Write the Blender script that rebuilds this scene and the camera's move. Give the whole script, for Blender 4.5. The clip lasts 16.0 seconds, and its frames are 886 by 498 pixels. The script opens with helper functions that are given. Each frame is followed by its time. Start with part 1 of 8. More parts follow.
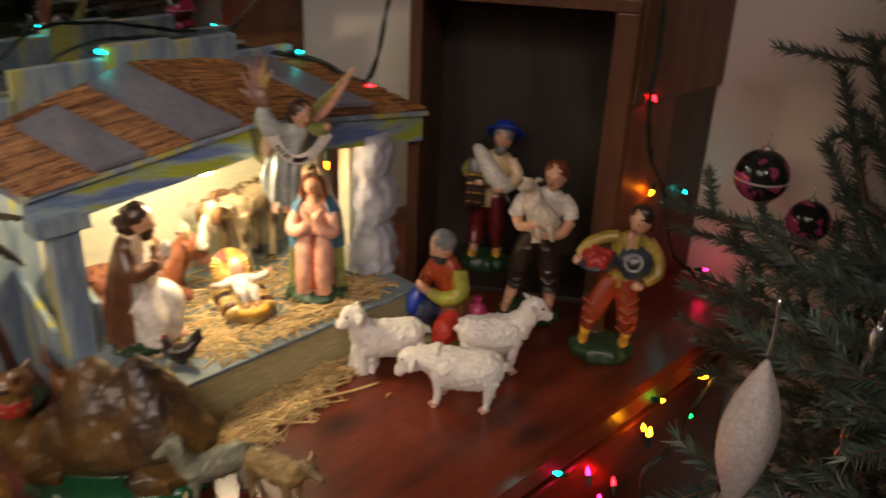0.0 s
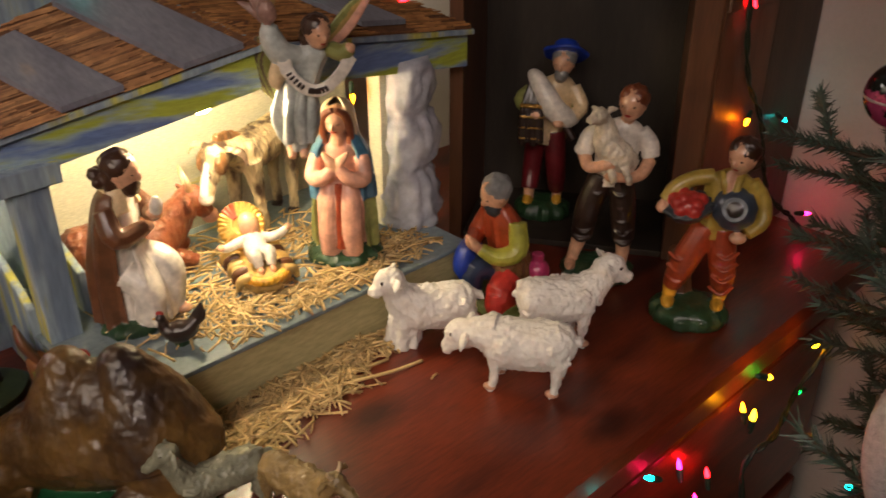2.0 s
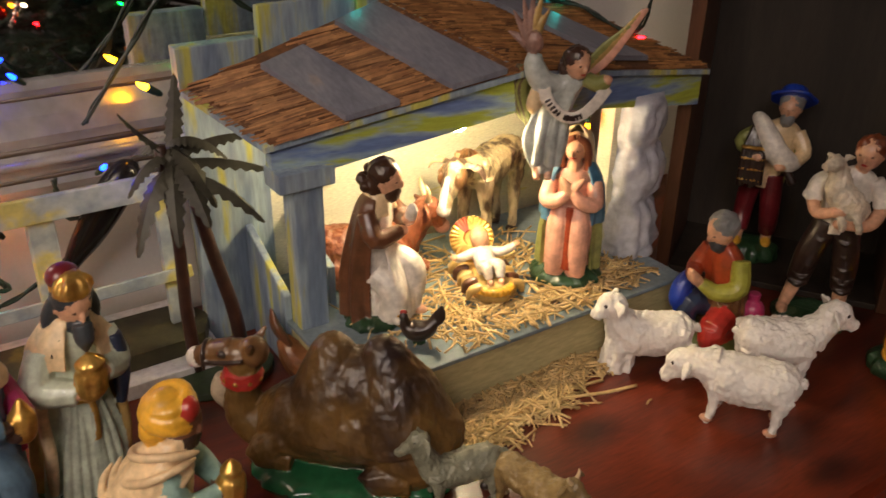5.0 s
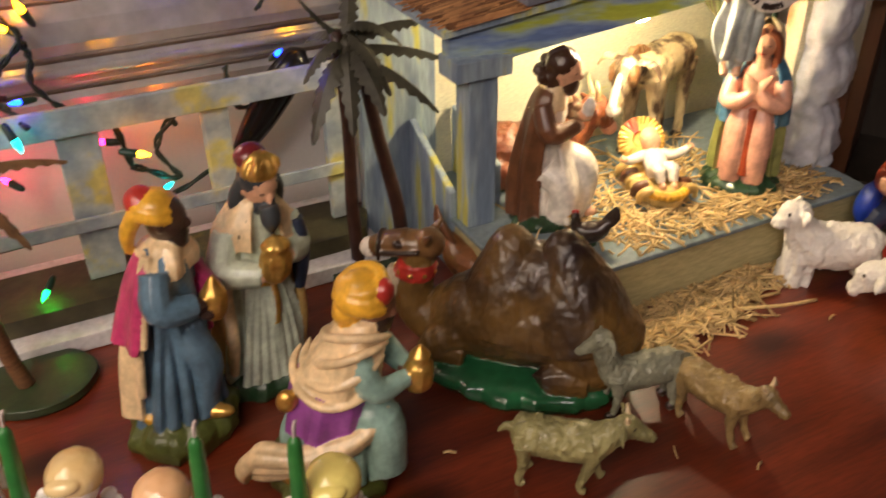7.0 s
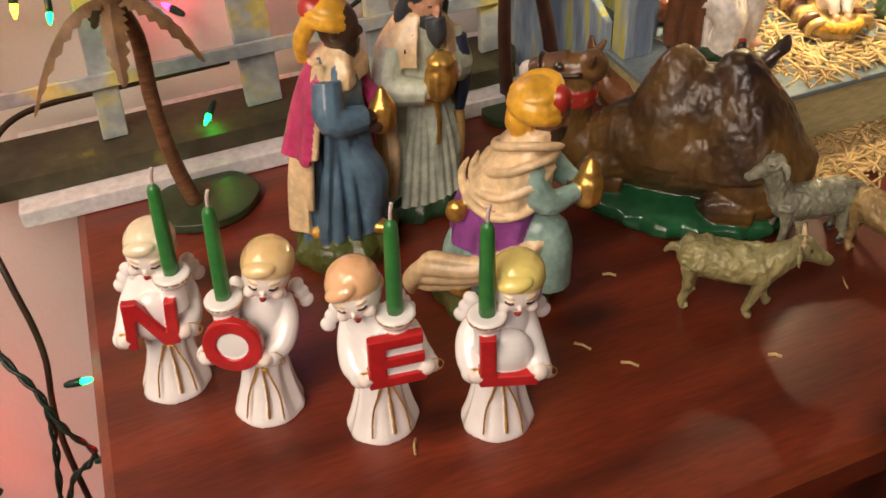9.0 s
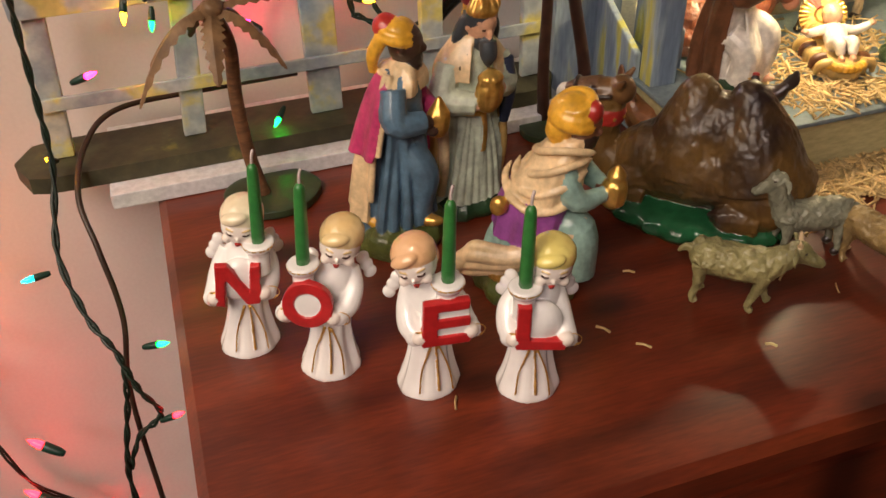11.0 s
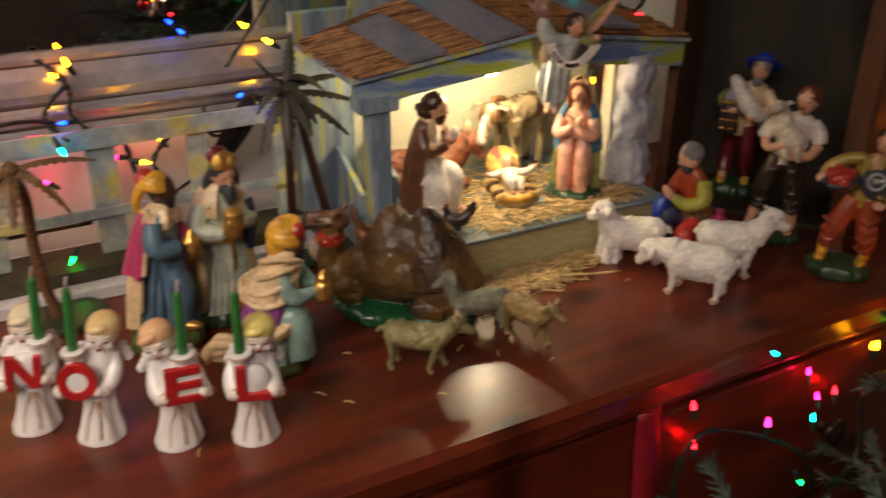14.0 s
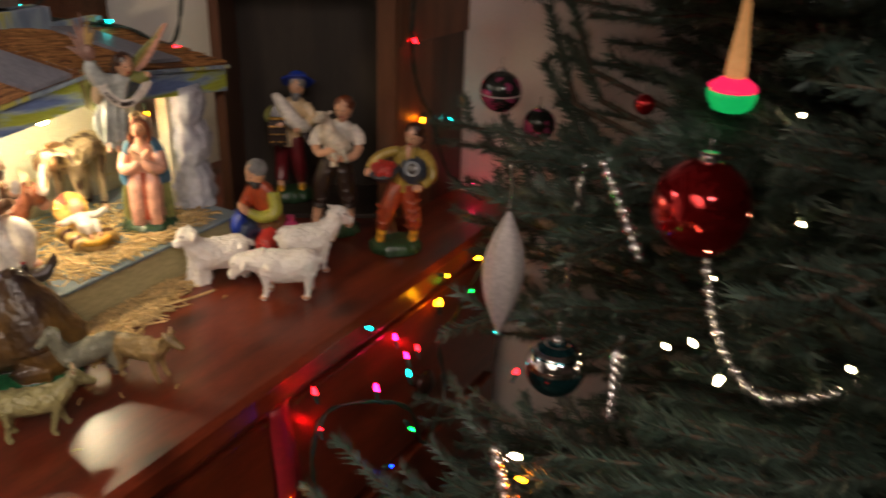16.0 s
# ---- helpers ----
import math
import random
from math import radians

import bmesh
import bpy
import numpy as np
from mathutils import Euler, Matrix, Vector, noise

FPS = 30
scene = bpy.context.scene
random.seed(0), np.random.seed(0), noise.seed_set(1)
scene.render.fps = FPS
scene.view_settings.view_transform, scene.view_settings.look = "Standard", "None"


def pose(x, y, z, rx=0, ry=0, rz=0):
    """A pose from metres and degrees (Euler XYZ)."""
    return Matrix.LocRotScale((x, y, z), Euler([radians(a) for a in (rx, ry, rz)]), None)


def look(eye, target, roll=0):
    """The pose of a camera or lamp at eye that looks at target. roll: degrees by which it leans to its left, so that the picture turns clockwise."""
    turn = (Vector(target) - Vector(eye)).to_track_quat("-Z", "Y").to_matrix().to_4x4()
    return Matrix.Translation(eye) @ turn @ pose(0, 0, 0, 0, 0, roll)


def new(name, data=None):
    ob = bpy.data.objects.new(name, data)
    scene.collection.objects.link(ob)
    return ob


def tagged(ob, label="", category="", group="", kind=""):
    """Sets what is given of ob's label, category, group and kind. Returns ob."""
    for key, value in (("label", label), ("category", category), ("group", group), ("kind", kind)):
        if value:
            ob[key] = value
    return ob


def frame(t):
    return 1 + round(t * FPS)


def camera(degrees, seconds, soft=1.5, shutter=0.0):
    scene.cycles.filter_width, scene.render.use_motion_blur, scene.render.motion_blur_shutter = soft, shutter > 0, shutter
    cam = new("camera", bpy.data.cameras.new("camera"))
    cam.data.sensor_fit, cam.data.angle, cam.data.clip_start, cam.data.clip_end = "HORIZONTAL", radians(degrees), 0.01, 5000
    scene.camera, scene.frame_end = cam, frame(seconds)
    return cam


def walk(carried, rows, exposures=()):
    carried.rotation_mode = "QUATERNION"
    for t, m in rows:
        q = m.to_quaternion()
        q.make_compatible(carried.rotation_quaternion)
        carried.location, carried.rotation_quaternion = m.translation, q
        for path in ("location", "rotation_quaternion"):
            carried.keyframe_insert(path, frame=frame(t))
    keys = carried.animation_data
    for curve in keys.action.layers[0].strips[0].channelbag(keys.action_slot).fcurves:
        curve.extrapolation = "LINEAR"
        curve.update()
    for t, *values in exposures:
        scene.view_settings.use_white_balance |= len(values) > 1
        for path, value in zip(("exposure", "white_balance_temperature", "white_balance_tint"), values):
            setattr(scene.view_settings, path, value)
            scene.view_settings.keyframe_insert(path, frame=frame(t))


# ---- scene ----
cam = camera(53.9, 16.0, 1.5, 0.6)
PATH = [
    (0, (0.077, 0.013, 0.442), (1.386, 1.263, -0.409), 2.4),
    (0.5, (0.132, 0.069, 0.42), (1.53, 1.191, -0.467), 2.7),
    (1, (0.16, 0.095, 0.401), (1.522, 1.224, -0.533), 2.0),
    (1.5, (0.165, 0.105, 0.391), (1.446, 1.301, -0.571), 1.1),
    (2, (0.163, 0.111, 0.387), (1.367, 1.378, -0.586), -0.1),
    (2.5, (0.151, 0.111, 0.391), (1.304, 1.425, -0.581), -0.4),
    (3, (0.142, 0.109, 0.393), (1.264, 1.464, -0.558), -0.2),
    (3.5, (0.131, 0.109, 0.399), (1.202, 1.536, -0.505), -0.4),
    (6, (0.063, 0.155, 0.382), (1.0, 1.629, -0.593), 1.3),
    (6.5, (0.057, 0.16, 0.372), (0.909, 1.652, -0.652), 0.2),
    (7, (0.044, 0.168, 0.367), (0.809, 1.679, -0.697), -0.6),
    (7.5, (0.032, 0.172, 0.351), (0.731, 1.677, -0.765), -1.2),
    (8, (0.016, 0.175, 0.336), (0.659, 1.661, -0.838), -1.4),
    (8.5, (0.005, 0.179, 0.328), (0.57, 1.648, -0.907), -2.7),
    (9, (0.0, 0.166, 0.335), (0.499, 1.632, -0.932), -3.9),
    (11.5, (-0.046, 0.072, 0.368), (0.452, 1.612, -0.806), -1.2),
    (12, (-0.051, 0.029, 0.382), (0.526, 1.583, -0.736), -0.2),
    (12.5, (-0.056, -0.008, 0.406), (0.592, 1.577, -0.627), -0.1),
    (13, (-0.05, -0.043, 0.423), (0.664, 1.554, -0.548), 0.1),
    (13.5, (-0.037, -0.085, 0.423), (0.722, 1.519, -0.5), -0.2),
    (14, (-0.014, -0.103, 0.414), (0.83, 1.476, -0.477), 0.1),
    (14.5, (0.005, -0.107, 0.421), (1.043, 1.351, -0.471), 1.0),
    (15, (-0.007, -0.084, 0.426), (1.26, 1.175, -0.475), 0.6),
    (15.5, (-0.034, -0.093, 0.438), (1.386, 1.017, -0.428), 0.1),
    (16, (-0.081, -0.116, 0.438), (1.494, 0.784, -0.404), 1.7),
]
EXPOSURES = [(0, 0.0), (3.5, 0.0), (6.0, 0.05), (9.0, 0.35), (11.5, 0.05), (12.5, -0.22), (14.0, -0.2), (15.0, -0.1), (16.0, 0.02)]
walk(cam, [(t, look(eye, target, roll)) for t, eye, target, roll in PATH], EXPOSURES)

from mathutils.bvhtree import BVHTree

# ---- world and lights ----
world = bpy.data.worlds.new("room_dark")
scene.world = world
world.use_nodes = True
world.node_tree.nodes["Background"].inputs[0].default_value = (0.95, 0.70, 0.82, 1)
world.node_tree.nodes["Background"].inputs[1].default_value = 0.085


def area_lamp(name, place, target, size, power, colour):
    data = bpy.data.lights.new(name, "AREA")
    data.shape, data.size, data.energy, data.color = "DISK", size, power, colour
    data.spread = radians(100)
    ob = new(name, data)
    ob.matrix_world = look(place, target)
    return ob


# the room's lamp, off to the left of the dresser
area_lamp("room_lamp_light", (-0.66, 0.08, 0.80), (-0.26, 0.42, 0.0), 0.8, 4.1, (1.0, 0.81, 0.64))
# and an unseen soft fill, added high over the room to lift the darks
area_lamp("unseen_fill_light", (-0.65, -0.95, 1.48), (0.35, -0.1, 0.0), 0.6, 6.4, (1.0, 0.84, 0.80))


# ---- materials ----
def material(name, c1, c2=None, scale=60.0, rough=0.45, metal=0.0, bump=0.0, bump_scale=200.0,
             stretch=(1, 1, 1), coat=0.0, lo=0.35, hi=0.65, c3=None, emit=None, power=0.0, island=0.0, grain=0.5):
    m = bpy.data.materials.new(name)
    m.use_nodes = True
    nt = m.node_tree
    b = nt.nodes["Principled BSDF"]
    b.inputs["Roughness"].default_value = rough
    b.inputs["Metallic"].default_value = metal
    b.inputs["Coat Weight"].default_value = coat
    b.inputs["Coat Roughness"].default_value = 0.12
    tc = nt.nodes.new("ShaderNodeTexCoord")
    mp = nt.nodes.new("ShaderNodeMapping")
    mp.inputs["Scale"].default_value = stretch
    nt.links.new(tc.outputs["Object"], mp.inputs["Vector"])
    no = nt.nodes.new("ShaderNodeTexNoise")
    no.inputs["Scale"].default_value = scale
    no.inputs["Detail"].default_value = 6
    nt.links.new(mp.outputs["Vector"], no.inputs["Vector"])
    ra = nt.nodes.new("ShaderNodeValToRGB")
    ra.color_ramp.elements[0].position, ra.color_ramp.elements[1].position = lo, hi
    c2 = c2 or tuple(v * 0.7 for v in c1)
    ra.color_ramp.elements[0].color, ra.color_ramp.elements[1].color = (*c2, 1), (*c1, 1)
    if c3:
        e = ra.color_ramp.elements.new(min(0.98, hi + 0.08))
        e.color = (*c3, 1)
    nt.links.new(no.outputs["Fac"], ra.inputs["Fac"])
    last = ra.outputs["Color"]
    fine = nt.nodes.new("ShaderNodeTexNoise")
    fine.inputs["Scale"].default_value = bump_scale
    fine.inputs["Detail"].default_value = 4
    nt.links.new(mp.outputs["Vector"], fine.inputs["Vector"])
    mix = nt.nodes.new("ShaderNodeMix")
    mix.data_type, mix.blend_type = "RGBA", "MULTIPLY"
    mix.inputs["Factor"].default_value = grain
    fr = nt.nodes.new("ShaderNodeMapRange")
    fr.inputs["From Min"].default_value, fr.inputs["From Max"].default_value = 0.3, 0.7
    fr.inputs["To Min"].default_value, fr.inputs["To Max"].default_value = 0.62, 1.2
    nt.links.new(fine.outputs["Fac"], fr.inputs["Value"])
    nt.links.new(last, mix.inputs["A"])
    nt.links.new(fr.outputs["Result"], mix.inputs["B"])
    last = mix.outputs["Result"]
    if island:
        ge = nt.nodes.new("ShaderNodeNewGeometry")
        ir = nt.nodes.new("ShaderNodeMapRange")
        ir.inputs["To Min"].default_value, ir.inputs["To Max"].default_value = 1 - island, 1 + island * 0.6
        nt.links.new(ge.outputs["Random Per Island"], ir.inputs["Value"])
        mi = nt.nodes.new("ShaderNodeMix")
        mi.data_type, mi.blend_type = "RGBA", "MULTIPLY"
        mi.inputs["Factor"].default_value = 1.0
        nt.links.new(last, mi.inputs["A"])
        nt.links.new(ir.outputs["Result"], mi.inputs["B"])
        last = mi.outputs["Result"]
    nt.links.new(last, b.inputs["Base Color"])
    if bump:
        bp = nt.nodes.new("ShaderNodeBump")
        bp.inputs["Strength"].default_value = bump
        bp.inputs["Distance"].default_value = 0.001
        nt.links.new(fine.outputs["Fac"], bp.inputs["Height"])
        nt.links.new(bp.outputs["Normal"], b.inputs["Normal"])
    if emit:
        b.inputs["Emission Color"].default_value = (*emit, 1)
        b.inputs["Emission Strength"].default_value = power
    return m


def paint(name, c, rough=0.4, bump=0.25, dirt=0.6):
    """Hand-painted plaster with worn, slightly streaky colour."""
    return material(name, tuple(min(0.9, v * 1.2) for v in c), tuple(v * (0.28 + 0.66 * dirt) for v in c), 55, rough, bump=bump * 1.6, bump_scale=240, coat=0.3, lo=0.30, hi=0.62, grain=0.5)


def wood_table(name):
    """Red-stained, varnished pine with long grain and dark knots."""
    m = material(name, (0.180, 0.028, 0.009), (0.045, 0.0068, 0.0032), 6, 0.36, bump=0.06, bump_scale=85, stretch=(0.8, 5.5, 5.5), coat=0.30, lo=0.26, hi=0.62, grain=0.75)
    nt = m.node_tree
    b = nt.nodes["Principled BSDF"]
    b.inputs["Coat Roughness"].default_value = 0.24
    src = b.inputs["Base Color"].links[0].from_socket
    tc = nt.nodes.new("ShaderNodeTexCoord")
    mp = nt.nodes.new("ShaderNodeMapping")
    mp.inputs["Scale"].default_value = (5.0, 9.0, 5.0)
    nt.links.new(tc.outputs["Object"], mp.inputs["Vector"])
    vo = nt.nodes.new("ShaderNodeTexVoronoi")
    vo.voronoi_dimensions = "2D"
    vo.inputs["Scale"].default_value = 1.0
    nt.links.new(mp.outputs["Vector"], vo.inputs["Vector"])
    ra = nt.nodes.new("ShaderNodeValToRGB")
    ra.color_ramp.elements[0].position, ra.color_ramp.elements[1].position = 0.045, 0.15
    ra.color_ramp.elements[0].color, ra.color_ramp.elements[1].color = (0.16, 0.12, 0.10, 1), (1, 1, 1, 1)
    nt.links.new(vo.outputs["Distance"], ra.inputs["Fac"])
    mix = nt.nodes.new("ShaderNodeMix")
    mix.data_type, mix.blend_type = "RGBA", "MULTIPLY"
    mix.inputs["Factor"].default_value = 0.85
    nt.links.new(src, mix.inputs["A"])
    nt.links.new(ra.outputs["Color"], mix.inputs["B"])
    nt.links.new(mix.outputs["Result"], b.inputs["Base Color"])
    return m


MAT_TABLE = wood_table("red_pine_varnish")
MAT_WALL = material("wall_plaster", (0.72, 0.69, 0.66), (0.64, 0.61, 0.58), 6, 0.75, bump=0.08, bump_scale=300, grain=0.1)
MAT_FLOOR = material("floor_boards", (0.16, 0.09, 0.05), (0.09, 0.05, 0.03), 6, 0.4, stretch=(1, 8, 1))
MAT_CEIL = material("ceiling_paint", (0.75, 0.73, 0.7), (0.7, 0.68, 0.65), 3, 0.8)
MAT_STABLE = material("stable_paint", (0.33, 0.41, 0.47), (0.19, 0.25, 0.34), 26, 0.5, bump=0.5, bump_scale=160, stretch=(2.2, 2.2, 0.35), lo=0.38, hi=0.53, c3=(0.52, 0.50, 0.12))
MAT_STABLE_IN = material("stable_inside_paint", (0.72, 0.68, 0.50), (0.62, 0.60, 0.46), 14, 0.6, bump=0.25, bump_scale=220, stretch=(1, 1, 5), c3=(0.68, 0.60, 0.14))
MAT_EAVE = material("eave_paint", (0.30, 0.40, 0.46), (0.14, 0.21, 0.42), 26, 0.5, bump=0.4, bump_scale=160, stretch=(0.5, 1, 2.6), lo=0.40, hi=0.50, c3=(0.40, 0.46, 0.06))
MAT_PLAT = material("platform_edge_paint", (0.52, 0.46, 0.24), (0.42, 0.36, 0.18), 12, 0.55, bump=0.2, stretch=(0.5, 1, 2))
MAT_PLATTOP = material("platform_top_paint", (0.24, 0.30, 0.33), (0.15, 0.20, 0.22), 18, 0.55, bump=0.3)
MAT_PLANK = material("roof_plank_paint", (0.22, 0.22, 0.26), (0.15, 0.15, 0.19), 22, 0.42, bump=0.3, stretch=(2, 0.5, 1), c3=(0.34, 0.27, 0.24))
MAT_THATCH = material("thatch", (0.46, 0.22, 0.075), (0.28, 0.12, 0.04), 60, 0.6, island=0.5)
MAT_THATCH_BED = material("thatch_bed", (0.20, 0.085, 0.03), (0.10, 0.04, 0.015), 80, 0.8)
MAT_STRAW = material("straw", (0.80, 0.58, 0.28), (0.60, 0.41, 0.17), 80, 0.5, island=0.35)
MAT_ROCK = material("painted_rock", (0.66, 0.66, 0.70), (0.42, 0.43, 0.50), 40, 0.6, bump=0.4, bump_scale=150)
MAT_BOXWOOD = material("aged_box_wood", (0.062, 0.028, 0.013), (0.034, 0.016, 0.008), 9, 0.4, bump=0.25, bump_scale=90, stretch=(6, 6, 0.6), coat=0.1)
MAT_BOXFRAME = material("box_frame_wood", (0.15, 0.062, 0.028), (0.085, 0.034, 0.015), 9, 0.42, bump=0.25, bump_scale=90, stretch=(6, 6, 0.6), coat=0.2)
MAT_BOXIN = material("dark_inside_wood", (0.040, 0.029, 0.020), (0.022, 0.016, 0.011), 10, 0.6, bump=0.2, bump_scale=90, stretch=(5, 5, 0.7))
MAT_FENCE = material("fence_paint", (0.44, 0.48, 0.46), (0.27, 0.32, 0.36), 30, 0.5, bump=0.5, bump_scale=140, stretch=(1, 1, 1), lo=0.38, hi=0.54, c3=(0.60, 0.54, 0.18))
MAT_FENCEBASE = material("fence_base_paint", (0.065, 0.060, 0.028), (0.035, 0.030, 0.016), 30, 0.55, bump=0.35, bump_scale=120, hi=0.62, c3=(0.15, 0.13, 0.03))
MAT_WHITEBOARD = material("white_board", (0.74, 0.73, 0.74), (0.66, 0.65, 0.66), 8, 0.5)
MAT_SILVER = material("silver_frame", (0.76, 0.75, 0.76), (0.62, 0.60, 0.60), 40, 0.26, metal=0.65, bump=0.12, bump_scale=120, grain=0.25)
MAT_FRAME_DARK = material("frame_dark_edge", (0.10, 0.07, 0.05), (0.05, 0.035, 0.025), 30, 0.4, bump=0.2)
MAT_MIRROR = material("mirror_glass", (0.86, 0.87, 0.86), (0.86, 0.87, 0.86), 1, 0.02, metal=1.0)
MAT_PALMBASE = material("palm_base_green", (0.035, 0.055, 0.022), (0.022, 0.036, 0.015), 50, 0.4, bump=0.2)
MAT_TRUNK = material("palm_trunk_brown", (0.20, 0.095, 0.040), (0.10, 0.045, 0.02), 90, 0.55, bump=0.5, stretch=(1, 1, 3))
MAT_TRUNK_DARK = material("palm_trunk_dark", (0.055, 0.022, 0.014), (0.03, 0.012, 0.008), 90, 0.4, bump=0.3)
MAT_FROND_BROWN = material("frond_brown", (0.24, 0.135, 0.06), (0.13, 0.07, 0.032), 70, 0.5, bump=0.3)
MAT_FROND_GREEN = material("frond_grey_green", (0.055, 0.052, 0.034), (0.03, 0.027, 0.018), 70, 0.5, bump=0.3)
MAT_CABLE = material("cable_green", (0.016, 0.030, 0.020), (0.010, 0.018, 0.012), 60, 0.42)
MAT_CORD = material("cord_brown", (0.050, 0.028, 0.018), (0.03, 0.017, 0.011), 60, 0.45)
MAT_SOCKET = material("socket_green", (0.010, 0.045, 0.030), (0.007, 0.030, 0.02), 60, 0.4)
MAT_BLACK = material("black_plastic", (0.012, 0.011, 0.012), (0.008, 0.007, 0.008), 60, 0.22)
MAT_CANDLE = material("green_wax", (0.045, 0.23, 0.05), (0.03, 0.17, 0.04), 60, 0.35)
MAT_WICK = material("wick", (0.62, 0.52, 0.50), (0.5, 0.4, 0.38), 60, 0.7)
MAT_PORCELAIN = material("white_porcelain", (0.88, 0.86, 0.84), (0.82, 0.79, 0.77), 35, 0.16, bump=0.03, coat=0.5, grain=0.06)
MAT_RED = material("red_letter_paint", (0.52, 0.020, 0.022), (0.42, 0.014, 0.016), 60, 0.35, bump=0.1)
MAT_GOLD = material("gold_paint", (0.80, 0.50, 0.13), (0.55, 0.30, 0.07), 120, 0.3, metal=0.8, bump=0.3, bump_scale=300)
MAT_SHEEP = material("sheep_white", (0.84, 0.80, 0.74), (0.74, 0.68, 0.61), 90, 0.42, bump=0.2, bump_scale=330, lo=0.30, hi=0.5, grain=0.2)
MAT_NEEDLE = material("fir_needles", (0.098, 0.142, 0.112), (0.050, 0.090, 0.066), 30, 0.42, island=0.45)
MAT_TWIG = material("fir_bark", (0.10, 0.065, 0.04), (0.06, 0.04, 0.025), 60, 0.7, bump=0.4)
MAT_REDGLASS = material("red_glass_ball", (0.55, 0.012, 0.016), (0.50, 0.010, 0.014), 4, 0.10, metal=0.85, coat=0.6)
MAT_SILVERGLASS = material("silver_glass_ball", (0.85, 0.85, 0.87), (0.8, 0.8, 0.82), 4, 0.08, metal=1.0)
MAT_TEALGLASS = material("dark_teal_glass", (0.02, 0.09, 0.10), (0.015, 0.07, 0.08), 4, 0.08, metal=0.85)
MAT_PINKGLASS = material("pink_glass_ball", (0.70, 0.16, 0.30), (0.62, 0.10, 0.2), 20, 0.12, metal=0.7)
MAT_DARKGLASS = material("dark_glass_ball", (0.62, 0.10, 0.26), (0.03, 0.035, 0.03), 55, 0.12, metal=0.5, lo=0.5, hi=0.54)
MAT_GLITTER = material("white_glitter", (0.66, 0.60, 0.58), (0.50, 0.45, 0.44), 240, 0.38, metal=0.2, bump=1.0, bump_scale=900)
MAT_CRYSTAL = material("silver_bead", (0.80, 0.79, 0.78), (0.7, 0.69, 0.68), 60, 0.12, metal=0.9)
MAT_RIBBON = material("red_ribbon", (0.30, 0.008, 0.018), (0.22, 0.006, 0.012), 40, 0.5, bump=0.2)
MAT_KNOB = material("dark_knob", (0.025, 0.014, 0.010), (0.015, 0.009, 0.006), 30, 0.25)
GLOW = {}
for key, colour, power in (("red", (1.0, 0.002, 0.004), 80), ("pink", (1.0, 0.004, 0.070), 65), ("blue", (0.001, 0.010, 1.0), 75), ("teal", (0.001, 0.48, 0.42), 46),
                           ("green", (0.001, 0.70, 0.030), 46), ("yellow", (1.0, 0.36, 0.003), 75), ("amber", (1.0, 0.20, 0.002), 75), ("white", (1.0, 0.72, 0.40), 36)):
    GLOW[key] = material("glow_" + key, colour, colour, 10, 0.3, emit=colour, power=power)
MAT_LAMP = material("stable_lamp_glow", (1.0, 0.82, 0.5), None, 10, 0.3, emit=(1.0, 0.78, 0.47), power=500)


# ---- mesh tools ----
def spline(rows, k=4):
    """Rows of numbers, made k times finer with a smooth curve through them."""
    p = np.array(rows, float)
    if len(p) < 3 or k < 2:
        return p
    q = np.vstack([2 * p[0] - p[1], p, 2 * p[-1] - p[-2]])
    out = []
    for i in range(1, len(q) - 2):
        for s in range(k):
            u = s / k
            a, b, c, d = q[i - 1], q[i], q[i + 1], q[i + 2]
            out.append(0.5 * (2 * b + (c - a) * u + (2 * a - 5 * b + 4 * c - d) * u * u + (3 * b - a - 3 * c + d) * u ** 3))
    out.append(p[-1])
    return np.array(out)


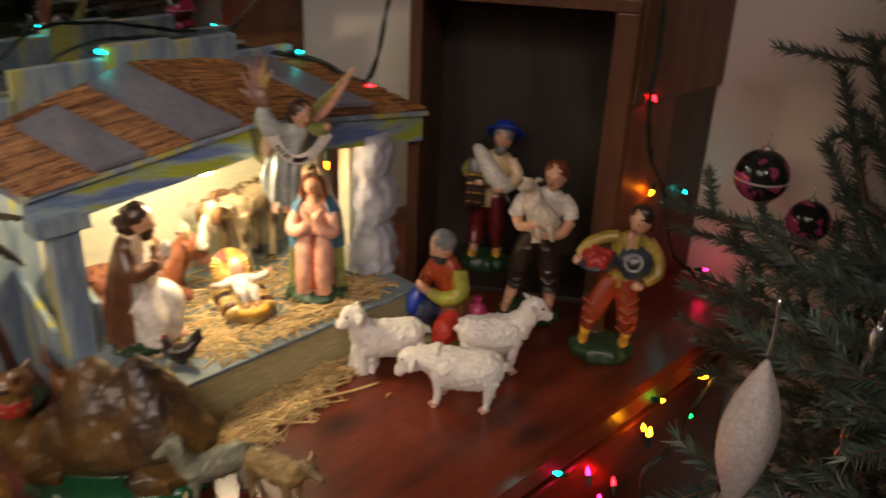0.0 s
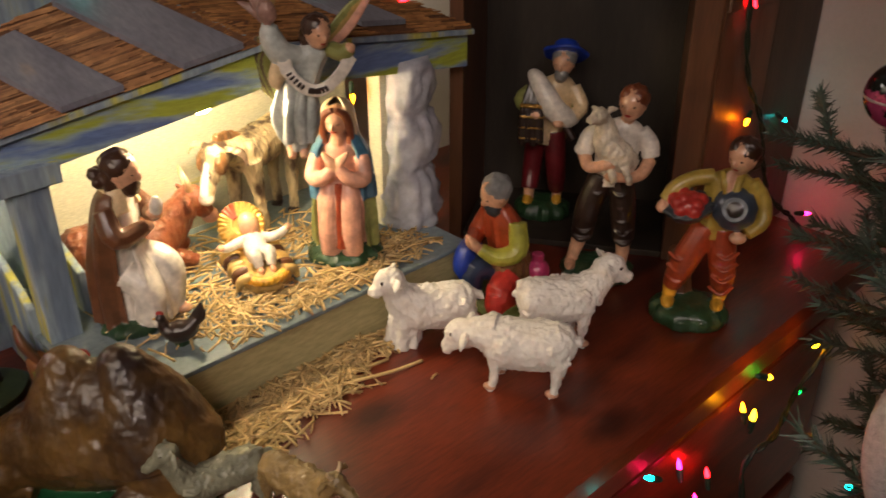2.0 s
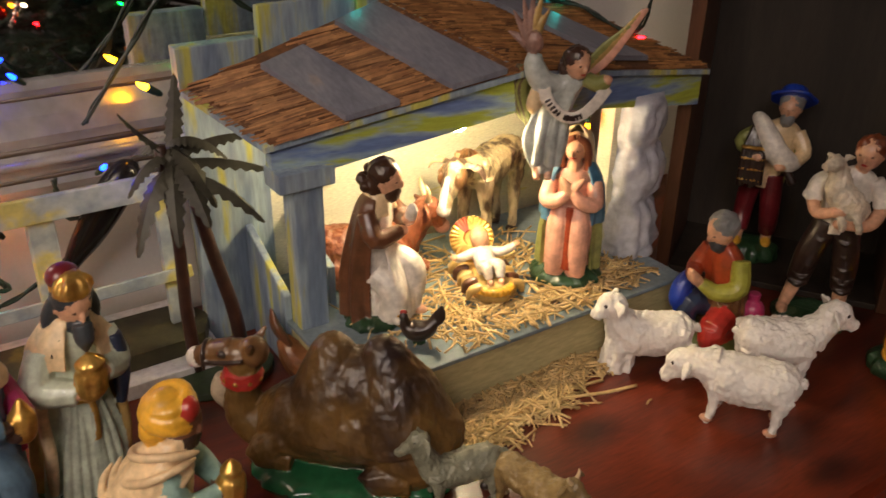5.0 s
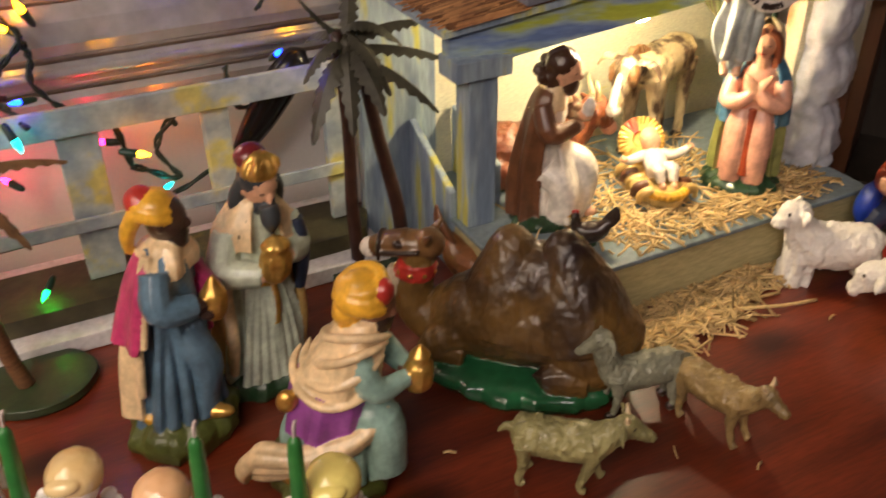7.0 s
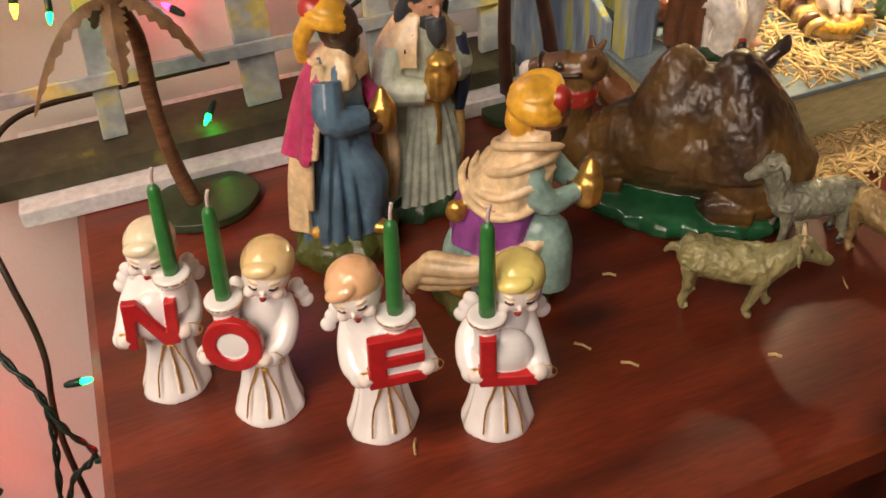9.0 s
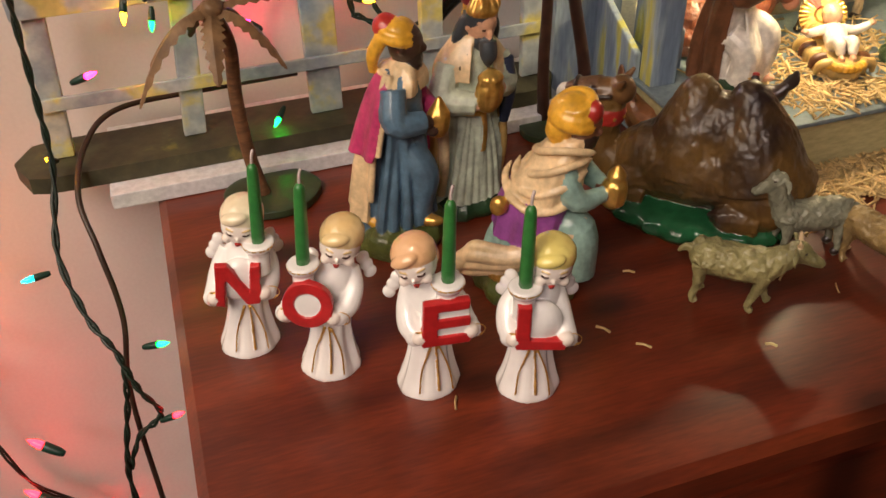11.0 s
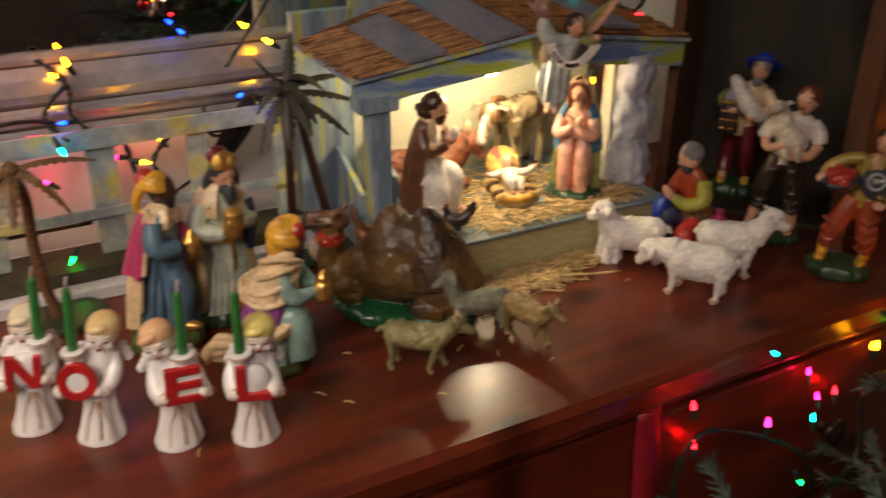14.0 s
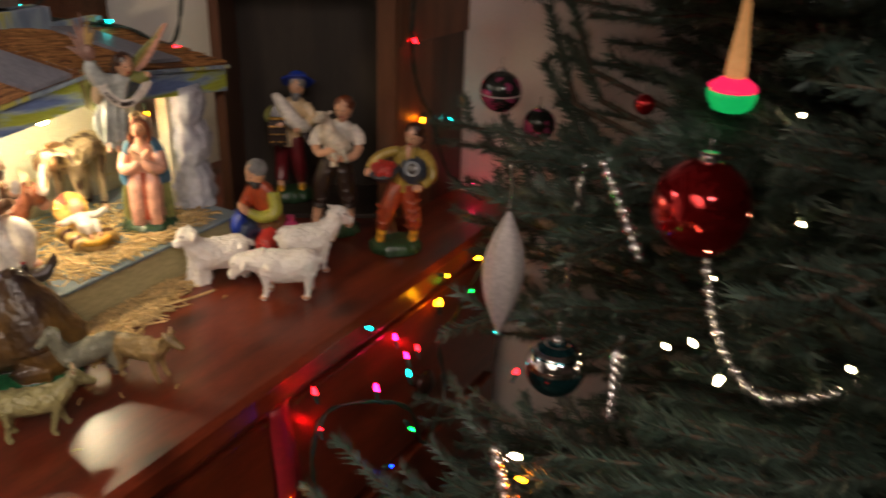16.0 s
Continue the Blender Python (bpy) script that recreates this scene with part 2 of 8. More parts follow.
class Build:
    """Collects shaped pieces, with a material each, into one mesh."""

    def __init__(self):
        self.v, self.f, self.m, self.mats, self.at = [], [], [], [], Matrix()
        self.smooth = []

    def _add(self, verts, faces, mat, smooth=True):
        if mat not in self.mats:
            self.mats.append(mat)
        k, n = self.mats.index(mat), len(self.v)
        self.v += [tuple(self.at @ Vector(p)) for p in verts]
        self.f += [tuple(n + i for i in f) for f in faces]
        self.m += [k] * len(faces)
        self.smooth += [smooth] * len(faces)
        return self

    def _grid(self, rings, mat, closed=True, caps=True, smooth=True):
        n = len(rings[0])
        verts = [p for r in rings for p in r]
        faces = []
        for i in range(len(rings) - 1):
            for j in range(n if closed else n - 1):
                a, b = i * n + j, i * n + (j + 1) % n
                faces.append((a, b, b + n, a + n))
        if caps and closed:
            faces.append(tuple(reversed(range(n))))
            faces.append(tuple(range((len(rings) - 1) * n, len(rings) * n)))
        return self._add(verts, faces, mat, smooth)

    def loft(self, rows, mat, seg=28, n=9, phase=0.0, k=4, rough=0.0):
        """Rows of z, cx, cy, rx, ry, fold: level rings up a body, with n vertical folds."""
        rings = []
        for z, cx, cy, rx, ry, amp in spline(rows, k):
            rx, ry = max(rx, 1e-4), max(ry, 1e-4)
            ring = []
            for j in range(seg):
                a = 2 * math.pi * j / seg
                w = 1 + 1.5 * amp * (math.cos(n * a + phase + 0.9 * math.sin(2 * a) + 12 * z) + 0.5 * math.sin((n - 3) * a + 2.1 * phase - 20 * z))
                if rough:
                    w += rough * noise.noise((math.cos(a) * 3 + 7 * phase, math.sin(a) * 3, z * 90))
                ring.append((cx + rx * w * math.cos(a), cy + ry * w * math.sin(a), z))
            rings.append(ring)
        return self._grid(rings, mat)

    def shell(self, rows, mat, a0, a1, seg=20, thick=0.0016, n=8, phase=0.0):
        """A cloak: part of a ring between two angles (degrees, 90 is the back), with thickness and folds."""
        rings = []
        for z, cx, cy, rx, ry, amp in spline(rows, 4):
            outer, inner = [], []
            for j in range(seg + 1):
                a = math.radians(a0 + (a1 - a0) * j / seg)
                w = 1 + 1.5 * amp * math.cos(n * a + phase + 25 * z)
                outer.append((cx + rx * w * math.cos(a), cy + ry * w * math.sin(a), z))
                inner.append((cx + (rx * w - thick) * math.cos(a), cy + (ry * w - thick) * math.sin(a), z))
            rings.append(outer + inner[::-1])
        return self._grid(rings, mat)

    def tube(self, pts, rad, mat, seg=10, k=4, flat=1.0, caps=True):
        rows = [(*p, r) for p, r in zip(pts, rad if isinstance(rad, (list, tuple)) else [rad] * len(pts))]
        s = spline(rows, k)
        rings, side = [], None
        for i in range(len(s)):
            d = Vector(s[min(i + 1, len(s) - 1), :3] - s[max(i - 1, 0), :3])
            d = d.normalized() if d.length > 1e-9 else Vector((0, 0, 1))
            if side is None:
                side = d.orthogonal().normalized()
            side = (side - d * side.dot(d))
            side = side.normalized() if side.length > 1e-6 else d.orthogonal().normalized()
            up = d.cross(side)
            c, r = Vector(s[i, :3]), max(float(s[i, 3]), 1e-5)
            rings.append([tuple(c + side * (r * math.cos(2 * math.pi * j / seg)) + up * (r * flat * math.sin(2 * math.pi * j / seg))) for j in range(seg)])
        return self._grid(rings, mat, caps=caps)

    def ball(self, c, r, mat, rot=(0, 0, 0), seg=18, rings=12, rough=0.0, freq=3.0, seed=0.0):
        r = (r, r, r) if isinstance(r, (int, float)) else r
        turn = Euler([radians(a) for a in rot]).to_matrix()
        verts, faces = [], []
        for i in range(rings + 1):
            th = math.pi * i / rings
            for j in range(seg):
                a = 2 * math.pi * j / seg
                d = Vector((math.sin(th) * math.cos(a), math.sin(th) * math.sin(a), math.cos(th)))
                w = 1 + (rough * noise.noise(d * freq + Vector((seed, seed * 2, 0))) if rough else 0)
                verts.append(tuple(Vector(c) + turn @ Vector((d.x * r[0] * w, d.y * r[1] * w, d.z * r[2] * w))))
        for i in range(rings):
            for j in range(seg):
                a, b = i * seg + j, i * seg + (j + 1) % seg
                faces.append((a, a + seg, b + seg, b))
        return self._add(verts, faces, mat)

    def box(self, lo, hi, mat, bevel=0.001, wob=0.0):
        bm = bmesh.new()
        bmesh.ops.create_cube(bm, size=1)
        for v in bm.verts:
            v.co = Vector([lo[i] + (v.co[i] + 0.5) * (hi[i] - lo[i]) for i in range(3)])
            if wob:
                v.co += Vector((random.uniform(-wob, wob), random.uniform(-wob, wob), random.uniform(-wob, wob)))
        if bevel:
            bmesh.ops.bevel(bm, geom=bm.edges[:], offset=bevel, segments=2, profile=0.6, affect="EDGES")
        bm.verts.index_update()
        self._add([tuple(v.co) for v in bm.verts], [tuple(v.index for v in f.verts) for f in bm.faces], mat, False)
        bm.free()
        return self

    def prism(self, outline, y0, y1, mat, bevel=0.0008):
        """A board with an outline in x and z, from y0 to y1."""
        bm = bmesh.new()
        a = [bm.verts.new((x, y0, z)) for x, z in outline]
        b = [bm.verts.new((x, y1, z)) for x, z in outline]
        n = len(outline)
        bm.faces.new(a)
        bm.faces.new(b[::-1])
        for i in range(n):
            bm.faces.new((a[(i + 1) % n], a[i], b[i], b[(i + 1) % n]))
        bmesh.ops.recalc_face_normals(bm, faces=bm.faces[:])
        if bevel:
            bmesh.ops.bevel(bm, geom=bm.edges[:], offset=bevel, segments=1, affect="EDGES")
        bm.verts.index_update()
        self._add([tuple(v.co) for v in bm.verts], [tuple(v.index for v in f.verts) for f in bm.faces], mat, False)
        bm.free()
        return self

    def mound(self, rx, ry, h, mat, seed=1.0, cx=0.0, cy=0.0):
        """A rough painted ground base that sits flat."""
        return self.loft([(0, cx, cy, rx * 0.96, ry * 0.96, 0.03), (h * 0.35, cx, cy, rx, ry, 0.03), (h * 0.75, cx, cy, rx * 0.86, ry * 0.86, 0.04), (h, cx, cy, rx * 0.5, ry * 0.5, 0.04), (h * 1.03, cx, cy, 0.0005, 0.0005, 0)],
                         mat, seg=30, n=11, phase=seed, rough=0.10)

    def data(self, name):
        me = bpy.data.meshes.new(name)
        me.from_pydata(self.v, [], self.f)
        for mat in self.mats:
            me.materials.append(mat)
        me.polygons.foreach_set("material_index", self.m)
        me.polygons.foreach_set("use_smooth", self.smooth)
        bm = bmesh.new()
        bm.from_mesh(me)
        bmesh.ops.recalc_face_normals(bm, faces=bm.faces[:])
        bm.to_mesh(me)
        bm.free()
        me.update()
        return me

    def fused(self, name, cell=0.0009, soft=3, fur=None):
        """All pieces grown into one moulded skin, each face painted like the piece it came from."""
        raw = self.data(name + "_raw")
        tmp = bpy.data.objects.new(name + "_raw", raw)
        scene.collection.objects.link(tmp)
        mod = tmp.modifiers.new("skin", "REMESH")
        mod.mode, mod.voxel_size = "VOXEL", cell
        dg = bpy.context.evaluated_depsgraph_get()
        me = bpy.data.meshes.new_from_object(tmp.evaluated_get(dg))
        bpy.data.objects.remove(tmp)
        me.name = name
        tree = BVHTree.FromPolygons(self.v, self.f)
        n = len(me.vertices)
        co = np.empty(n * 3)
        me.vertices.foreach_get("co", co)
        co = co.reshape(n, 3)
        ed = np.empty(len(me.edges) * 2, int)
        me.edges.foreach_get("vertices", ed)
        ed = ed.reshape(-1, 2)
        deg = np.bincount(ed.ravel(), minlength=n)[:, None] + 1e-9
        mid = np.empty(len(me.polygons) * 3)
        me.polygons.foreach_get("center", mid)
        which = []
        for c in mid.reshape(-1, 3):
            hit = tree.find_nearest(c)
            which.append(self.m[hit[2]] if hit[2] is not None else 0)
        for i in range(soft):
            acc = np.zeros((n, 3))
            np.add.at(acc, ed[:, 0], co[ed[:, 1]])
            np.add.at(acc, ed[:, 1], co[ed[:, 0]])
            co = co * 0.5 + acc / deg * 0.5
        me.vertices.foreach_set("co", co.ravel())
        me.update()
        if fur:
            mats, amp, freq, stretch = fur
            keys = {self.mats.index(m) for m in mats}
            touch = np.zeros(n, bool)
            for poly, k in zip(me.polygons, which):
                if k in keys:
                    for v in poly.vertices:
                        touch[v] = True
            nor = np.empty(n * 3)
            me.vertices.foreach_get("normal", nor)
            nor = nor.reshape(n, 3)
            for i in np.nonzero(touch)[0]:
                q = Vector(co[i]) * freq
                q = Vector((q.x, q.y, q.z * stretch))
                w = noise.noise(q) + 0.5 * noise.noise(q * 2.1)
                co[i] += nor[i] * amp * w
            me.vertices.foreach_set("co", co.ravel())
        me.materials.clear()
        for mat in self.mats:
            me.materials.append(mat)
        me.polygons.foreach_set("material_index", which)
        me.polygons.foreach_set("use_smooth", [True] * len(me.polygons))
        me.update()
        bpy.data.meshes.remove(raw)
        return me


def statue(name, build, label, category, place=(0, 0, 0), rz=0.0, group="", rx=0.0, ry=0.0, cell=0.0009, soft=3, fur=None):
    """A moulded figurine: one plain painted mesh."""
    ob = new(name, build.fused(name, cell, soft, fur))
    ob.matrix_world = pose(*place, rx, ry, rz)
    return tagged(ob, label, category, group)


def thing(name, build, label, category, place=(0, 0, 0), rz=0.0, group="", kind="", rx=0.0, ry=0.0):
    ob = new(name, build.data(name) if build else None)
    ob.matrix_world = pose(*place, rx, ry, rz)
    return tagged(ob, label, category, group, kind)


def part(name, build, parent, label=""):
    ob = new(name, build.data(name))
    ob.parent = parent
    return tagged(ob, label)


def leaning(rz, k):
    """A slight lean of a cast figure along the room's x, for a figure turned by rz."""
    m = Matrix()
    m[0][2], m[1][2] = k * math.cos(radians(rz)), -k * math.sin(radians(rz))
    return m


# ---- the room ----
def wall(name, lo, hi, mat, label, cat):
    thing(name, Build().box(lo, hi, mat, 0), label, cat, kind="structure")


wall("wall_north", (-2.6, 0.80, -0.95), (1.05, 0.92, 1.5), MAT_WALL, "plain pale plaster wall behind the dresser", "wall")
wall("wall_east", (0.935, -2.6, -0.95), (1.05, 0.797, 1.5), MAT_WALL, "plain pale plaster wall beside the tree", "wall")
wall("wall_south", (-2.6, -2.72, -0.95), (1.05, -2.603, 1.5), MAT_WALL, "plain pale plaster wall across the room", "wall")
wall("wall_west", (-2.72, -2.72, -0.95), (-2.603, 0.92, 1.5), MAT_WALL, "plain pale plaster side wall", "wall")
wall("floor", (-2.6, -2.6, -1.05), (1.05, 0.8, -0.95), MAT_FLOOR, "dark wooden floor of the room", "floor")
wall("ceiling", (-2.72, -2.72, 1.503), (1.05, 0.92, 1.6), MAT_CEIL, "plain white ceiling of the room", "ceiling")


def dresser():
    root = thing("dresser", None, "low red-stained pine dresser with a glossy top", "dresser", (0, 0, -0.95))
    dz = 0.95
    b = Build()
    b.prism([(-0.077, -0.030), (0.928, -0.030), (0.928, 0.0), (-0.077, 0.0)], 0.335, 0.797, MAT_TABLE, 0.006)
    top = part("top", b, root)
    top.location.z = dz
    edge = Build()
    edge.tube([(-0.066, 0.353, -0.038 + dz), (0.2, 0.353, -0.038 + dz), (0.6, 0.353, -0.038 + dz), (0.922, 0.353, -0.038 + dz)], 0.0075, MAT_TABLE, 12, 1)
    part("moulding", edge, root, "rounded moulding under the top")
    body = Build().box((-0.055, 0.362, -0.95 + dz), (0.915, 0.79, -0.033 + dz), MAT_TABLE, 0.003)
    part("body", body, root)
    for i, (z0, z1) in enumerate(((-0.235, -0.050), (-0.47, -0.255), (-0.72, -0.49))):
        for x0, x1 in ((-0.03, 0.42), (0.44, 0.89)):
            d = Build().box((x0, 0.347, z0 + dz), (x1, 0.366, z1 + dz), MAT_TABLE, 0.004)
            drawer = part("drawer", d, root)
            k = Build()
            c = (x0 + x1) / 2
            k.tube([(c, 0.349, (z0 + z1) / 2 + dz), (c, 0.338, (z0 + z1) / 2 + dz), (c, 0.330, (z0 + z1) / 2 + dz), (c, 0.322, (z0 + z1) / 2 + dz)], [0.008, 0.008, 0.019, 0.010], MAT_KNOB, 16)
            part("knob", k, drawer, "dark round wooden knob")


dresser()


# ---- the stable ----
SKEW = 0.30


def eave_y(u):
    """The front edge of the roof, which runs back a little at the low end."""
    return 0.606 + max(0.0, 0.463 - u) * 0.27


def roof_z(u, y=None):
    front = 0.189 + (u - 0.31) / 0.155 * 0.034 if u < 0.465 else 0.223 - (u - 0.465) / 0.195 * 0.026
    return front + ((y if y is not None else eave_y(u)) - eave_y(u)) * 0.24


def roof_at(u, y, up=0.0):
    return (u - SKEW * (y - 0.606), y, roof_z(u, y) + up)


def roof_slab(b, x0, x1, over, y1, up, thick, mat, nx=4):
    """A board that follows the roof's slope, from over in front of the eave to y1."""
    rings = []
    for i in range(nx + 1):
        u = x0 + (x1 - x0) * i / nx
        y0 = eave_y(u) - over
        rings.append([roof_at(u, y0, up), roof_at(u, y1, up), roof_at(u, y1, up + thick), roof_at(u, y0, up + thick)])
    return b._grid(rings, mat, smooth=False)


def stable():
    root = thing("stable", None, "hand-painted blue-grey wooden toy stable with a thatched roof, lit inside", "stable", (0, 0, 0))
    b = Build().box((0.303, 0.553, 0.0), (0.606, 0.72, 0.041), MAT_PLAT, 0.001)
    part("platform", b, root, "cream-edged raised floor")
    b = Build().box((0.300, 0.550, 0.0415), (0.609, 0.728, 0.0455), MAT_PLATTOP, 0.0012)
    part("platform_top", b, root)
    b = Build().box((0.30, 0.732, 0.0), (0.63, 0.742, 0.215), MAT_STABLE_IN, 0.001)
    part("back_wall", b, root, "cream back wall with yellow streaks")
    # stepped boards behind the roof
    for x0, x1, z1 in ((0.262, 0.324, 0.240), (0.326, 0.404, 0.262), (0.406, 0.468, 0.272), (0.470, 0.535, 0.268), (0.537, 0.60, 0.250)):
        z0 = 0.0 if x0 < 0.3 else 0.217
        part("back_board", Build().box((x0, 0.733 if z0 else 0.730, z0), (x1, 0.744, z1), MAT_STABLE, 0.001, 0.0006), root)
    b = Build().box((0.303, 0.640, 0.046), (0.326, 0.658, 0.166), MAT_STABLE, 0.0012, 0.0005)
    b.box((0.292, 0.636, 0.158), (0.334, 0.662, 0.172), MAT_STABLE, 0.001)
    part("front_post", b, root, "blue and yellow painted post")
    # low boards of the feeding trough on the open side
    for x, za, zb in ((0.299, 0.098, 0.066), (0.336, 0.102, 0.080)):
        ob = Build()
        ob.at = Matrix.Rotation(math.pi / 2, 4, "Z")
        ob.prism([(0.660, 0.0 if x < 0.31 else 0.046), (0.728, 0.0 if x < 0.31 else 0.046), (0.728, za), (0.660, zb)], -x - 0.006, -x, MAT_STABLE, 0.0008)
        part("trough_board", ob, root)
    # front eave, two sloping boards
    for x0, x1 in ((0.306, 0.465), (0.4652, 0.662)):
        b = Build()
        rings = []
        for i in range(5):
            u = x0 + (x1 - x0) * i / 4
            y = eave_y(u)
            x = u - SKEW * (y - 0.606)
            z = roof_z(u)
            rings.append([(x, y + 0.001, z - 0.028), (x, y + 0.011, z - 0.028), (x, y + 0.011, z - 0.0005), (x, y + 0.001, z - 0.0005)])
        b._grid(rings, MAT_EAVE, smooth=False)
        part("eave_board", b, root, "blue, green and yellow brushed eave board")
    for x0, x1 in ((0.300, 0.465), (0.465, 0.664)):
        b = Build()
        roof_slab(b, x0, x1, 0.004, 0.731, 0.0, 0.004, MAT_STABLE, 6)
        roof_slab(b, x0 + 0.004, x1 - 0.002, 0.003, 0.729, 0.0042, 0.002, MAT_THATCH_BED, 6)
        part("roof_slab", b, root)
    # thatch, straw by straw, between the planks
    rnd = random.Random(5)
    b = Build()
    for x0, x1 in ((0.300, 0.350), (0.380, 0.418), (0.450, 0.560), (0.600, 0.660)):
        for i in range(int((x1 - x0) * 4600)):
            L = rnd.uniform(0.018, 0.034)
            xa = rnd.uniform(x0 - 0.004, max(x0, x1 - L * 0.7))
            xb = min(xa + L, x1 + 0.004)
            y = rnd.uniform(eave_y(xa) - 0.006, 0.729)
            ya, yb = y + rnd.uniform(-0.0015, 0.0015), y - 0.27 * (xb - xa) * (1 if xb < 0.463 else 0) * rnd.uniform(0.6, 1.2)
            up = 0.0055 + rnd.uniform(0, 0.0022)
            r = rnd.uniform(0.0004, 0.0008)
            pa, pb = Vector(roof_at(xa, min(ya, 0.73), up)), Vector(roof_at(xb, min(yb, 0.73), up))
            vs = [pa + Vector((0, -r, -r)), pa + Vector((0, r, -r)), pa + Vector((0, 0, r)), pb + Vector((0, -r, -r)), pb + Vector((0, r, -r)), pb + Vector((0, 0, r))]
            b._add(vs, [(0, 1, 4, 3), (1, 2, 5, 4), (2, 0, 3, 5), (0, 2, 1), (3, 4, 5)], MAT_THATCH, False)
    tagged(part("thatch", b, root, "orange-brown straw thatch"), kind="stuff")
    for x0, x1, over, y1 in ((0.348, 0.382, 0.006, 0.712), (0.416, 0.452, 0.006, 0.722), (0.560, 0.602, -0.006, 0.724)):
        b = Build()
        roof_slab(b, x0, x1, over, y1, 0.0075, 0.004, MAT_PLANK, 3)
        part("roof_plank", b, root, "grey-violet painted roof plank")
    # rock pillar at the open side
    b = Build()
    b.loft([(0.045, 0.603, 0.612, 0.024, 0.021, 0.02), (0.060, 0.604, 0.613, 0.026, 0.022, 0.04), (0.085, 0.603, 0.614, 0.024, 0.021, 0.04), (0.096, 0.602, 0.614, 0.018, 0.016, 0.03), (0.104, 0.605, 0.615, 0.023, 0.020, 0.04),
            (0.125, 0.607, 0.616, 0.025, 0.021, 0.05), (0.140, 0.605, 0.616, 0.021, 0.018, 0.04), (0.146, 0.602, 0.616, 0.018, 0.016, 0.03), (0.158, 0.603, 0.616, 0.022, 0.019, 0.04), (0.176, 0.605, 0.616, 0.021, 0.018, 0.04), (0.187, 0.604, 0.616, 0.018, 0.015, 0.02)], MAT_ROCK, 44, 4, 1.0, 4, 0.26)
    part("rock_pillar", b, root, "rough white painted rock pillar")
    b = Build().box((0.577, 0.618, 0.0455), (0.584, 0.634, 0.188), MAT_STABLE_IN, 0.001)
    part("pillar_board", b, root)
    b = Build().box((0.626, 0.640, 0.0), (0.631, 0.654, 0.186), MAT_STABLE_IN, 0.001)
    part("side_strip", b, root)
    b = Build()
    b.ball((0.430, 0.630, 0.189), (0.0095, 0.0085, 0.0085), MAT_LAMP)
    b.tube([(0.430, 0.627, 0.195), (0.430, 0.629, 0.203), (0.431, 0.632, 0.212)], [0.0045, 0.005, 0.005], MAT_SOCKET)
    thing("stable_lamp", b, "small warm bulb in a green socket under the roof", "lamp")


stable()


# ---- the dark wooden box in the corner ----
def corner_box():
    a, c = Vector((0.662, 0.628, 0)), Vector((0.780, 0.448, 0))
    d = (c - a).normalized()
    turn = math.degrees(math.atan2(d.y, d.x))
    L = (c - a).length
    root = thing("wooden_box", None, "tall open wooden box of dark aged planks standing in the corner", "box", tuple(a), turn)
    # local: x along the front, y to the back, z up
    H = 0.305
    part("side_panel", Build().box((0.0, 0.0, 0.0), (0.012, 0.11, H), MAT_BOXFRAME, 0.001), root)
    part("side_panel", Build().box((L - 0.022, 0.0, 0.0), (L, 0.11, H), MAT_BOXFRAME, 0.0015), root)
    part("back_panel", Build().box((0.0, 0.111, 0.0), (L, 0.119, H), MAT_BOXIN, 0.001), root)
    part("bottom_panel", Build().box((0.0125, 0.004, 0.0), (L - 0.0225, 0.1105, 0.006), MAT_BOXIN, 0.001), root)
    part("top_panel", Build().box((0.0, 0.0, H + 0.0005), (L, 0.12, H + 0.012), MAT_BOXFRAME, 0.001), root)
    # wide plank from the box to the wall
    p = thing("wooden_plank", None, "wide brown varnished plank leaning upright beside the box", "plank", (0.783, 0.4475, 0), -4)
    part("plank_face", Build().box((0.0, 0.0, 0.0), (0.075, 0.012, 0.34), MAT_BOXFRAME, 0.0012), p)
    part("plank_face", Build().box((0.0757, 0.001, 0.0), (0.149, 0.012, 0.335), MAT_BOXWOOD, 0.0012), p)
    part("plank_edge", Build().box((0.0, -0.004, 0.22), (0.149, -0.0005, 0.34), MAT_BOXFRAME, 0.0012), p)


corner_box()


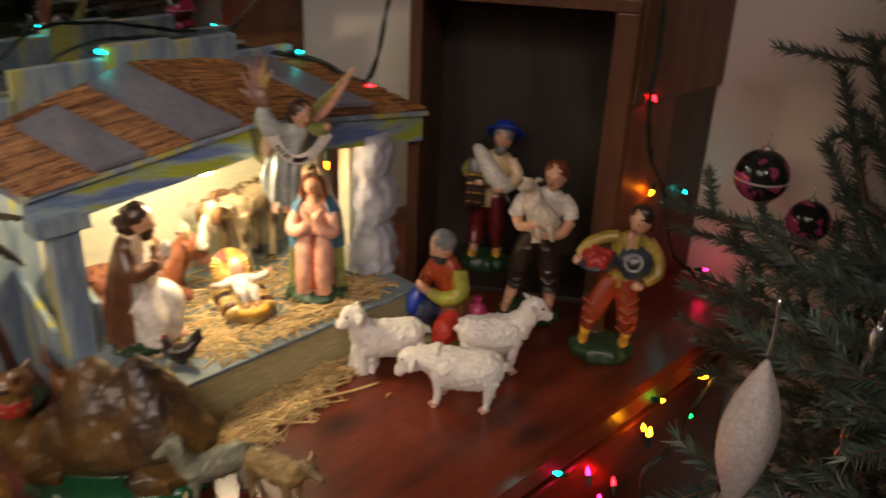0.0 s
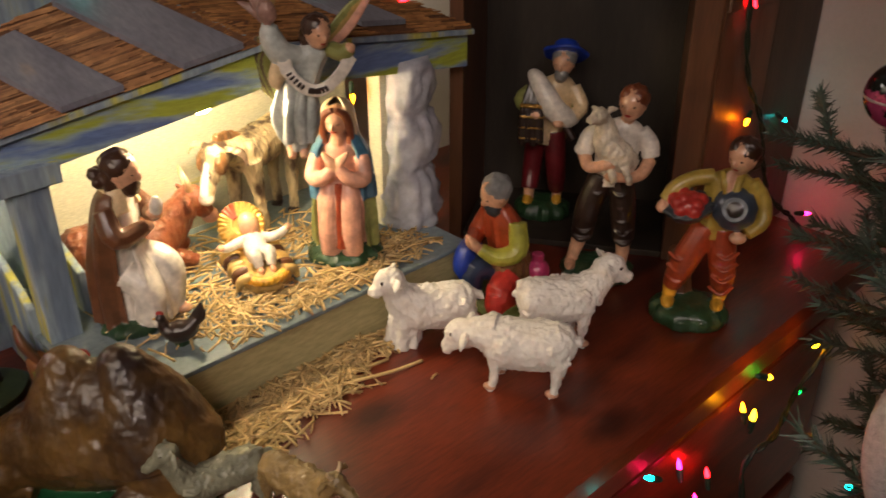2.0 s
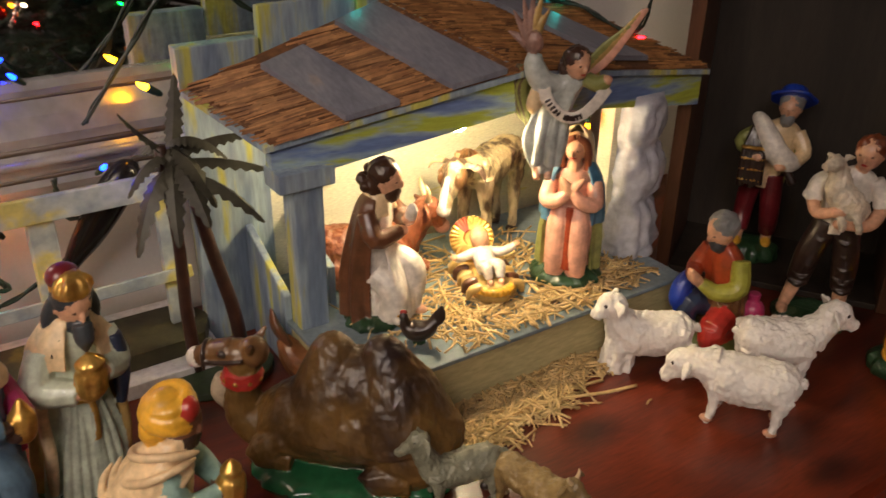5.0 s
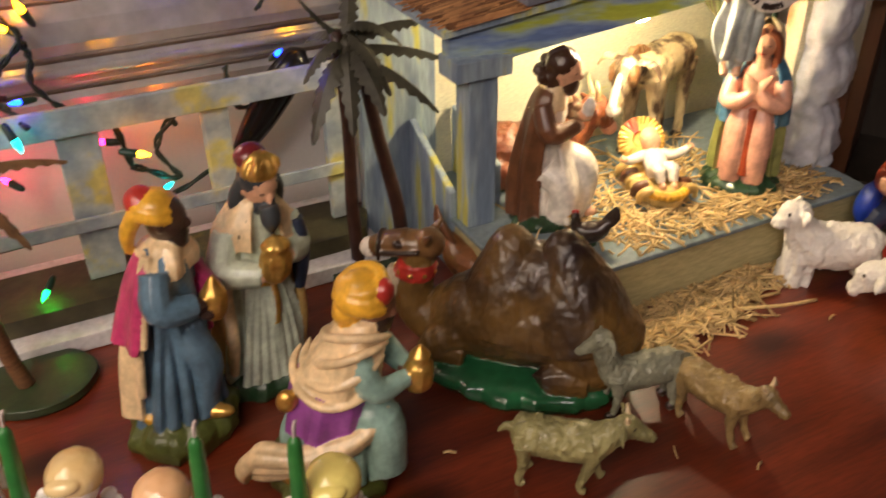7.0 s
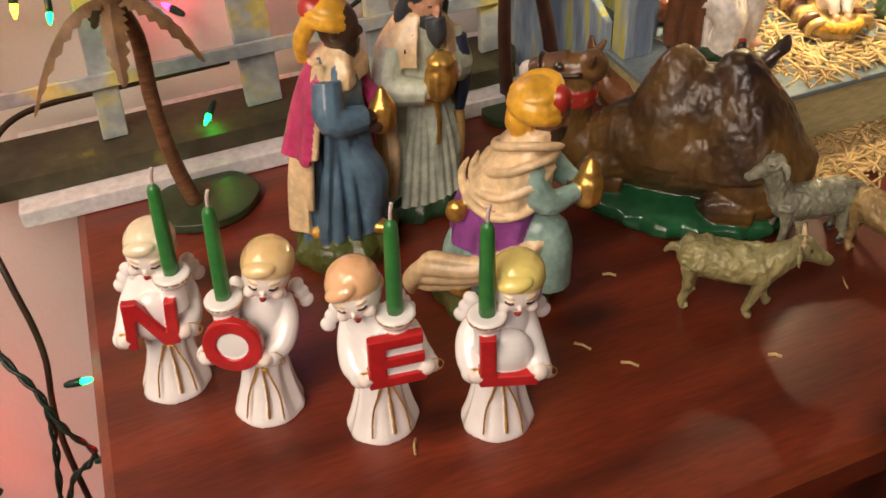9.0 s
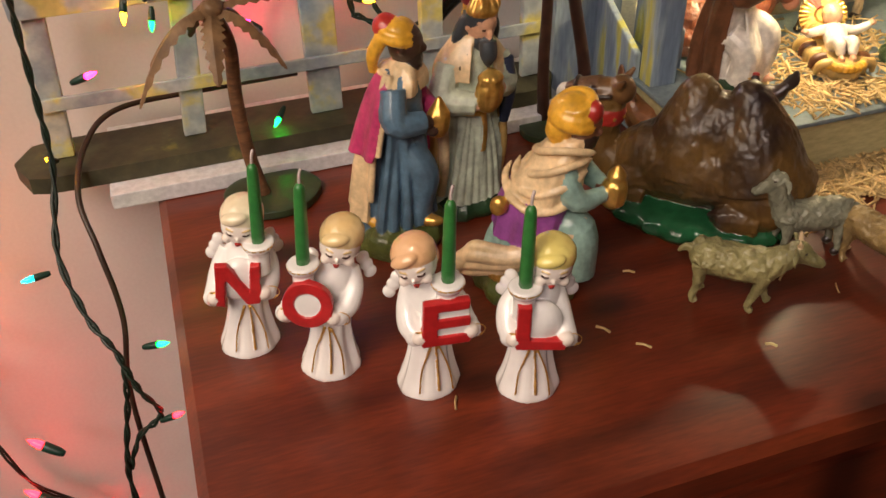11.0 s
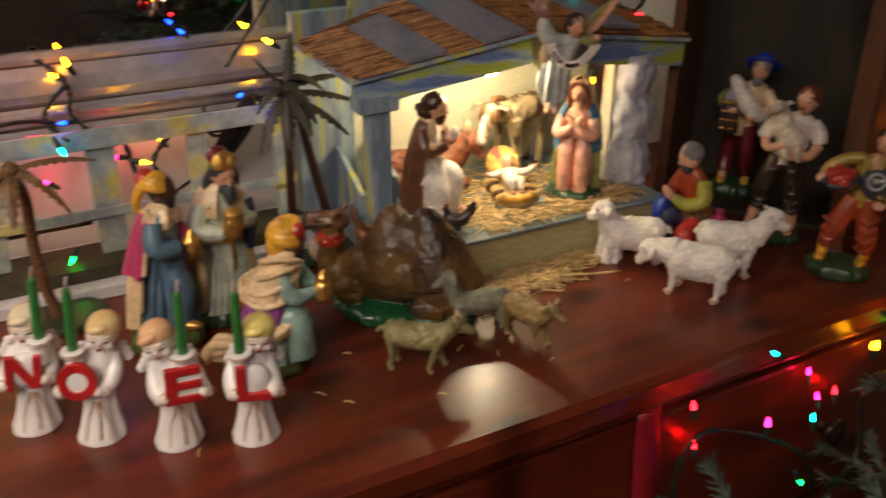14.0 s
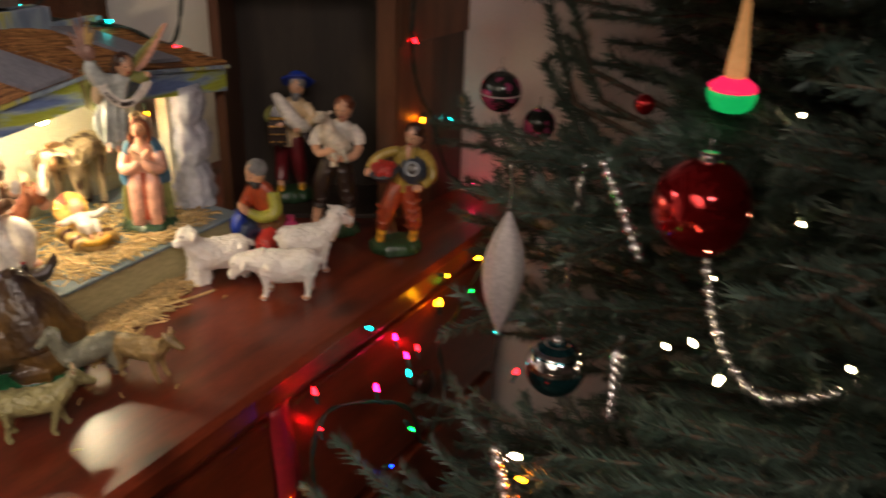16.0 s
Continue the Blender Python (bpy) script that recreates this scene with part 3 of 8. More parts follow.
# ---- the fence on its board ----
def fence():
    thing("board", Build().box((-0.108, 0.686, 0.0005), (0.262, 0.795, 0.013), MAT_WHITEBOARD, 0.0012), "flat white board under the toy fence", "board")
    root = thing("toy_fence", None, "hand-painted grey-green wooden toy fence with yellow streaks", "fence", (0, 0, 0.0135))
    b = Build()
    n = 40
    rings = []
    for i in range(n + 1):
        u = i / n
        x = -0.172 + 0.435 * u
        e = max(0.06, min(1, math.sqrt(max(0, 1 - (abs(2 * u - 1)) ** 26))))
        rings.append([(x, 0.735 - 0.032 * e, 0), (x, 0.735 + 0.03 * e, 0), (x, 0.735 + 0.028 * e, 0.012), (x, 0.735 - 0.030 * e, 0.012)])
    b._grid(rings, MAT_FENCEBASE, smooth=False)
    part("fence_base", b, root, "mossy dark brown base strip")
    rnd = random.Random(3)
    for x, w, k in ((-0.132, 0.016, 0.08), (-0.034, 0.017, 0.09), (0.066, 0.026, 0.01), (0.156, 0.018, 0.0), (0.243, 0.018, 0.0)):
        p = Build()
        p.at = Matrix.Translation((x, 0, 0.07)) @ leaning(0, k) @ Matrix.Translation((-x, 0, -0.07))
        part("fence_post", p.box((x - w / 2, 0.731, 0.0125), (x + w / 2, 0.739, 0.134), MAT_FENCE, 0.0012, 0.0006), root)
    part("top_rail", Build().box((-0.142, 0.726, 0.122), (0.254, 0.7305, 0.141), MAT_FENCE, 0.0012, 0.0006), root)
    part("middle_rail", Build().box((-0.142, 0.726, 0.052), (0.254, 0.7305, 0.062), MAT_FENCE, 0.001, 0.0006), root)


fence()


# ---- the framed mirror on the wall ----
def mirror():
    root = thing("framed_mirror", None, "large wall mirror in a worn silver moulded frame", "mirror", (0, 0, 0))
    x0, x1, z0, z1 = -0.085, 1.0, 0.132, 1.05
    # moulding profile: distance from the outer edge, and how far it stands from the wall
    prof = [(0.0, 0.0), (0.0, 0.014), (0.008, 0.020), (0.014, 0.016), (0.020, 0.022), (0.028, 0.024), (0.036, 0.018), (0.046, 0.021), (0.060, 0.017), (0.072, 0.012), (0.078, 0.014), (0.083, 0.009), (0.083, 0.0)]
    xr = 0.66

    def rail(name, pts_a, pts_b):
        b = Build()
        b._grid([pts_a, pts_b], MAT_SILVER, caps=True, smooth=False)
        ob = part(name, b, root)
        for k, r, mat, label in ((3, 0.0020, MAT_FRAME_DARK, "dark groove of the moulding"), (6, 0.0026, MAT_FRAME_DARK, "dark groove of the moulding"), (9, 0.0014, MAT_FRAME_DARK, "dark groove of the moulding")):
            part("groove", Build().tube([pts_a[k], pts_b[k]], r, mat, 8, 1), ob, label)
        a, c = Vector(pts_a[5]), Vector(pts_b[5])
        rope, n = [], int((c - a).length / 0.004)
        for i in range(n * 2):
            q = a.lerp(c, i / (n * 2 - 1))
            rope.append((*q, 0.0042 if i % 2 else 0.0030))
        part("beading", Build().tube([q[:3] for q in rope], [q[3] for q in rope], MAT_SILVER, 8, 1), ob, "beaded silver line of the moulding")

    y = 0.7995
    bl = [(x0 + d, y - h, z0 + d) for d, h in prof]
    br = [(xr, y - h, z0 + d) for d, h in prof]
    tl = [(x0 + d, y - h, z1 - d) for d, h in prof]
    tr = [(xr, y - h, z1 - d) for d, h in prof]
    rail("frame_rail", bl, br)
    rail("frame_rail", bl, tl)
    rail("frame_rail", tl, tr)
    part("mirror_glass", Build().box((x0 + 0.08, 0.795, z0 + 0.08), (xr, 0.7985, z1 - 0.08), MAT_MIRROR, 0), root)


mirror()


# ---- figures: each one plain painted mesh; the front looks along -y ----
SKIN = paint("painted_skin", (0.62, 0.34, 0.21), 0.38, 0.1, 0.8)
SKIN_DARK = paint("painted_dark_skin", (0.055, 0.026, 0.018), 0.35, 0.1)
SKIN_BROWN = paint("painted_brown_skin", (0.16, 0.065, 0.035), 0.35, 0.1)
HAIR_BROWN = paint("painted_brown_hair", (0.045, 0.018, 0.009), 0.35)
HAIR_RED = paint("painted_auburn_hair", (0.16, 0.045, 0.018), 0.35)
HAIR_GREY = paint("painted_grey_hair", (0.20, 0.20, 0.20), 0.4)
HAIR_DARKGREY = paint("painted_dark_beard", (0.035, 0.042, 0.05), 0.4)
HAIR_BLOND = material("painted_blond_hair", (0.80, 0.60, 0.30), (0.72, 0.48, 0.20), 60, 0.18, coat=0.5, grain=0.08)
HAIR_YELLOW = material("painted_yellow_hair", (0.85, 0.72, 0.22), (0.78, 0.62, 0.18), 60, 0.18, coat=0.5, grain=0.08)
HAIR_PALE = material("painted_pale_hair", (0.82, 0.72, 0.52), (0.76, 0.62, 0.40), 60, 0.18, coat=0.5, grain=0.08)
HAIR_PEACH = material("painted_peach_hair", (0.82, 0.50, 0.28), (0.76, 0.42, 0.20), 60, 0.18, coat=0.5, grain=0.08)
PORC_SKIN = material("porcelain_skin", (0.87, 0.79, 0.72), (0.84, 0.73, 0.66), 40, 0.16, coat=0.5, grain=0.08)
GRASS = paint("painted_grass", (0.085, 0.105, 0.022), 0.38, 0.8, 0.45)
GRASS_DARK = paint("painted_dark_grass", (0.020, 0.055, 0.022), 0.3, 0.8, 0.5)
BLUE_ROBE = paint("painted_slate_blue", (0.085, 0.155, 0.225), 0.4, 0.25, 0.5)
PALE_ROBE = paint("painted_pale_green_grey", (0.52, 0.58, 0.46), 0.4, 0.2, 0.68)
TEAL_ROBE = paint("painted_sea_green", (0.27, 0.42, 0.37), 0.38, 0.25, 0.55)
CREAM = paint("painted_cream", (0.70, 0.52, 0.30), 0.38, 0.2, 0.72)
OCHRE = paint("painted_ochre", (0.50, 0.33, 0.11), 0.4, 0.2, 0.6)
MAGENTA = paint("painted_magenta", (0.50, 0.045, 0.15), 0.35)
PURPLE = paint("painted_violet", (0.26, 0.065, 0.28), 0.32)
RED = paint("painted_red", (0.42, 0.030, 0.022), 0.35)
YELLOW = paint("painted_yellow", (0.72, 0.38, 0.035), 0.35)
NAVY = paint("painted_navy", (0.022, 0.035, 0.075), 0.35)
BROWN = paint("painted_brown", (0.135, 0.052, 0.022), 0.42, 0.25, 0.5)
WHITE = paint("painted_white", (0.72, 0.66, 0.58), 0.4, 0.2, 0.72)
PINK = paint("painted_salmon", (0.66, 0.34, 0.24), 0.38, 0.15, 0.75)
MARY_BLUE = paint("painted_mantle_blue", (0.055, 0.15, 0.24), 0.36)
OLIVE = paint("painted_olive", (0.24, 0.25, 0.075), 0.4)
ORANGE = paint("painted_orange", (0.34, 0.055, 0.018), 0.35)
LIME = paint("painted_lime", (0.36, 0.35, 0.05), 0.36)
MUSTARD = paint("painted_mustard", (0.40, 0.28, 0.05), 0.36)
ROYAL = paint("painted_royal_blue", (0.015, 0.045, 0.36), 0.3)
DARK = paint("painted_black_brown", (0.028, 0.016, 0.012), 0.28)
MAROON = paint("painted_maroon", (0.13, 0.012, 0.016), 0.3)
FUR_BROWN = paint("painted_fur", (0.20, 0.095, 0.035), 0.35, 1.0, 0.4)
CAMEL = material("camel_glaze", (0.155, 0.082, 0.020), (0.020, 0.009, 0.007), 20, 0.44, bump=0.5, bump_scale=260, coat=0.18, lo=0.36, hi=0.60)
CAMEL_FACE = paint("camel_pale", (0.42, 0.33, 0.24), 0.35, 0.5)
DONKEY = material("painted_dun", (0.50, 0.39, 0.23), (0.075, 0.042, 0.022), 75, 0.5, bump=0.4, bump_scale=300, lo=0.40, hi=0.52, stretch=(1, 1, 0.4))
OX = paint("painted_ox", (0.26, 0.075, 0.032), 0.4, 0.8, 0.5)
GOAT = paint("painted_goat", (0.28, 0.25, 0.105), 0.45, 1.0, 0.4)
GOAT_GREY = paint("painted_grey_goat", (0.24, 0.24, 0.17), 0.45, 1.0, 0.4)
KID = paint("painted_kid", (0.30, 0.20, 0.075), 0.45, 1.0, 0.4)

JUG = paint("painted_slate_jug", (0.045, 0.060, 0.085), 0.3)
LAMB = paint("painted_lamb", (0.62, 0.54, 0.42), 0.42, 0.8, 0.4)

def head(b, c, r, skin, hair=None, beard=None, tilt=0.0, long_hair=False, turn=0.0):
    """A plain head: skull, jaw, nose, ears, with painted hair and beard."""
    keep = b.at.copy()
    b.at = keep @ Matrix.Translation(c) @ Euler((radians(tilt), 0, radians(turn))).to_matrix().to_4x4()
    b.ball((0, 0, 0), (r * 0.82, r * 0.95, r * 1.08), skin)
    b.ball((0, -r * 0.28, -r * 0.55), (r * 0.55, r * 0.55, r * 0.5), skin)
    b.ball((0, -r * 0.96, -r * 0.12), (r * 0.13, r * 0.22, r * 0.26), skin, seg=10, rings=8)
    for s in (-1, 1):
        b.ball((s * r * 0.8, 0, -r * 0.1), (r * 0.12, r * 0.2, r * 0.26), skin, seg=8, rings=6)
        b.ball((s * r * 0.34, -r * 0.80, r * 0.10), (r * 0.13, r * 0.08, r * 0.06), HAIR_BROWN, seg=8, rings=6)
    b.ball((0, -r * 0.83, -r * 0.52), (r * 0.22, r * 0.1, r * 0.07), RED if skin is SKIN else skin, seg=8, rings=6)
    if hair:
        b.ball((0, r * 0.22, r * 0.28), (r * 0.98, r * 0.98, r * 0.95), hair, rough=0.18, freq=4)
        if long_hair:
            b.ball((0, r * 0.45, -r * 0.55), (r * 0.95, r * 0.7, r * 1.1), hair, rough=0.2, freq=4)
    if beard:
        b.ball((0, -r * 0.55, -r * 0.80), (r * 0.58, r * 0.48, r * 0.62), beard, rough=0.2, freq=4)
    b.at = keep


def limb(b, pts, rad, mat, end=None, er=0.0):
    b.tube(pts, rad, mat)
    if end:
        b.ball(pts[-1], (er, er * 1.2, er * 0.8), end, seg=10, rings=8)
    return b


def grass_tufts(b, rx, ry, h, mat, seed):
    """Moulded blades round a figure's base."""
    rnd = random.Random(seed)
    for i in range(44):
        a, q = rnd.uniform(0, 2 * math.pi), rnd.uniform(0.62, 0.98)
        c, s = math.cos(a), math.sin(a)
        z = h * (1.05 - 0.75 * q)
        b.tube([(rx * q * 0.82 * c, ry * q * 0.82 * s, z + h * 0.25), (rx * q * c, ry * q * s, z), (rx * (q + 0.06) * c, ry * (q + 0.06) * s, max(0.001, z - h * 0.35))], [0.0010, 0.0019, 0.0010], mat, 6, 2)


# --- the three kings ---
def king_blue():
    b = Build()
    b.at = leaning(60, 0.06)
    b.mound(0.036, 0.032, 0.022, GRASS, 1.0)
    grass_tufts(b, 0.034, 0.030, 0.020, GRASS, 11)
    b.loft([(0.015, 0, 0.004, 0.026, 0.024, 0.08), (0.03, 0, 0.003, 0.0225, 0.0215, 0.12), (0.06, 0, 0.001, 0.0190, 0.0185, 0.13), (0.085, 0, 0.000, 0.0170, 0.0160, 0.09), (0.105, 0, 0.000, 0.0185, 0.0145, 0.04), (0.122, 0, 0.000, 0.0160, 0.0120, 0.01), (0.129, 0, 0, 0.006, 0.006, 0)], BLUE_ROBE, 44, 8)
    # knee that presses through the robe, with hanging folds
    b.tube([(-0.006, -0.008, 0.072), (-0.009, -0.020, 0.056), (-0.009, -0.018, 0.034), (-0.010, -0.016, 0.020)], [0.010, 0.0095, 0.008, 0.007], BLUE_ROBE, 14)
    for k in range(6):
        a = math.radians(165 + 22 * k)
        c, s = math.cos(a), math.sin(a)
        b.tube([(0.014 * c, 0.014 * s, 0.082), (0.0195 * c, 0.020 * s, 0.05), (0.0245 * c, 0.024 * s, 0.020)], [0.0012, 0.0030, 0.0036], BLUE_ROBE, 8)
    # cream lining that hangs down the back, magenta shoulder cape over it
    b.shell([(0.022, 0, 0.006, 0.028, 0.028, 0.06), (0.06, 0, 0.005, 0.0245, 0.0245, 0.07), (0.10, 0, 0.002, 0.0225, 0.0190, 0.03), (0.126, 0, 0.001, 0.014, 0.012, 0)], CREAM, 20, 158, thick=0.003)
    b.shell([(0.072, 0, 0.006, 0.0275, 0.0260, 0.06), (0.095, 0, 0.003, 0.0255, 0.0225, 0.04), (0.112, 0, 0.001, 0.0230, 0.0185, 0.03), (0.124, 0, 0.000, 0.0165, 0.0140, 0)], MAGENTA, 30, 172, thick=0.003)
    b.shell([(0.060, 0.002, 0.000, 0.0245, 0.0200, 0.05), (0.112, 0, 0.000, 0.0215, 0.0170, 0.03)], MAGENTA, 300, 350, thick=0.003)
    for a0, z1 in ((158, 0.040), (172, 0.075)):
        c, s = math.cos(math.radians(a0)), math.sin(math.radians(a0))
        b.tube([(0.0150 * c, 0.0130 * s, 0.126), (0.0225 * c, 0.0190 * s + 0.002, 0.100), (0.0255 * c, 0.0240 * s + 0.004, z1)], [0.0020, 0.0024, 0.0024], CREAM, 8)
    b.loft([(0.112, 0, -0.002, 0.0170, 0.0150, 0.08), (0.120, 0, -0.002, 0.0160, 0.0145, 0.10), (0.128, 0, -0.002, 0.0110, 0.0110, 0.05), (0.131, 0, -0.002, 0.006, 0.006, 0)], CREAM, 30, 6)
    limb(b, [(-0.016, 0, 0.117), (-0.024, -0.004, 0.099), (-0.014, -0.020, 0.096)], [0.0080, 0.0088, 0.0072], BLUE_ROBE, SKIN_DARK, 0.0050)
    limb(b, [(0.016, 0, 0.117), (0.021, -0.006, 0.098), (0.004, -0.024, 0.092)], [0.0075, 0.0082, 0.0065], MAGENTA, SKIN_DARK, 0.0050)
    b.loft([(0.084, -0.006, -0.027, 0.0055, 0.0055, 0), (0.089, -0.006, -0.027, 0.0072, 0.0072, 0.02), (0.098, -0.006, -0.027, 0.0075, 0.0075, 0.02), (0.103, -0.006, -0.027, 0.0050, 0.0050, 0), (0.110, -0.006, -0.027, 0.0012, 0.0012, 0)], MAT_GOLD, 18)
    b.ball((-0.010, -0.024, 0.090), (0.0055, 0.0060, 0.0050), SKIN_DARK, seg=12, rings=8)
    b.ball((-0.016, 0.012, 0.0215), (0.0075, 0.0060, 0.0040), YELLOW, seg=12, rings=8)
    b.ball((-0.012, -0.024, 0.0220), (0.0050, 0.0110, 0.0042), MAT_GOLD, seg=12, rings=8)
    head(b, (0, -0.004, 0.141), 0.0118, SKIN_DARK, None, DARK, 4)
    # wound turban with a red cap at the back
    for z, r, t in ((0.1455, 0.0106, 0.0), (0.1495, 0.0098, 0.5)):
        b.tube([(r * math.cos(a), 0.001 + r * 1.04 * math.sin(a), z + 0.0022 * math.sin(a + t)) for a in np.linspace(0, 2 * math.pi, 15)], 0.0030, YELLOW, 10, 1)
    b.ball((0, 0.001, 0.1495), (0.0108, 0.0112, 0.0072), YELLOW)
    b.ball((0, 0.0085, 0.1510), (0.0088, 0.0082, 0.0078), RED)
    b.tube([(-0.006, 0.009, 0.146), (-0.008, 0.014, 0.136), (-0.007, 0.015, 0.124)], [0.005, 0.0045, 0.0025], YELLOW, 12)
    statue("king_figurine", b, "painted plaster king in slate-blue robe and magenta cape holding gold", "figurine", (0.081, 0.586, 0), 60, "three kings", cell=0.0008, soft=2)


def king_standing():
    b = Build()
    b.at = leaning(8, 0.07)
    b.mound(0.030, 0.026, 0.015, GRASS_DARK, 2.0)
    grass_tufts(b, 0.028, 0.024, 0.013, GRASS_DARK, 12)
    b.loft([(0.010, 0, 0, 0.0235, 0.0190, 0.12), (0.04, 0, 0, 0.0205, 0.0165, 0.16), (0.075, 0, 0, 0.0170, 0.0145, 0.13), (0.09, 0, 0, 0.0165, 0.0135, 0.05), (0.122, 0, 0, 0.015, 0.011, 0.01), (0.128, 0, 0, 0.006, 0.006, 0)], PALE_ROBE, 48, 9)
    for k in range(7):
        x = -0.016 + 0.0053 * k
        b.tube([(x * 0.5, -0.0125, 0.082), (x * 0.85, -0.0165 + 6 * x * x, 0.05), (x * 1.15, -0.0190 + 8 * x * x, 0.012)], [0.0010, 0.0026, 0.0032], PALE_ROBE, 8)
    # ochre mantle hanging open, with a dark lining on one side
    b.shell([(0.014, -0.001, 0.004, 0.0275, 0.0220, 0.08), (0.06, -0.001, 0.003, 0.0262, 0.0205, 0.08), (0.10, 0, 0.002, 0.0250, 0.0185, 0.03), (0.127, 0, 0.001, 0.014, 0.012, 0)], OCHRE, -28, 212, thick=0.003)
    b.tube([(-0.0225, -0.008, 0.108), (-0.0240, -0.010, 0.075), (-0.0225, -0.012, 0.045), (-0.0230, -0.010, 0.018)], [0.0030, 0.0036, 0.0036, 0.0028], CREAM, 10)
    b.tube([(0.0220, -0.008, 0.112), (0.0235, -0.011, 0.090), (0.0220, -0.012, 0.066)], [0.0048, 0.0058, 0.0030], NAVY, 12)
    b.tube([(0.0232, -0.008, 0.066), (0.0238, -0.010, 0.045), (0.0235, -0.008, 0.018)], [0.0034, 0.0036, 0.0026], OCHRE, 10)
    # ermine collar with dark tails
    b.shell([(0.104, 0, 0.001, 0.0262, 0.0200, 0.05), (0.115, 0, 0.001, 0.0235, 0.0180, 0.03), (0.131, 0, 0.001, 0.0115, 0.0115, 0)], CREAM, -68, 248, thick=0.004)
    for a, z in ((-50, 0.112), (-30, 0.108), (-60, 0.120), (205, 0.110), (228, 0.113), (188, 0.108), (240, 0.120)):
        q = math.radians(a)
        r = 0.0245 - (z - 0.108) * 0.45
        b.ball((r * math.cos(q), 0.001 + r * 0.77 * math.sin(q), z), (0.0010, 0.0012, 0.0022), DARK, seg=8, rings=6)
    limb(b, [(-0.018, -0.002, 0.113), (-0.0235, -0.008, 0.093), (-0.006, -0.021, 0.090)], [0.0085, 0.0098, 0.0075], PALE_ROBE, SKIN, 0.0052)
    limb(b, [(0.018, -0.002, 0.113), (0.0215, -0.009, 0.095), (0.008, -0.023, 0.100)], [0.0080, 0.0092, 0.0070], PALE_ROBE, SKIN, 0.0052)
    b.loft([(0.086, 0, -0.025, 0.0050, 0.0050, 0), (0.091, 0.001, -0.025, 0.0085, 0.0075, 0.03), (0.101, 0.001, -0.025, 0.0095, 0.0085, 0.03), (0.106, 0.001, -0.025, 0.0080, 0.0072, 0), (0.110, 0.001, -0.025, 0.0084, 0.0075, 0.03), (0.115, 0.001, -0.025, 0.002, 0.002, 0)], MAT_GOLD, 22, 9)
    b.tube([(-0.014, -0.0125, 0.082), (0, -0.0160, 0.080), (0.014, -0.0125, 0.082)], 0.0022, MAT_GOLD, 8)
    b.tube([(0.002, -0.017, 0.080), (0.004, -0.0185, 0.066), (0.003, -0.0180, 0.052)], [0.0022, 0.0018, 0.0026], MAT_GOLD, 8)
    head(b, (0.002, -0.006, 0.139), 0.0118, SKIN, HAIR_DARKGREY, HAIR_DARKGREY, 18, True, 6)
    for s in (-1, 1):
        b.tube([(0.002 + s * 0.009, -0.002, 0.142), (0.002 + s * 0.0125, 0.000, 0.130), (0.002 + s * 0.0115, -0.002, 0.118)], [0.0040, 0.0048, 0.0026], HAIR_DARKGREY, 10)
    b.tube([(0.002, -0.016, 0.130), (0.002, -0.0185, 0.121), (0.002, -0.0185, 0.114)], [0.0058, 0.0056, 0.0018], HAIR_DARKGREY, 12)
    b.loft([(0.1455, 0.002, -0.006, 0.0104, 0.0108, 0.0), (0.149, 0.002, -0.006, 0.0108, 0.0112, 0.08), (0.155, 0.002, -0.006, 0.0080, 0.0084, 0.14), (0.159, 0.002, -0.006, 0.003, 0.003, 0)], MAT_GOLD, 26, 7)
    b.ball((0.000, 0.001, 0.154), (0.0096, 0.0092, 0.0075), MAROON)
    statue("king_figurine", b, "bearded plaster king in pale robe with gold crown and gift", "figurine", (0.136, 0.607, 0), 8, "three kings", cell=0.0008, soft=2)


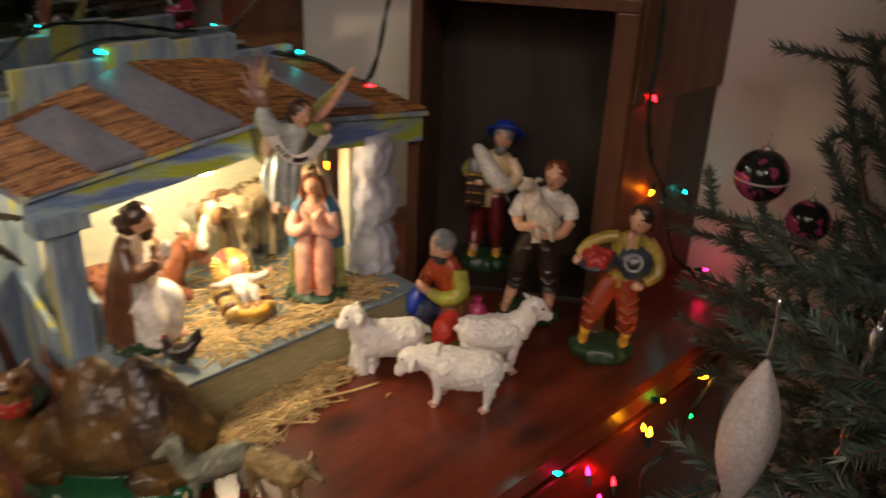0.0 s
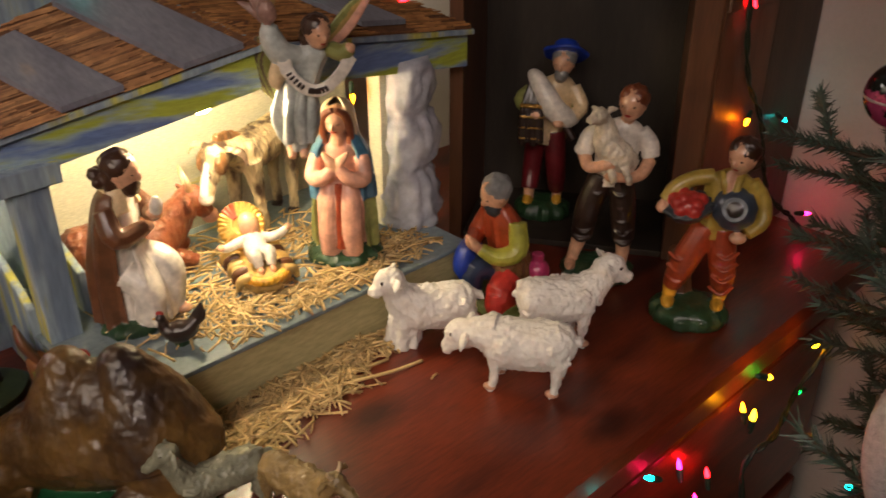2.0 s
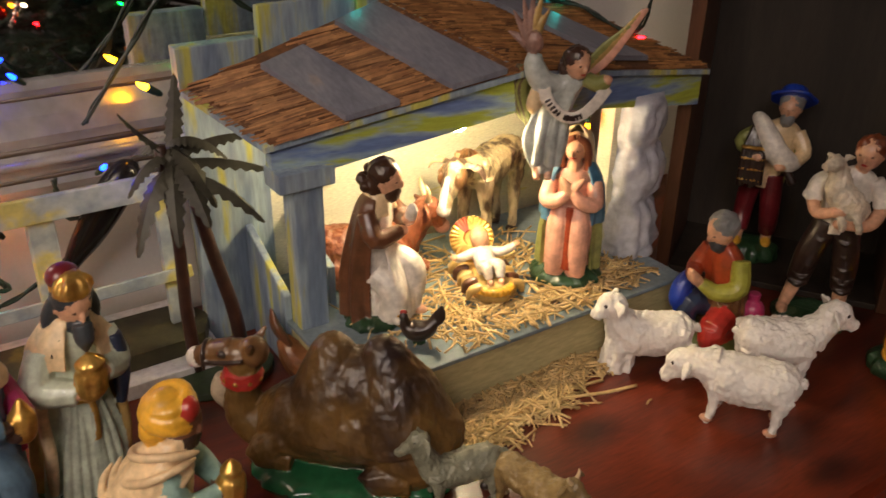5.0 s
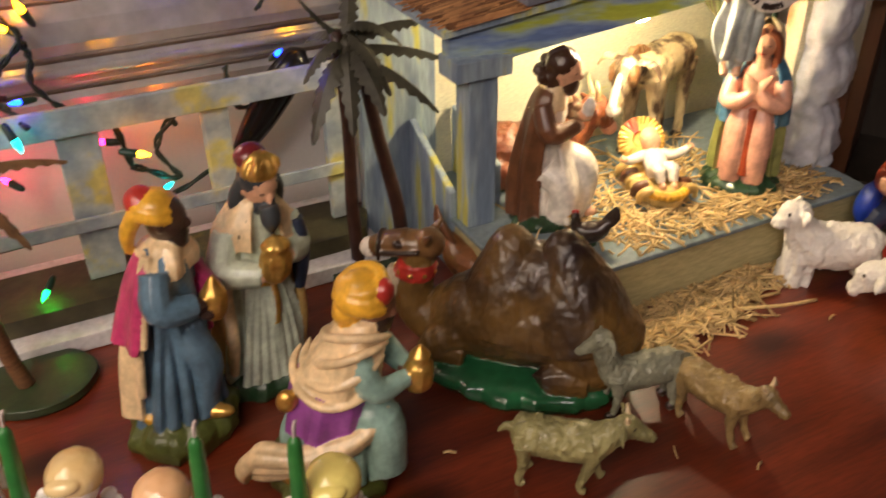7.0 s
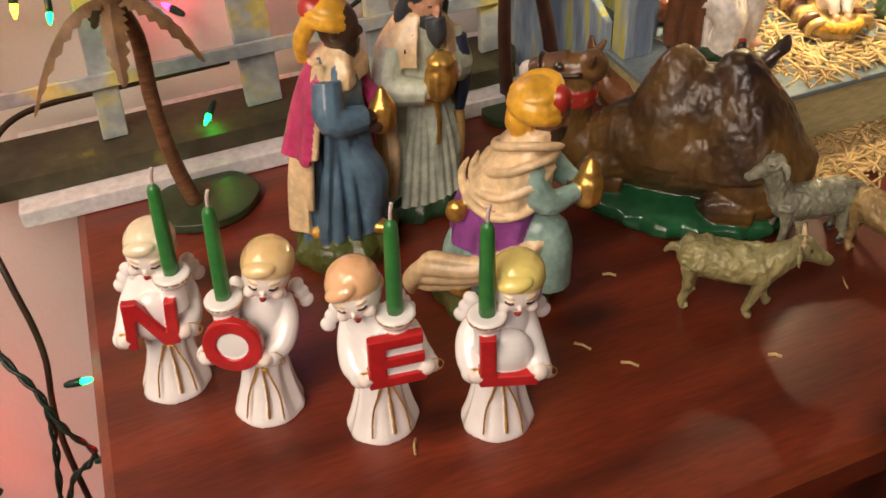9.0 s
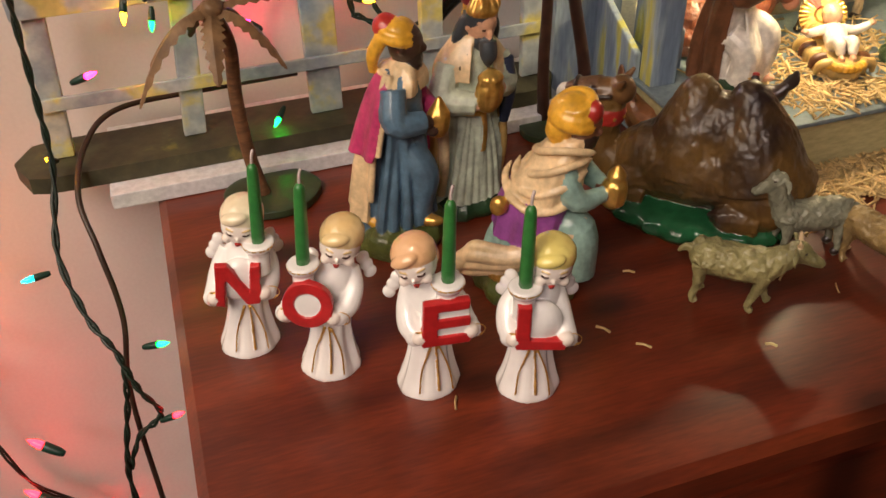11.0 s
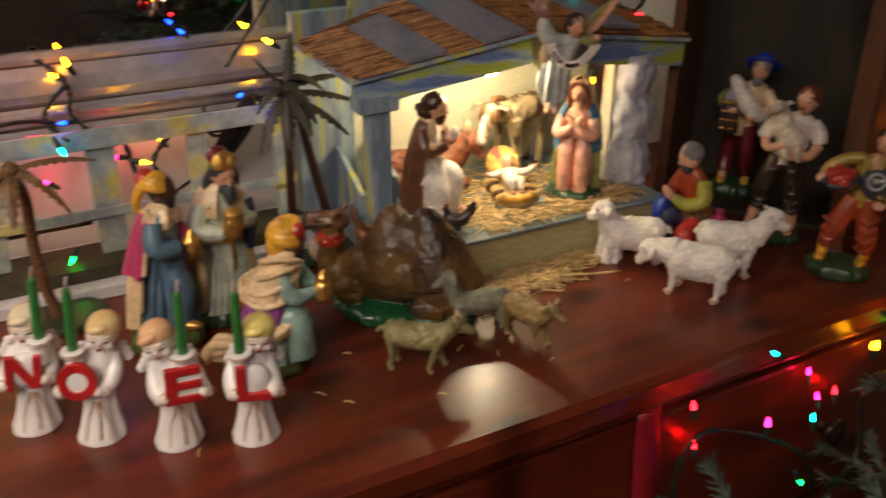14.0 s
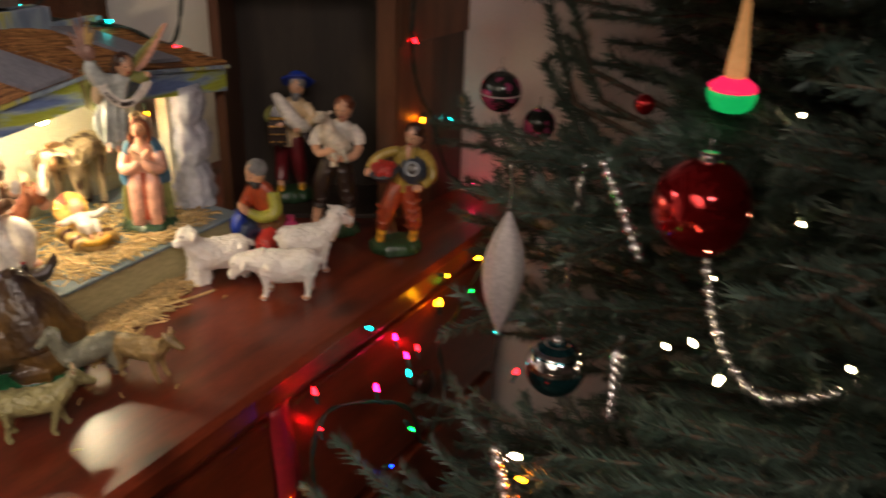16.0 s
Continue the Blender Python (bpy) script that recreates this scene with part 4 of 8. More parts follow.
def king_kneeling():
    b = Build()
    b.at = leaning(58, 0.07)
    b.mound(0.038, 0.036, 0.018, GRASS, 3.0)
    grass_tufts(b, 0.036, 0.034, 0.016, GRASS, 13)
    b.loft([(0.012, 0, 0.000, 0.026, 0.026, 0.08), (0.03, 0, 0.000, 0.0235, 0.0235, 0.12), (0.052, 0, -0.003, 0.0190, 0.0195, 0.10), (0.075, 0, -0.009, 0.0165, 0.0150, 0.05), (0.096, 0, -0.015, 0.0140, 0.0110, 0.02), (0.103, 0, -0.017, 0.006, 0.006, 0)], TEAL_ROBE, 44, 8)
    # raised knee and its falling folds
    b.tube([(-0.008, -0.008, 0.050), (-0.012, -0.028, 0.048), (-0.012, -0.032, 0.016)], [0.0125, 0.0120, 0.0115], TEAL_ROBE, 16)
    b.tube([(0.008, -0.006, 0.044), (0.010, -0.022, 0.036), (0.010, -0.026, 0.016)], [0.012, 0.0115, 0.010], TEAL_ROBE, 14)
    for k in range(8):
        a = math.radians(150 + 19 * k)
        c, s = math.cos(a), math.sin(a)
        b.tube([(0.015 * c, -0.006 + 0.016 * s, 0.054), (0.0225 * c, -0.006 + 0.026 * s, 0.036), (0.0265 * c, -0.006 + 0.029 * s, 0.013)], [0.0014, 0.0032, 0.0038], TEAL_ROBE, 8)
    # cream shoulder cape, violet sash, cream cloak swept from the front round the back
    b.shell([(0.066, 0, -0.003, 0.0250, 0.0230, 0.06), (0.078, 0, -0.006, 0.0235, 0.0205, 0.06), (0.092, 0, -0.012, 0.0195, 0.0160, 0.05), (0.106, 0, -0.017, 0.0110, 0.0105, 0.02)], CREAM, 10, 262, thick=0.004, n=5)
    for k in range(4):
        z = 0.072 + 0.009 * k
        c = -0.004 - 0.0035 * k
        w = 0.0262 - 0.0022 * k
        b.tube([(w * math.cos(a), c + w * 0.92 * math.sin(a), z + 0.006 * math.sin(a * 1.5 + k)) for a in np.linspace(1.2, 4.4, 9)], [0.0010] + [0.0024] * 7 + [0.0010], CREAM, 8)
    b.shell([(0.040, 0, 0.001, 0.0272, 0.0252, 0.04), (0.054, 0, -0.001, 0.0270, 0.0248, 0.05), (0.068, 0, -0.003, 0.0252, 0.0226, 0.03)], PURPLE, 20, 258, thick=0.003)
    band = [(-0.014, -0.032, 0.056), (-0.025, -0.018, 0.044), (-0.029, 0.004, 0.035), (-0.030, 0.020, 0.034), (-0.030, 0.032, 0.034), (-0.028, 0.040, 0.026)]
    for dz, dx, rr in ((0.004, 0.0010, 0.0036), (0.000, -0.0012, 0.0042), (-0.005, -0.0002, 0.0042), (-0.010, 0.0015, 0.0036)):
        grow = [0.4, 0.6, 0.8, 1.1, 1.4, 0.9]
        b.tube([(x + dx, y, z + dz * g) for (x, y, z), g in zip(band, grow)], [rr * 0.5, rr * 0.8, rr, rr * 1.1, rr, rr * 0.4], CREAM, 12)
    b.tube([(-0.028, 0.034, 0.034), (-0.029, 0.042, 0.024), (-0.027, 0.042, 0.013)], [0.0050, 0.0052, 0.0022], CREAM, 12)
    b.tube([(-0.026, 0.026, 0.030), (-0.029, 0.018, 0.020), (-0.028, 0.010, 0.016)], [0.0030, 0.0036, 0.0030], MAT_GOLD, 10)
    b.ball((-0.020, 0.020, 0.064), (0.0046, 0.0056, 0.0068), MAT_GOLD)
    for s in (-1, 1):
        limb(b, [(s * 0.014, -0.016, 0.088), (s * 0.018, -0.026, 0.072), (s * 0.004, -0.040, 0.070)], [0.0068, 0.0072, 0.0048], TEAL_ROBE, SKIN_BROWN, 0.0050)
    b.loft([(0.060, 0, -0.046, 0.0050, 0.0050, 0), (0.064, 0, -0.046, 0.0078, 0.0078, 0.03), (0.074, 0, -0.046, 0.0080, 0.0080, 0.03), (0.079, 0, -0.046, 0.0055, 0.0055, 0), (0.082, 0, -0.046, 0.0058, 0.0058, 0), (0.088, 0, -0.046, 0.001, 0.001, 0)], MAT_GOLD, 20, 7)
    head(b, (0, -0.022, 0.114), 0.0115, SKIN_BROWN, None, DARK, 10, turn=-24)
    for z, r, t in ((0.1165, 0.0112, 0.3), (0.1210, 0.0106, 1.2), (0.1250, 0.0085, 2.0)):
        b.tube([(r * math.cos(a), -0.016 + r * 1.04 * math.sin(a), z + 0.0026 * math.sin(a + t)) for a in np.linspace(0, 2 * math.pi, 15)], 0.0042, YELLOW, 10, 1)
    b.ball((0, -0.015, 0.1220), (0.0110, 0.0112, 0.0090), YELLOW)
    b.ball((0, -0.009, 0.110), (0.0118, 0.0085, 0.0110), YELLOW, rough=0.1, freq=5)
    b.ball((-0.004, -0.0270, 0.1225), (0.0062, 0.0055, 0.0068), RED)
    statue("king_figurine", b, "kneeling plaster king in sea-green robe, violet sash and yellow turban", "figurine", (0.147, 0.512, 0), 58, "three kings", cell=0.0008, soft=2)


king_blue()
king_standing()
king_kneeling()


# --- four choir angels that hold letters, and their candles ---
def letter_strokes(which):
    """Outlines of the strokes on a small grid, x and z from -1 to 1."""
    return {"N": [((-1.0, -0.9), (-0.62, -1.0), (-0.50, 0.95), (-0.95, 1.0)), ((-0.95, 1.0), (-0.40, 0.95), (0.85, -1.0), (0.35, -1.0)), ((0.50, -0.95), (0.92, -1.0), (1.0, 0.85), (0.55, 0.80))],
            "E": [((-1.0, -1.0), (-0.38, -1.0), (-0.38, 1.0), (-1.0, 1.0)), ((-1.0, 0.58), (0.95, 0.58), (0.95, 1.0), (-1.0, 1.0)), ((-1.0, -0.18), (1.0, -0.18), (1.0, 0.20), (-1.0, 0.20)), ((-1.0, -1.0), (1.05, -1.0), (1.05, -0.60), (-1.0, -0.60))],
            "L": [((-1.0, -1.0), (-0.44, -1.0), (-0.44, 1.0), (-1.0, 1.0)), ((-1.0, -1.0), (1.05, -1.0), (1.05, -0.56), (-1.0, -0.56))], "O": []}[which]


def choir_angel(which, place, rz, hair, tip, hx, cx, px, face, lean):
    """hx, cx, px: how far head, letter and candle cup stand to the side."""
    b = Build()
    b.at = leaning(rz, lean)
    b.loft([(0, 0, 0, 0.0176, 0.0164, 0.010), (0.004, 0, 0, 0.0172, 0.0160, 0.03), (0.014, 0, 0, 0.0140, 0.0130, 0.05), (0.030, 0, 0, 0.0112, 0.0104, 0.05), (0.046, 0, 0, 0.0122, 0.0102, 0.03), (0.060, hx * 0.2, 0, 0.0130, 0.0100, 0.01), (0.070, hx * 0.5, 0, 0.0105, 0.0090, 0), (0.077, hx * 0.7, 0, 0.006, 0.006, 0)], MAT_PORCELAIN, 40, 8, 1.0)
    for xa, xb in ((-0.001, -0.006), (0.0015, 0.003), (0.003, 0.009)):
        b.tube([(xa, -0.0112, 0.036), (xb, -0.0126, 0.020), (xb * 1.25, -0.0158, 0.006)], 0.0007, MAT_GOLD, 6)
    lw, lh, y, cz = 0.0125, 0.0142, -0.0195, 0.0585
    # wide sleeves down to the hands at both sides of the letter
    for s in (-1, 1):
        hand = (cx + s * (lw + 0.0010), -0.0175, cz - 0.009)
        b.tube([(s * 0.009 + hx * 0.3, 0.001, 0.070), (s * 0.0132, -0.003, 0.060), (s * 0.0140 + cx * 0.3, -0.009, 0.052), (hand[0] * 0.9 + s * 0.002, -0.0140, 0.0490)], [0.0046, 0.0058, 0.0066, 0.0060], MAT_PORCELAIN, 16)
        b.ball((hand[0] * 0.9 + s * 0.002, -0.0146, 0.0480), (0.0064, 0.0046, 0.0060), MAT_PORCELAIN, seg=14, rings=10)
        b.ball(hand, (0.0044, 0.0040, 0.0046), PORC_SKIN, seg=12, rings=8)
        ring = [(hand[0] * 0.9 + s * 0.004 + 0.0058 * math.cos(a), -0.0178 - 0.0012 * math.sin(a), 0.0490 + 0.0056 * math.sin(a)) for a in np.linspace(-1.2, 1.6, 9)]
        b.tube([(s * abs(p[0]) if cx == 0 else p[0], p[1], p[2]) for p in ring], 0.0005, MAT_GOLD, 6, 1)
        # small feathered wings
        for k in range(3):
            b.ball((s * (0.0140 + 0.0022 * k) + hx * 0.3, 0.008, 0.071 - 0.0045 * k), (0.0036, 0.0026, 0.0044), MAT_PORCELAIN, (0, s * 30, 0), seg=12, rings=8)
    keep = b.at
    b.at = keep @ Matrix.Translation((hx, -0.003, 0.0880)) @ Euler((radians(10), radians(tip), radians(face))).to_matrix().to_4x4() @ Matrix.Scale(0.90, 4)
    b.ball((0, 0, 0), (0.0124, 0.0126, 0.0138), PORC_SKIN, seg=28, rings=18)
    b.ball((0, 0.0020, 0.0056), (0.0134, 0.0133, 0.0118), hair, seg=28, rings=18, rough=0.04, freq=4)
    b.ball((0, 0.0050, -0.0010), (0.0130, 0.0100, 0.0110), hair, seg=28, rings=18, rough=0.05, freq=4)
    b.ball((-0.003, -0.0080, 0.0100), (0.0085, 0.0050, 0.0040), hair, (0, -14, 0), seg=18, rings=12)
    b.ball((0, -0.0128, -0.0022), (0.0014, 0.0018, 0.0018), PORC_SKIN, seg=10, rings=8)
    b.ball((0, -0.0112, -0.0080), (0.0019, 0.0013, 0.0017), RED, seg=12, rings=8)
    b.ball((0, -0.0122, -0.0080), (0.0009, 0.0008, 0.0008), DARK, seg=8, rings=6)
    for s in (-1, 1):
        b.tube([(s * 0.0030, -0.0121, 0.0006), (s * 0.0050, -0.0119, -0.0002), (s * 0.0070, -0.0105, 0.0004)], 0.0006, HAIR_BROWN, 6)
        b.tube([(s * 0.0030, -0.0120, 0.0032), (s * 0.0052, -0.0116, 0.0039), (s * 0.0074, -0.0100, 0.0034)], 0.0005, HAIR_BLOND, 6)
        b.ball((s * 0.0066, -0.0090, -0.0050), (0.0036, 0.0032, 0.0034), PORC_SKIN, seg=10, rings=8)
    b.at = keep
    # the letter on its plate
    if which == "O":
        rings = []
        for i in range(33):
            a = 2 * math.pi * i / 32
            ring = []
            for q, dy in ((0.0078, -0.0014), (0.0142, -0.0014), (0.0142, 0.0030), (0.0078, 0.0030)):
                ring.append((cx + q * 0.98 * math.cos(a), y + dy, cz + q * 1.05 * math.sin(a)))
            rings.append(ring)
        b._grid(rings, MAT_RED, caps=False)
        b.ball((cx, y + 0.0025, cz), (0.0125, 0.0032, 0.0135), MAT_PORCELAIN)
    else:
        b.ball((cx, y + 0.0075, cz - 0.002), (lw * 0.95, 0.0070, lh * 0.95), MAT_PORCELAIN)
        if which == "E":
            b.box((cx - lw * 0.98, y + 0.0004, cz - lh * 0.98), (cx + lw * 0.98, y + 0.0050, cz + lh * 0.98), MAT_PORCELAIN, 0.0012)
        for line in letter_strokes(which):
            b.prism([(cx + x * lw, cz + z * lh) for x, z in line], y - 0.0014, y + 0.0030, MAT_RED, 0)
    # flared candle cup over the letter
    b.loft([(0.060, px, -0.012, 0.0060, 0.0060, 0), (0.073, px, -0.012, 0.0060, 0.0060, 0), (0.0775, px, -0.012, 0.0085, 0.0085, 0), (0.0805, px, -0.012, 0.0083, 0.0083, 0), (0.0808, px, -0.012, 0.0048, 0.0048, 0)], MAT_PORCELAIN, 24)
    b.tube([(px + 0.0086 * math.cos(a), -0.012 + 0.0086 * math.sin(a), 0.0792) for a in np.linspace(0, 2 * math.pi, 21)], 0.0005, MAT_GOLD, 6, 1)
    ob = statue("choir_angel", b, f"white porcelain choir angel figurine holding a red letter {which}", "figurine", place, rz, "choir angels with letters", cell=0.00055, soft=2)
    m = ob.matrix_world
    c = thing("candle", None, "thin green wax candle with a white wick, unlit", "candle", tuple(m @ leaning(rz, lean) @ Vector((px, -0.012, 0.0800))), 0, "green candles", rx=random.uniform(-2, 2), ry=math.degrees(lean) * 0.8)
    cb = Build().loft([(0, 0, 0, 0.0036, 0.0036, 0.02), (0.02, 0, 0, 0.0035, 0.0035, 0.02), (0.042, 0, 0, 0.0031, 0.0031, 0.02), (0.047, 0, 0, 0.0024, 0.0024, 0.02), (0.049, 0, 0, 0.0006, 0.0006, 0)], MAT_CANDLE, 16, 5)
    part("wax", cb, c)
    part("wick", Build().tube([(0, 0, 0.047), (0.0003, 0.0002, 0.053), (0.0012, 0.0005, 0.0565)], 0.0008, MAT_WICK, 6), c, "white cotton wick")


choir_angel("N", (-0.034, 0.511, 0), -10, HAIR_PALE, 6, 0.0000, -0.0030, 0.0090, -8, 0.10)
choir_angel("O", (0.008, 0.476, 0), -26, HAIR_BLOND, 8, 0.0060, -0.0080, -0.0120, 6, 0.10)
choir_angel("E", (0.057, 0.443, 0), -8, HAIR_PEACH, -14, -0.0090, 0.0050, 0.0065, -18, 0.06)
choir_angel("L", (0.109, 0.422, 0), -20, HAIR_YELLOW, 4, 0.0070, 0.0030, -0.0060, 4, 0.03)


# --- inside the stable ---
PZ = 0.0458


def joseph():
    b = Build().mound(0.028, 0.024, 0.010, GRASS_DARK, 4.0)
    # brown mantle down the back, pale robe over the bent knee
    b.loft([(0.006, 0, 0.006, 0.0185, 0.0180, 0.06), (0.03, 0, 0.006, 0.0165, 0.0165, 0.09), (0.055, 0, 0.004, 0.0150, 0.0140, 0.06), (0.080, 0, 0.0, 0.0160, 0.0120, 0.03), (0.096, 0, -0.002, 0.014, 0.010, 0), (0.103, 0, -0.003, 0.005, 0.005, 0)], WHITE, 36, 8)
    b.shell([(0.006, 0, 0.006, 0.0225, 0.0215, 0.08), (0.04, 0, 0.006, 0.0205, 0.0195, 0.08), (0.075, 0, 0.002, 0.0195, 0.0160, 0.05), (0.096, 0, -0.001, 0.0170, 0.0125, 0.02), (0.104, 0, -0.002, 0.010, 0.008, 0)], BROWN, -30, 210, thick=0.004)
    b.tube([(0.008, -0.004, 0.050), (0.009, -0.020, 0.046), (0.009, -0.026, 0.036), (0.008, -0.024, 0.010)], [0.0105, 0.0110, 0.0105, 0.0085], WHITE, 16)
    b.tube([(-0.008, -0.004, 0.042), (-0.009, -0.016, 0.034), (-0.009, -0.019, 0.022), (-0.008, -0.014, 0.008)], [0.0110, 0.0110, 0.0105, 0.0090], WHITE, 16)
    for k in range(7):
        x = -0.015 + 0.005 * k
        b.tube([(x * 0.5, -0.012, 0.062), (x, -0.026 + 18 * x * x, 0.036), (x * 1.1, -0.029 + 20 * x * x, 0.008)], [0.0012, 0.0026, 0.0030], WHITE, 8)
    b.shell([(0.089, 0, -0.001, 0.0195, 0.0145, 0.03), (0.105, 0, -0.003, 0.0100, 0.0090, 0)], CREAM, -70, 250, thick=0.003)
    limb(b, [(-0.016, -0.001, 0.093), (-0.0205, -0.010, 0.076), (-0.004, -0.022, 0.078)], [0.0068, 0.0076, 0.0052], BROWN, SKIN, 0.0048)
    limb(b, [(0.016, -0.001, 0.093), (0.0200, -0.012, 0.078), (0.004, -0.025, 0.084)], [0.0068, 0.0076, 0.0052], BROWN, SKIN, 0.0048)
    b.tube([(0.004, -0.026, 0.084), (0.003, -0.028, 0.092), (0.003, -0.028, 0.097)], [0.0040, 0.0044, 0.0018], WHITE, 10)
    head(b, (0, -0.010, 0.115), 0.0118, SKIN, HAIR_BROWN, HAIR_BROWN, 10, True)
    for k in range(8):
        a = k * 0.8
        b.ball((0.0095 * math.cos(a), 0.0005 + 0.0080 * math.sin(a) * 0.7 + 0.002, 0.116 - 0.0016 * k + 0.003 * (k % 2)), 0.0042, HAIR_BROWN, rough=0.3, freq=6, seed=k, seg=10, rings=8)
    b.ball((0.008, -0.030, 0.009), (0.0050, 0.0085, 0.0040), SKIN)
    statue("kneeling_man_figurine", b, "bearded kneeling man figurine in brown cloak and cream robe", "figurine", (0.360, 0.630, PZ), 36, cell=0.0008, soft=2)


def mary():
    b = Build().mound(0.030, 0.026, 0.014, GRASS_DARK, 5.0)
    grass_tufts(b, 0.029, 0.025, 0.013, GRASS_DARK, 15)
    b.loft([(0.010, 0, 0.003, 0.0185, 0.0150, 0.06), (0.03, 0, 0.002, 0.0175, 0.0145, 0.08), (0.055, 0, 0, 0.0160, 0.0135, 0.06), (0.075, 0, 0, 0.0140, 0.0110, 0.03), (0.095, 0, 0, 0.0135, 0.0100, 0.0), (0.104, 0, 0, 0.005, 0.005, 0)], PINK, 40, 7)
    # thighs under the dress, with a hanging sash between them
    for s in (-1, 1):
        b.tube([(s * 0.0065, -0.006, 0.066), (s * 0.0080, -0.012, 0.050), (s * 0.0085, -0.0150, 0.030), (s * 0.0085, -0.0140, 0.013)], [0.0078, 0.0088, 0.0086, 0.0080], PINK, 16)
        b.tube([(s * 0.0012, -0.012, 0.066), (s * 0.0150, -0.010, 0.056), (s * 0.0165, -0.010, 0.030)], [0.0014, 0.0020, 0.0016], PINK, 8)
    b.tube([(0, -0.0125, 0.068), (0, -0.0170, 0.046), (0.001, -0.0200, 0.018)], [0.0026, 0.0028, 0.0034], ORANGE, 8)
    b.shell([(0.012, 0, 0.004, 0.0255, 0.0200, 0.08), (0.045, 0, 0.004, 0.0238, 0.0185, 0.08), (0.075, 0, 0.003, 0.0218, 0.0165, 0.04), (0.088, 0, 0.002, 0.0205, 0.0155, 0)], OLIVE, -34, 214, thick=0.003)
    b.shell([(0.054, 0, 0.003, 0.0258, 0.0195, 0.05), (0.072, 0, 0.002, 0.0250, 0.0185, 0.05), (0.090, 0, 0.001, 0.0225, 0.0165, 0.03), (0.107, 0, 0.0, 0.0125, 0.0115, 0)], MARY_BLUE, -46, 226, thick=0.003)
    for s in (-1, 1):
        b.tube([(s * 0.0165, -0.004, 0.088), (s * 0.0190, -0.012, 0.074), (s * 0.0100, -0.0185, 0.076), (s * 0.0020, -0.0195, 0.084)], [0.0058, 0.0064, 0.0058, 0.0042], PINK, 14)
        b.tube([(s * 0.0030, -0.0195, 0.083), (-s * 0.0040, -0.0190 - 0.0012 * (s > 0), 0.090), (-s * 0.0095, -0.0165 - 0.0012 * (s > 0), 0.096)], [0.0038, 0.0040, 0.0014], SKIN, 10, flat=0.7)
    b.tube([(0, -0.004, 0.098), (0, -0.005, 0.110)], [0.0060, 0.0048], SKIN, 12, 1)
    head(b, (0, -0.005, 0.117), 0.0108, SKIN, None, None, 14, False, -10)
    for s in (-1, 1):
        b.tube([(s * 0.001, -0.0125, 0.1265), (s * 0.0080, -0.0105, 0.1210), (s * 0.0098, -0.0070, 0.1100), (s * 0.0095, -0.0060, 0.0990)], [0.0022, 0.0032, 0.0034, 0.0024], HAIR_RED, 10)
    b.shell([(0.094, 0, 0.002, 0.0165, 0.0140, 0.04), (0.106, 0, 0.002, 0.0140, 0.0130, 0.04), (0.117, 0, 0.001, 0.0132, 0.0140, 0.02), (0.1265, 0, -0.001, 0.0105, 0.0118, 0), (0.1325, 0, -0.002, 0.003, 0.003, 0)], CREAM, -40, 220, thick=0.0025)
    statue("kneeling_woman_figurine", b, "kneeling woman figurine in salmon dress, blue mantle and cream veil", "figurine", (0.522, 0.600, PZ), -48, cell=0.0008, soft=2)


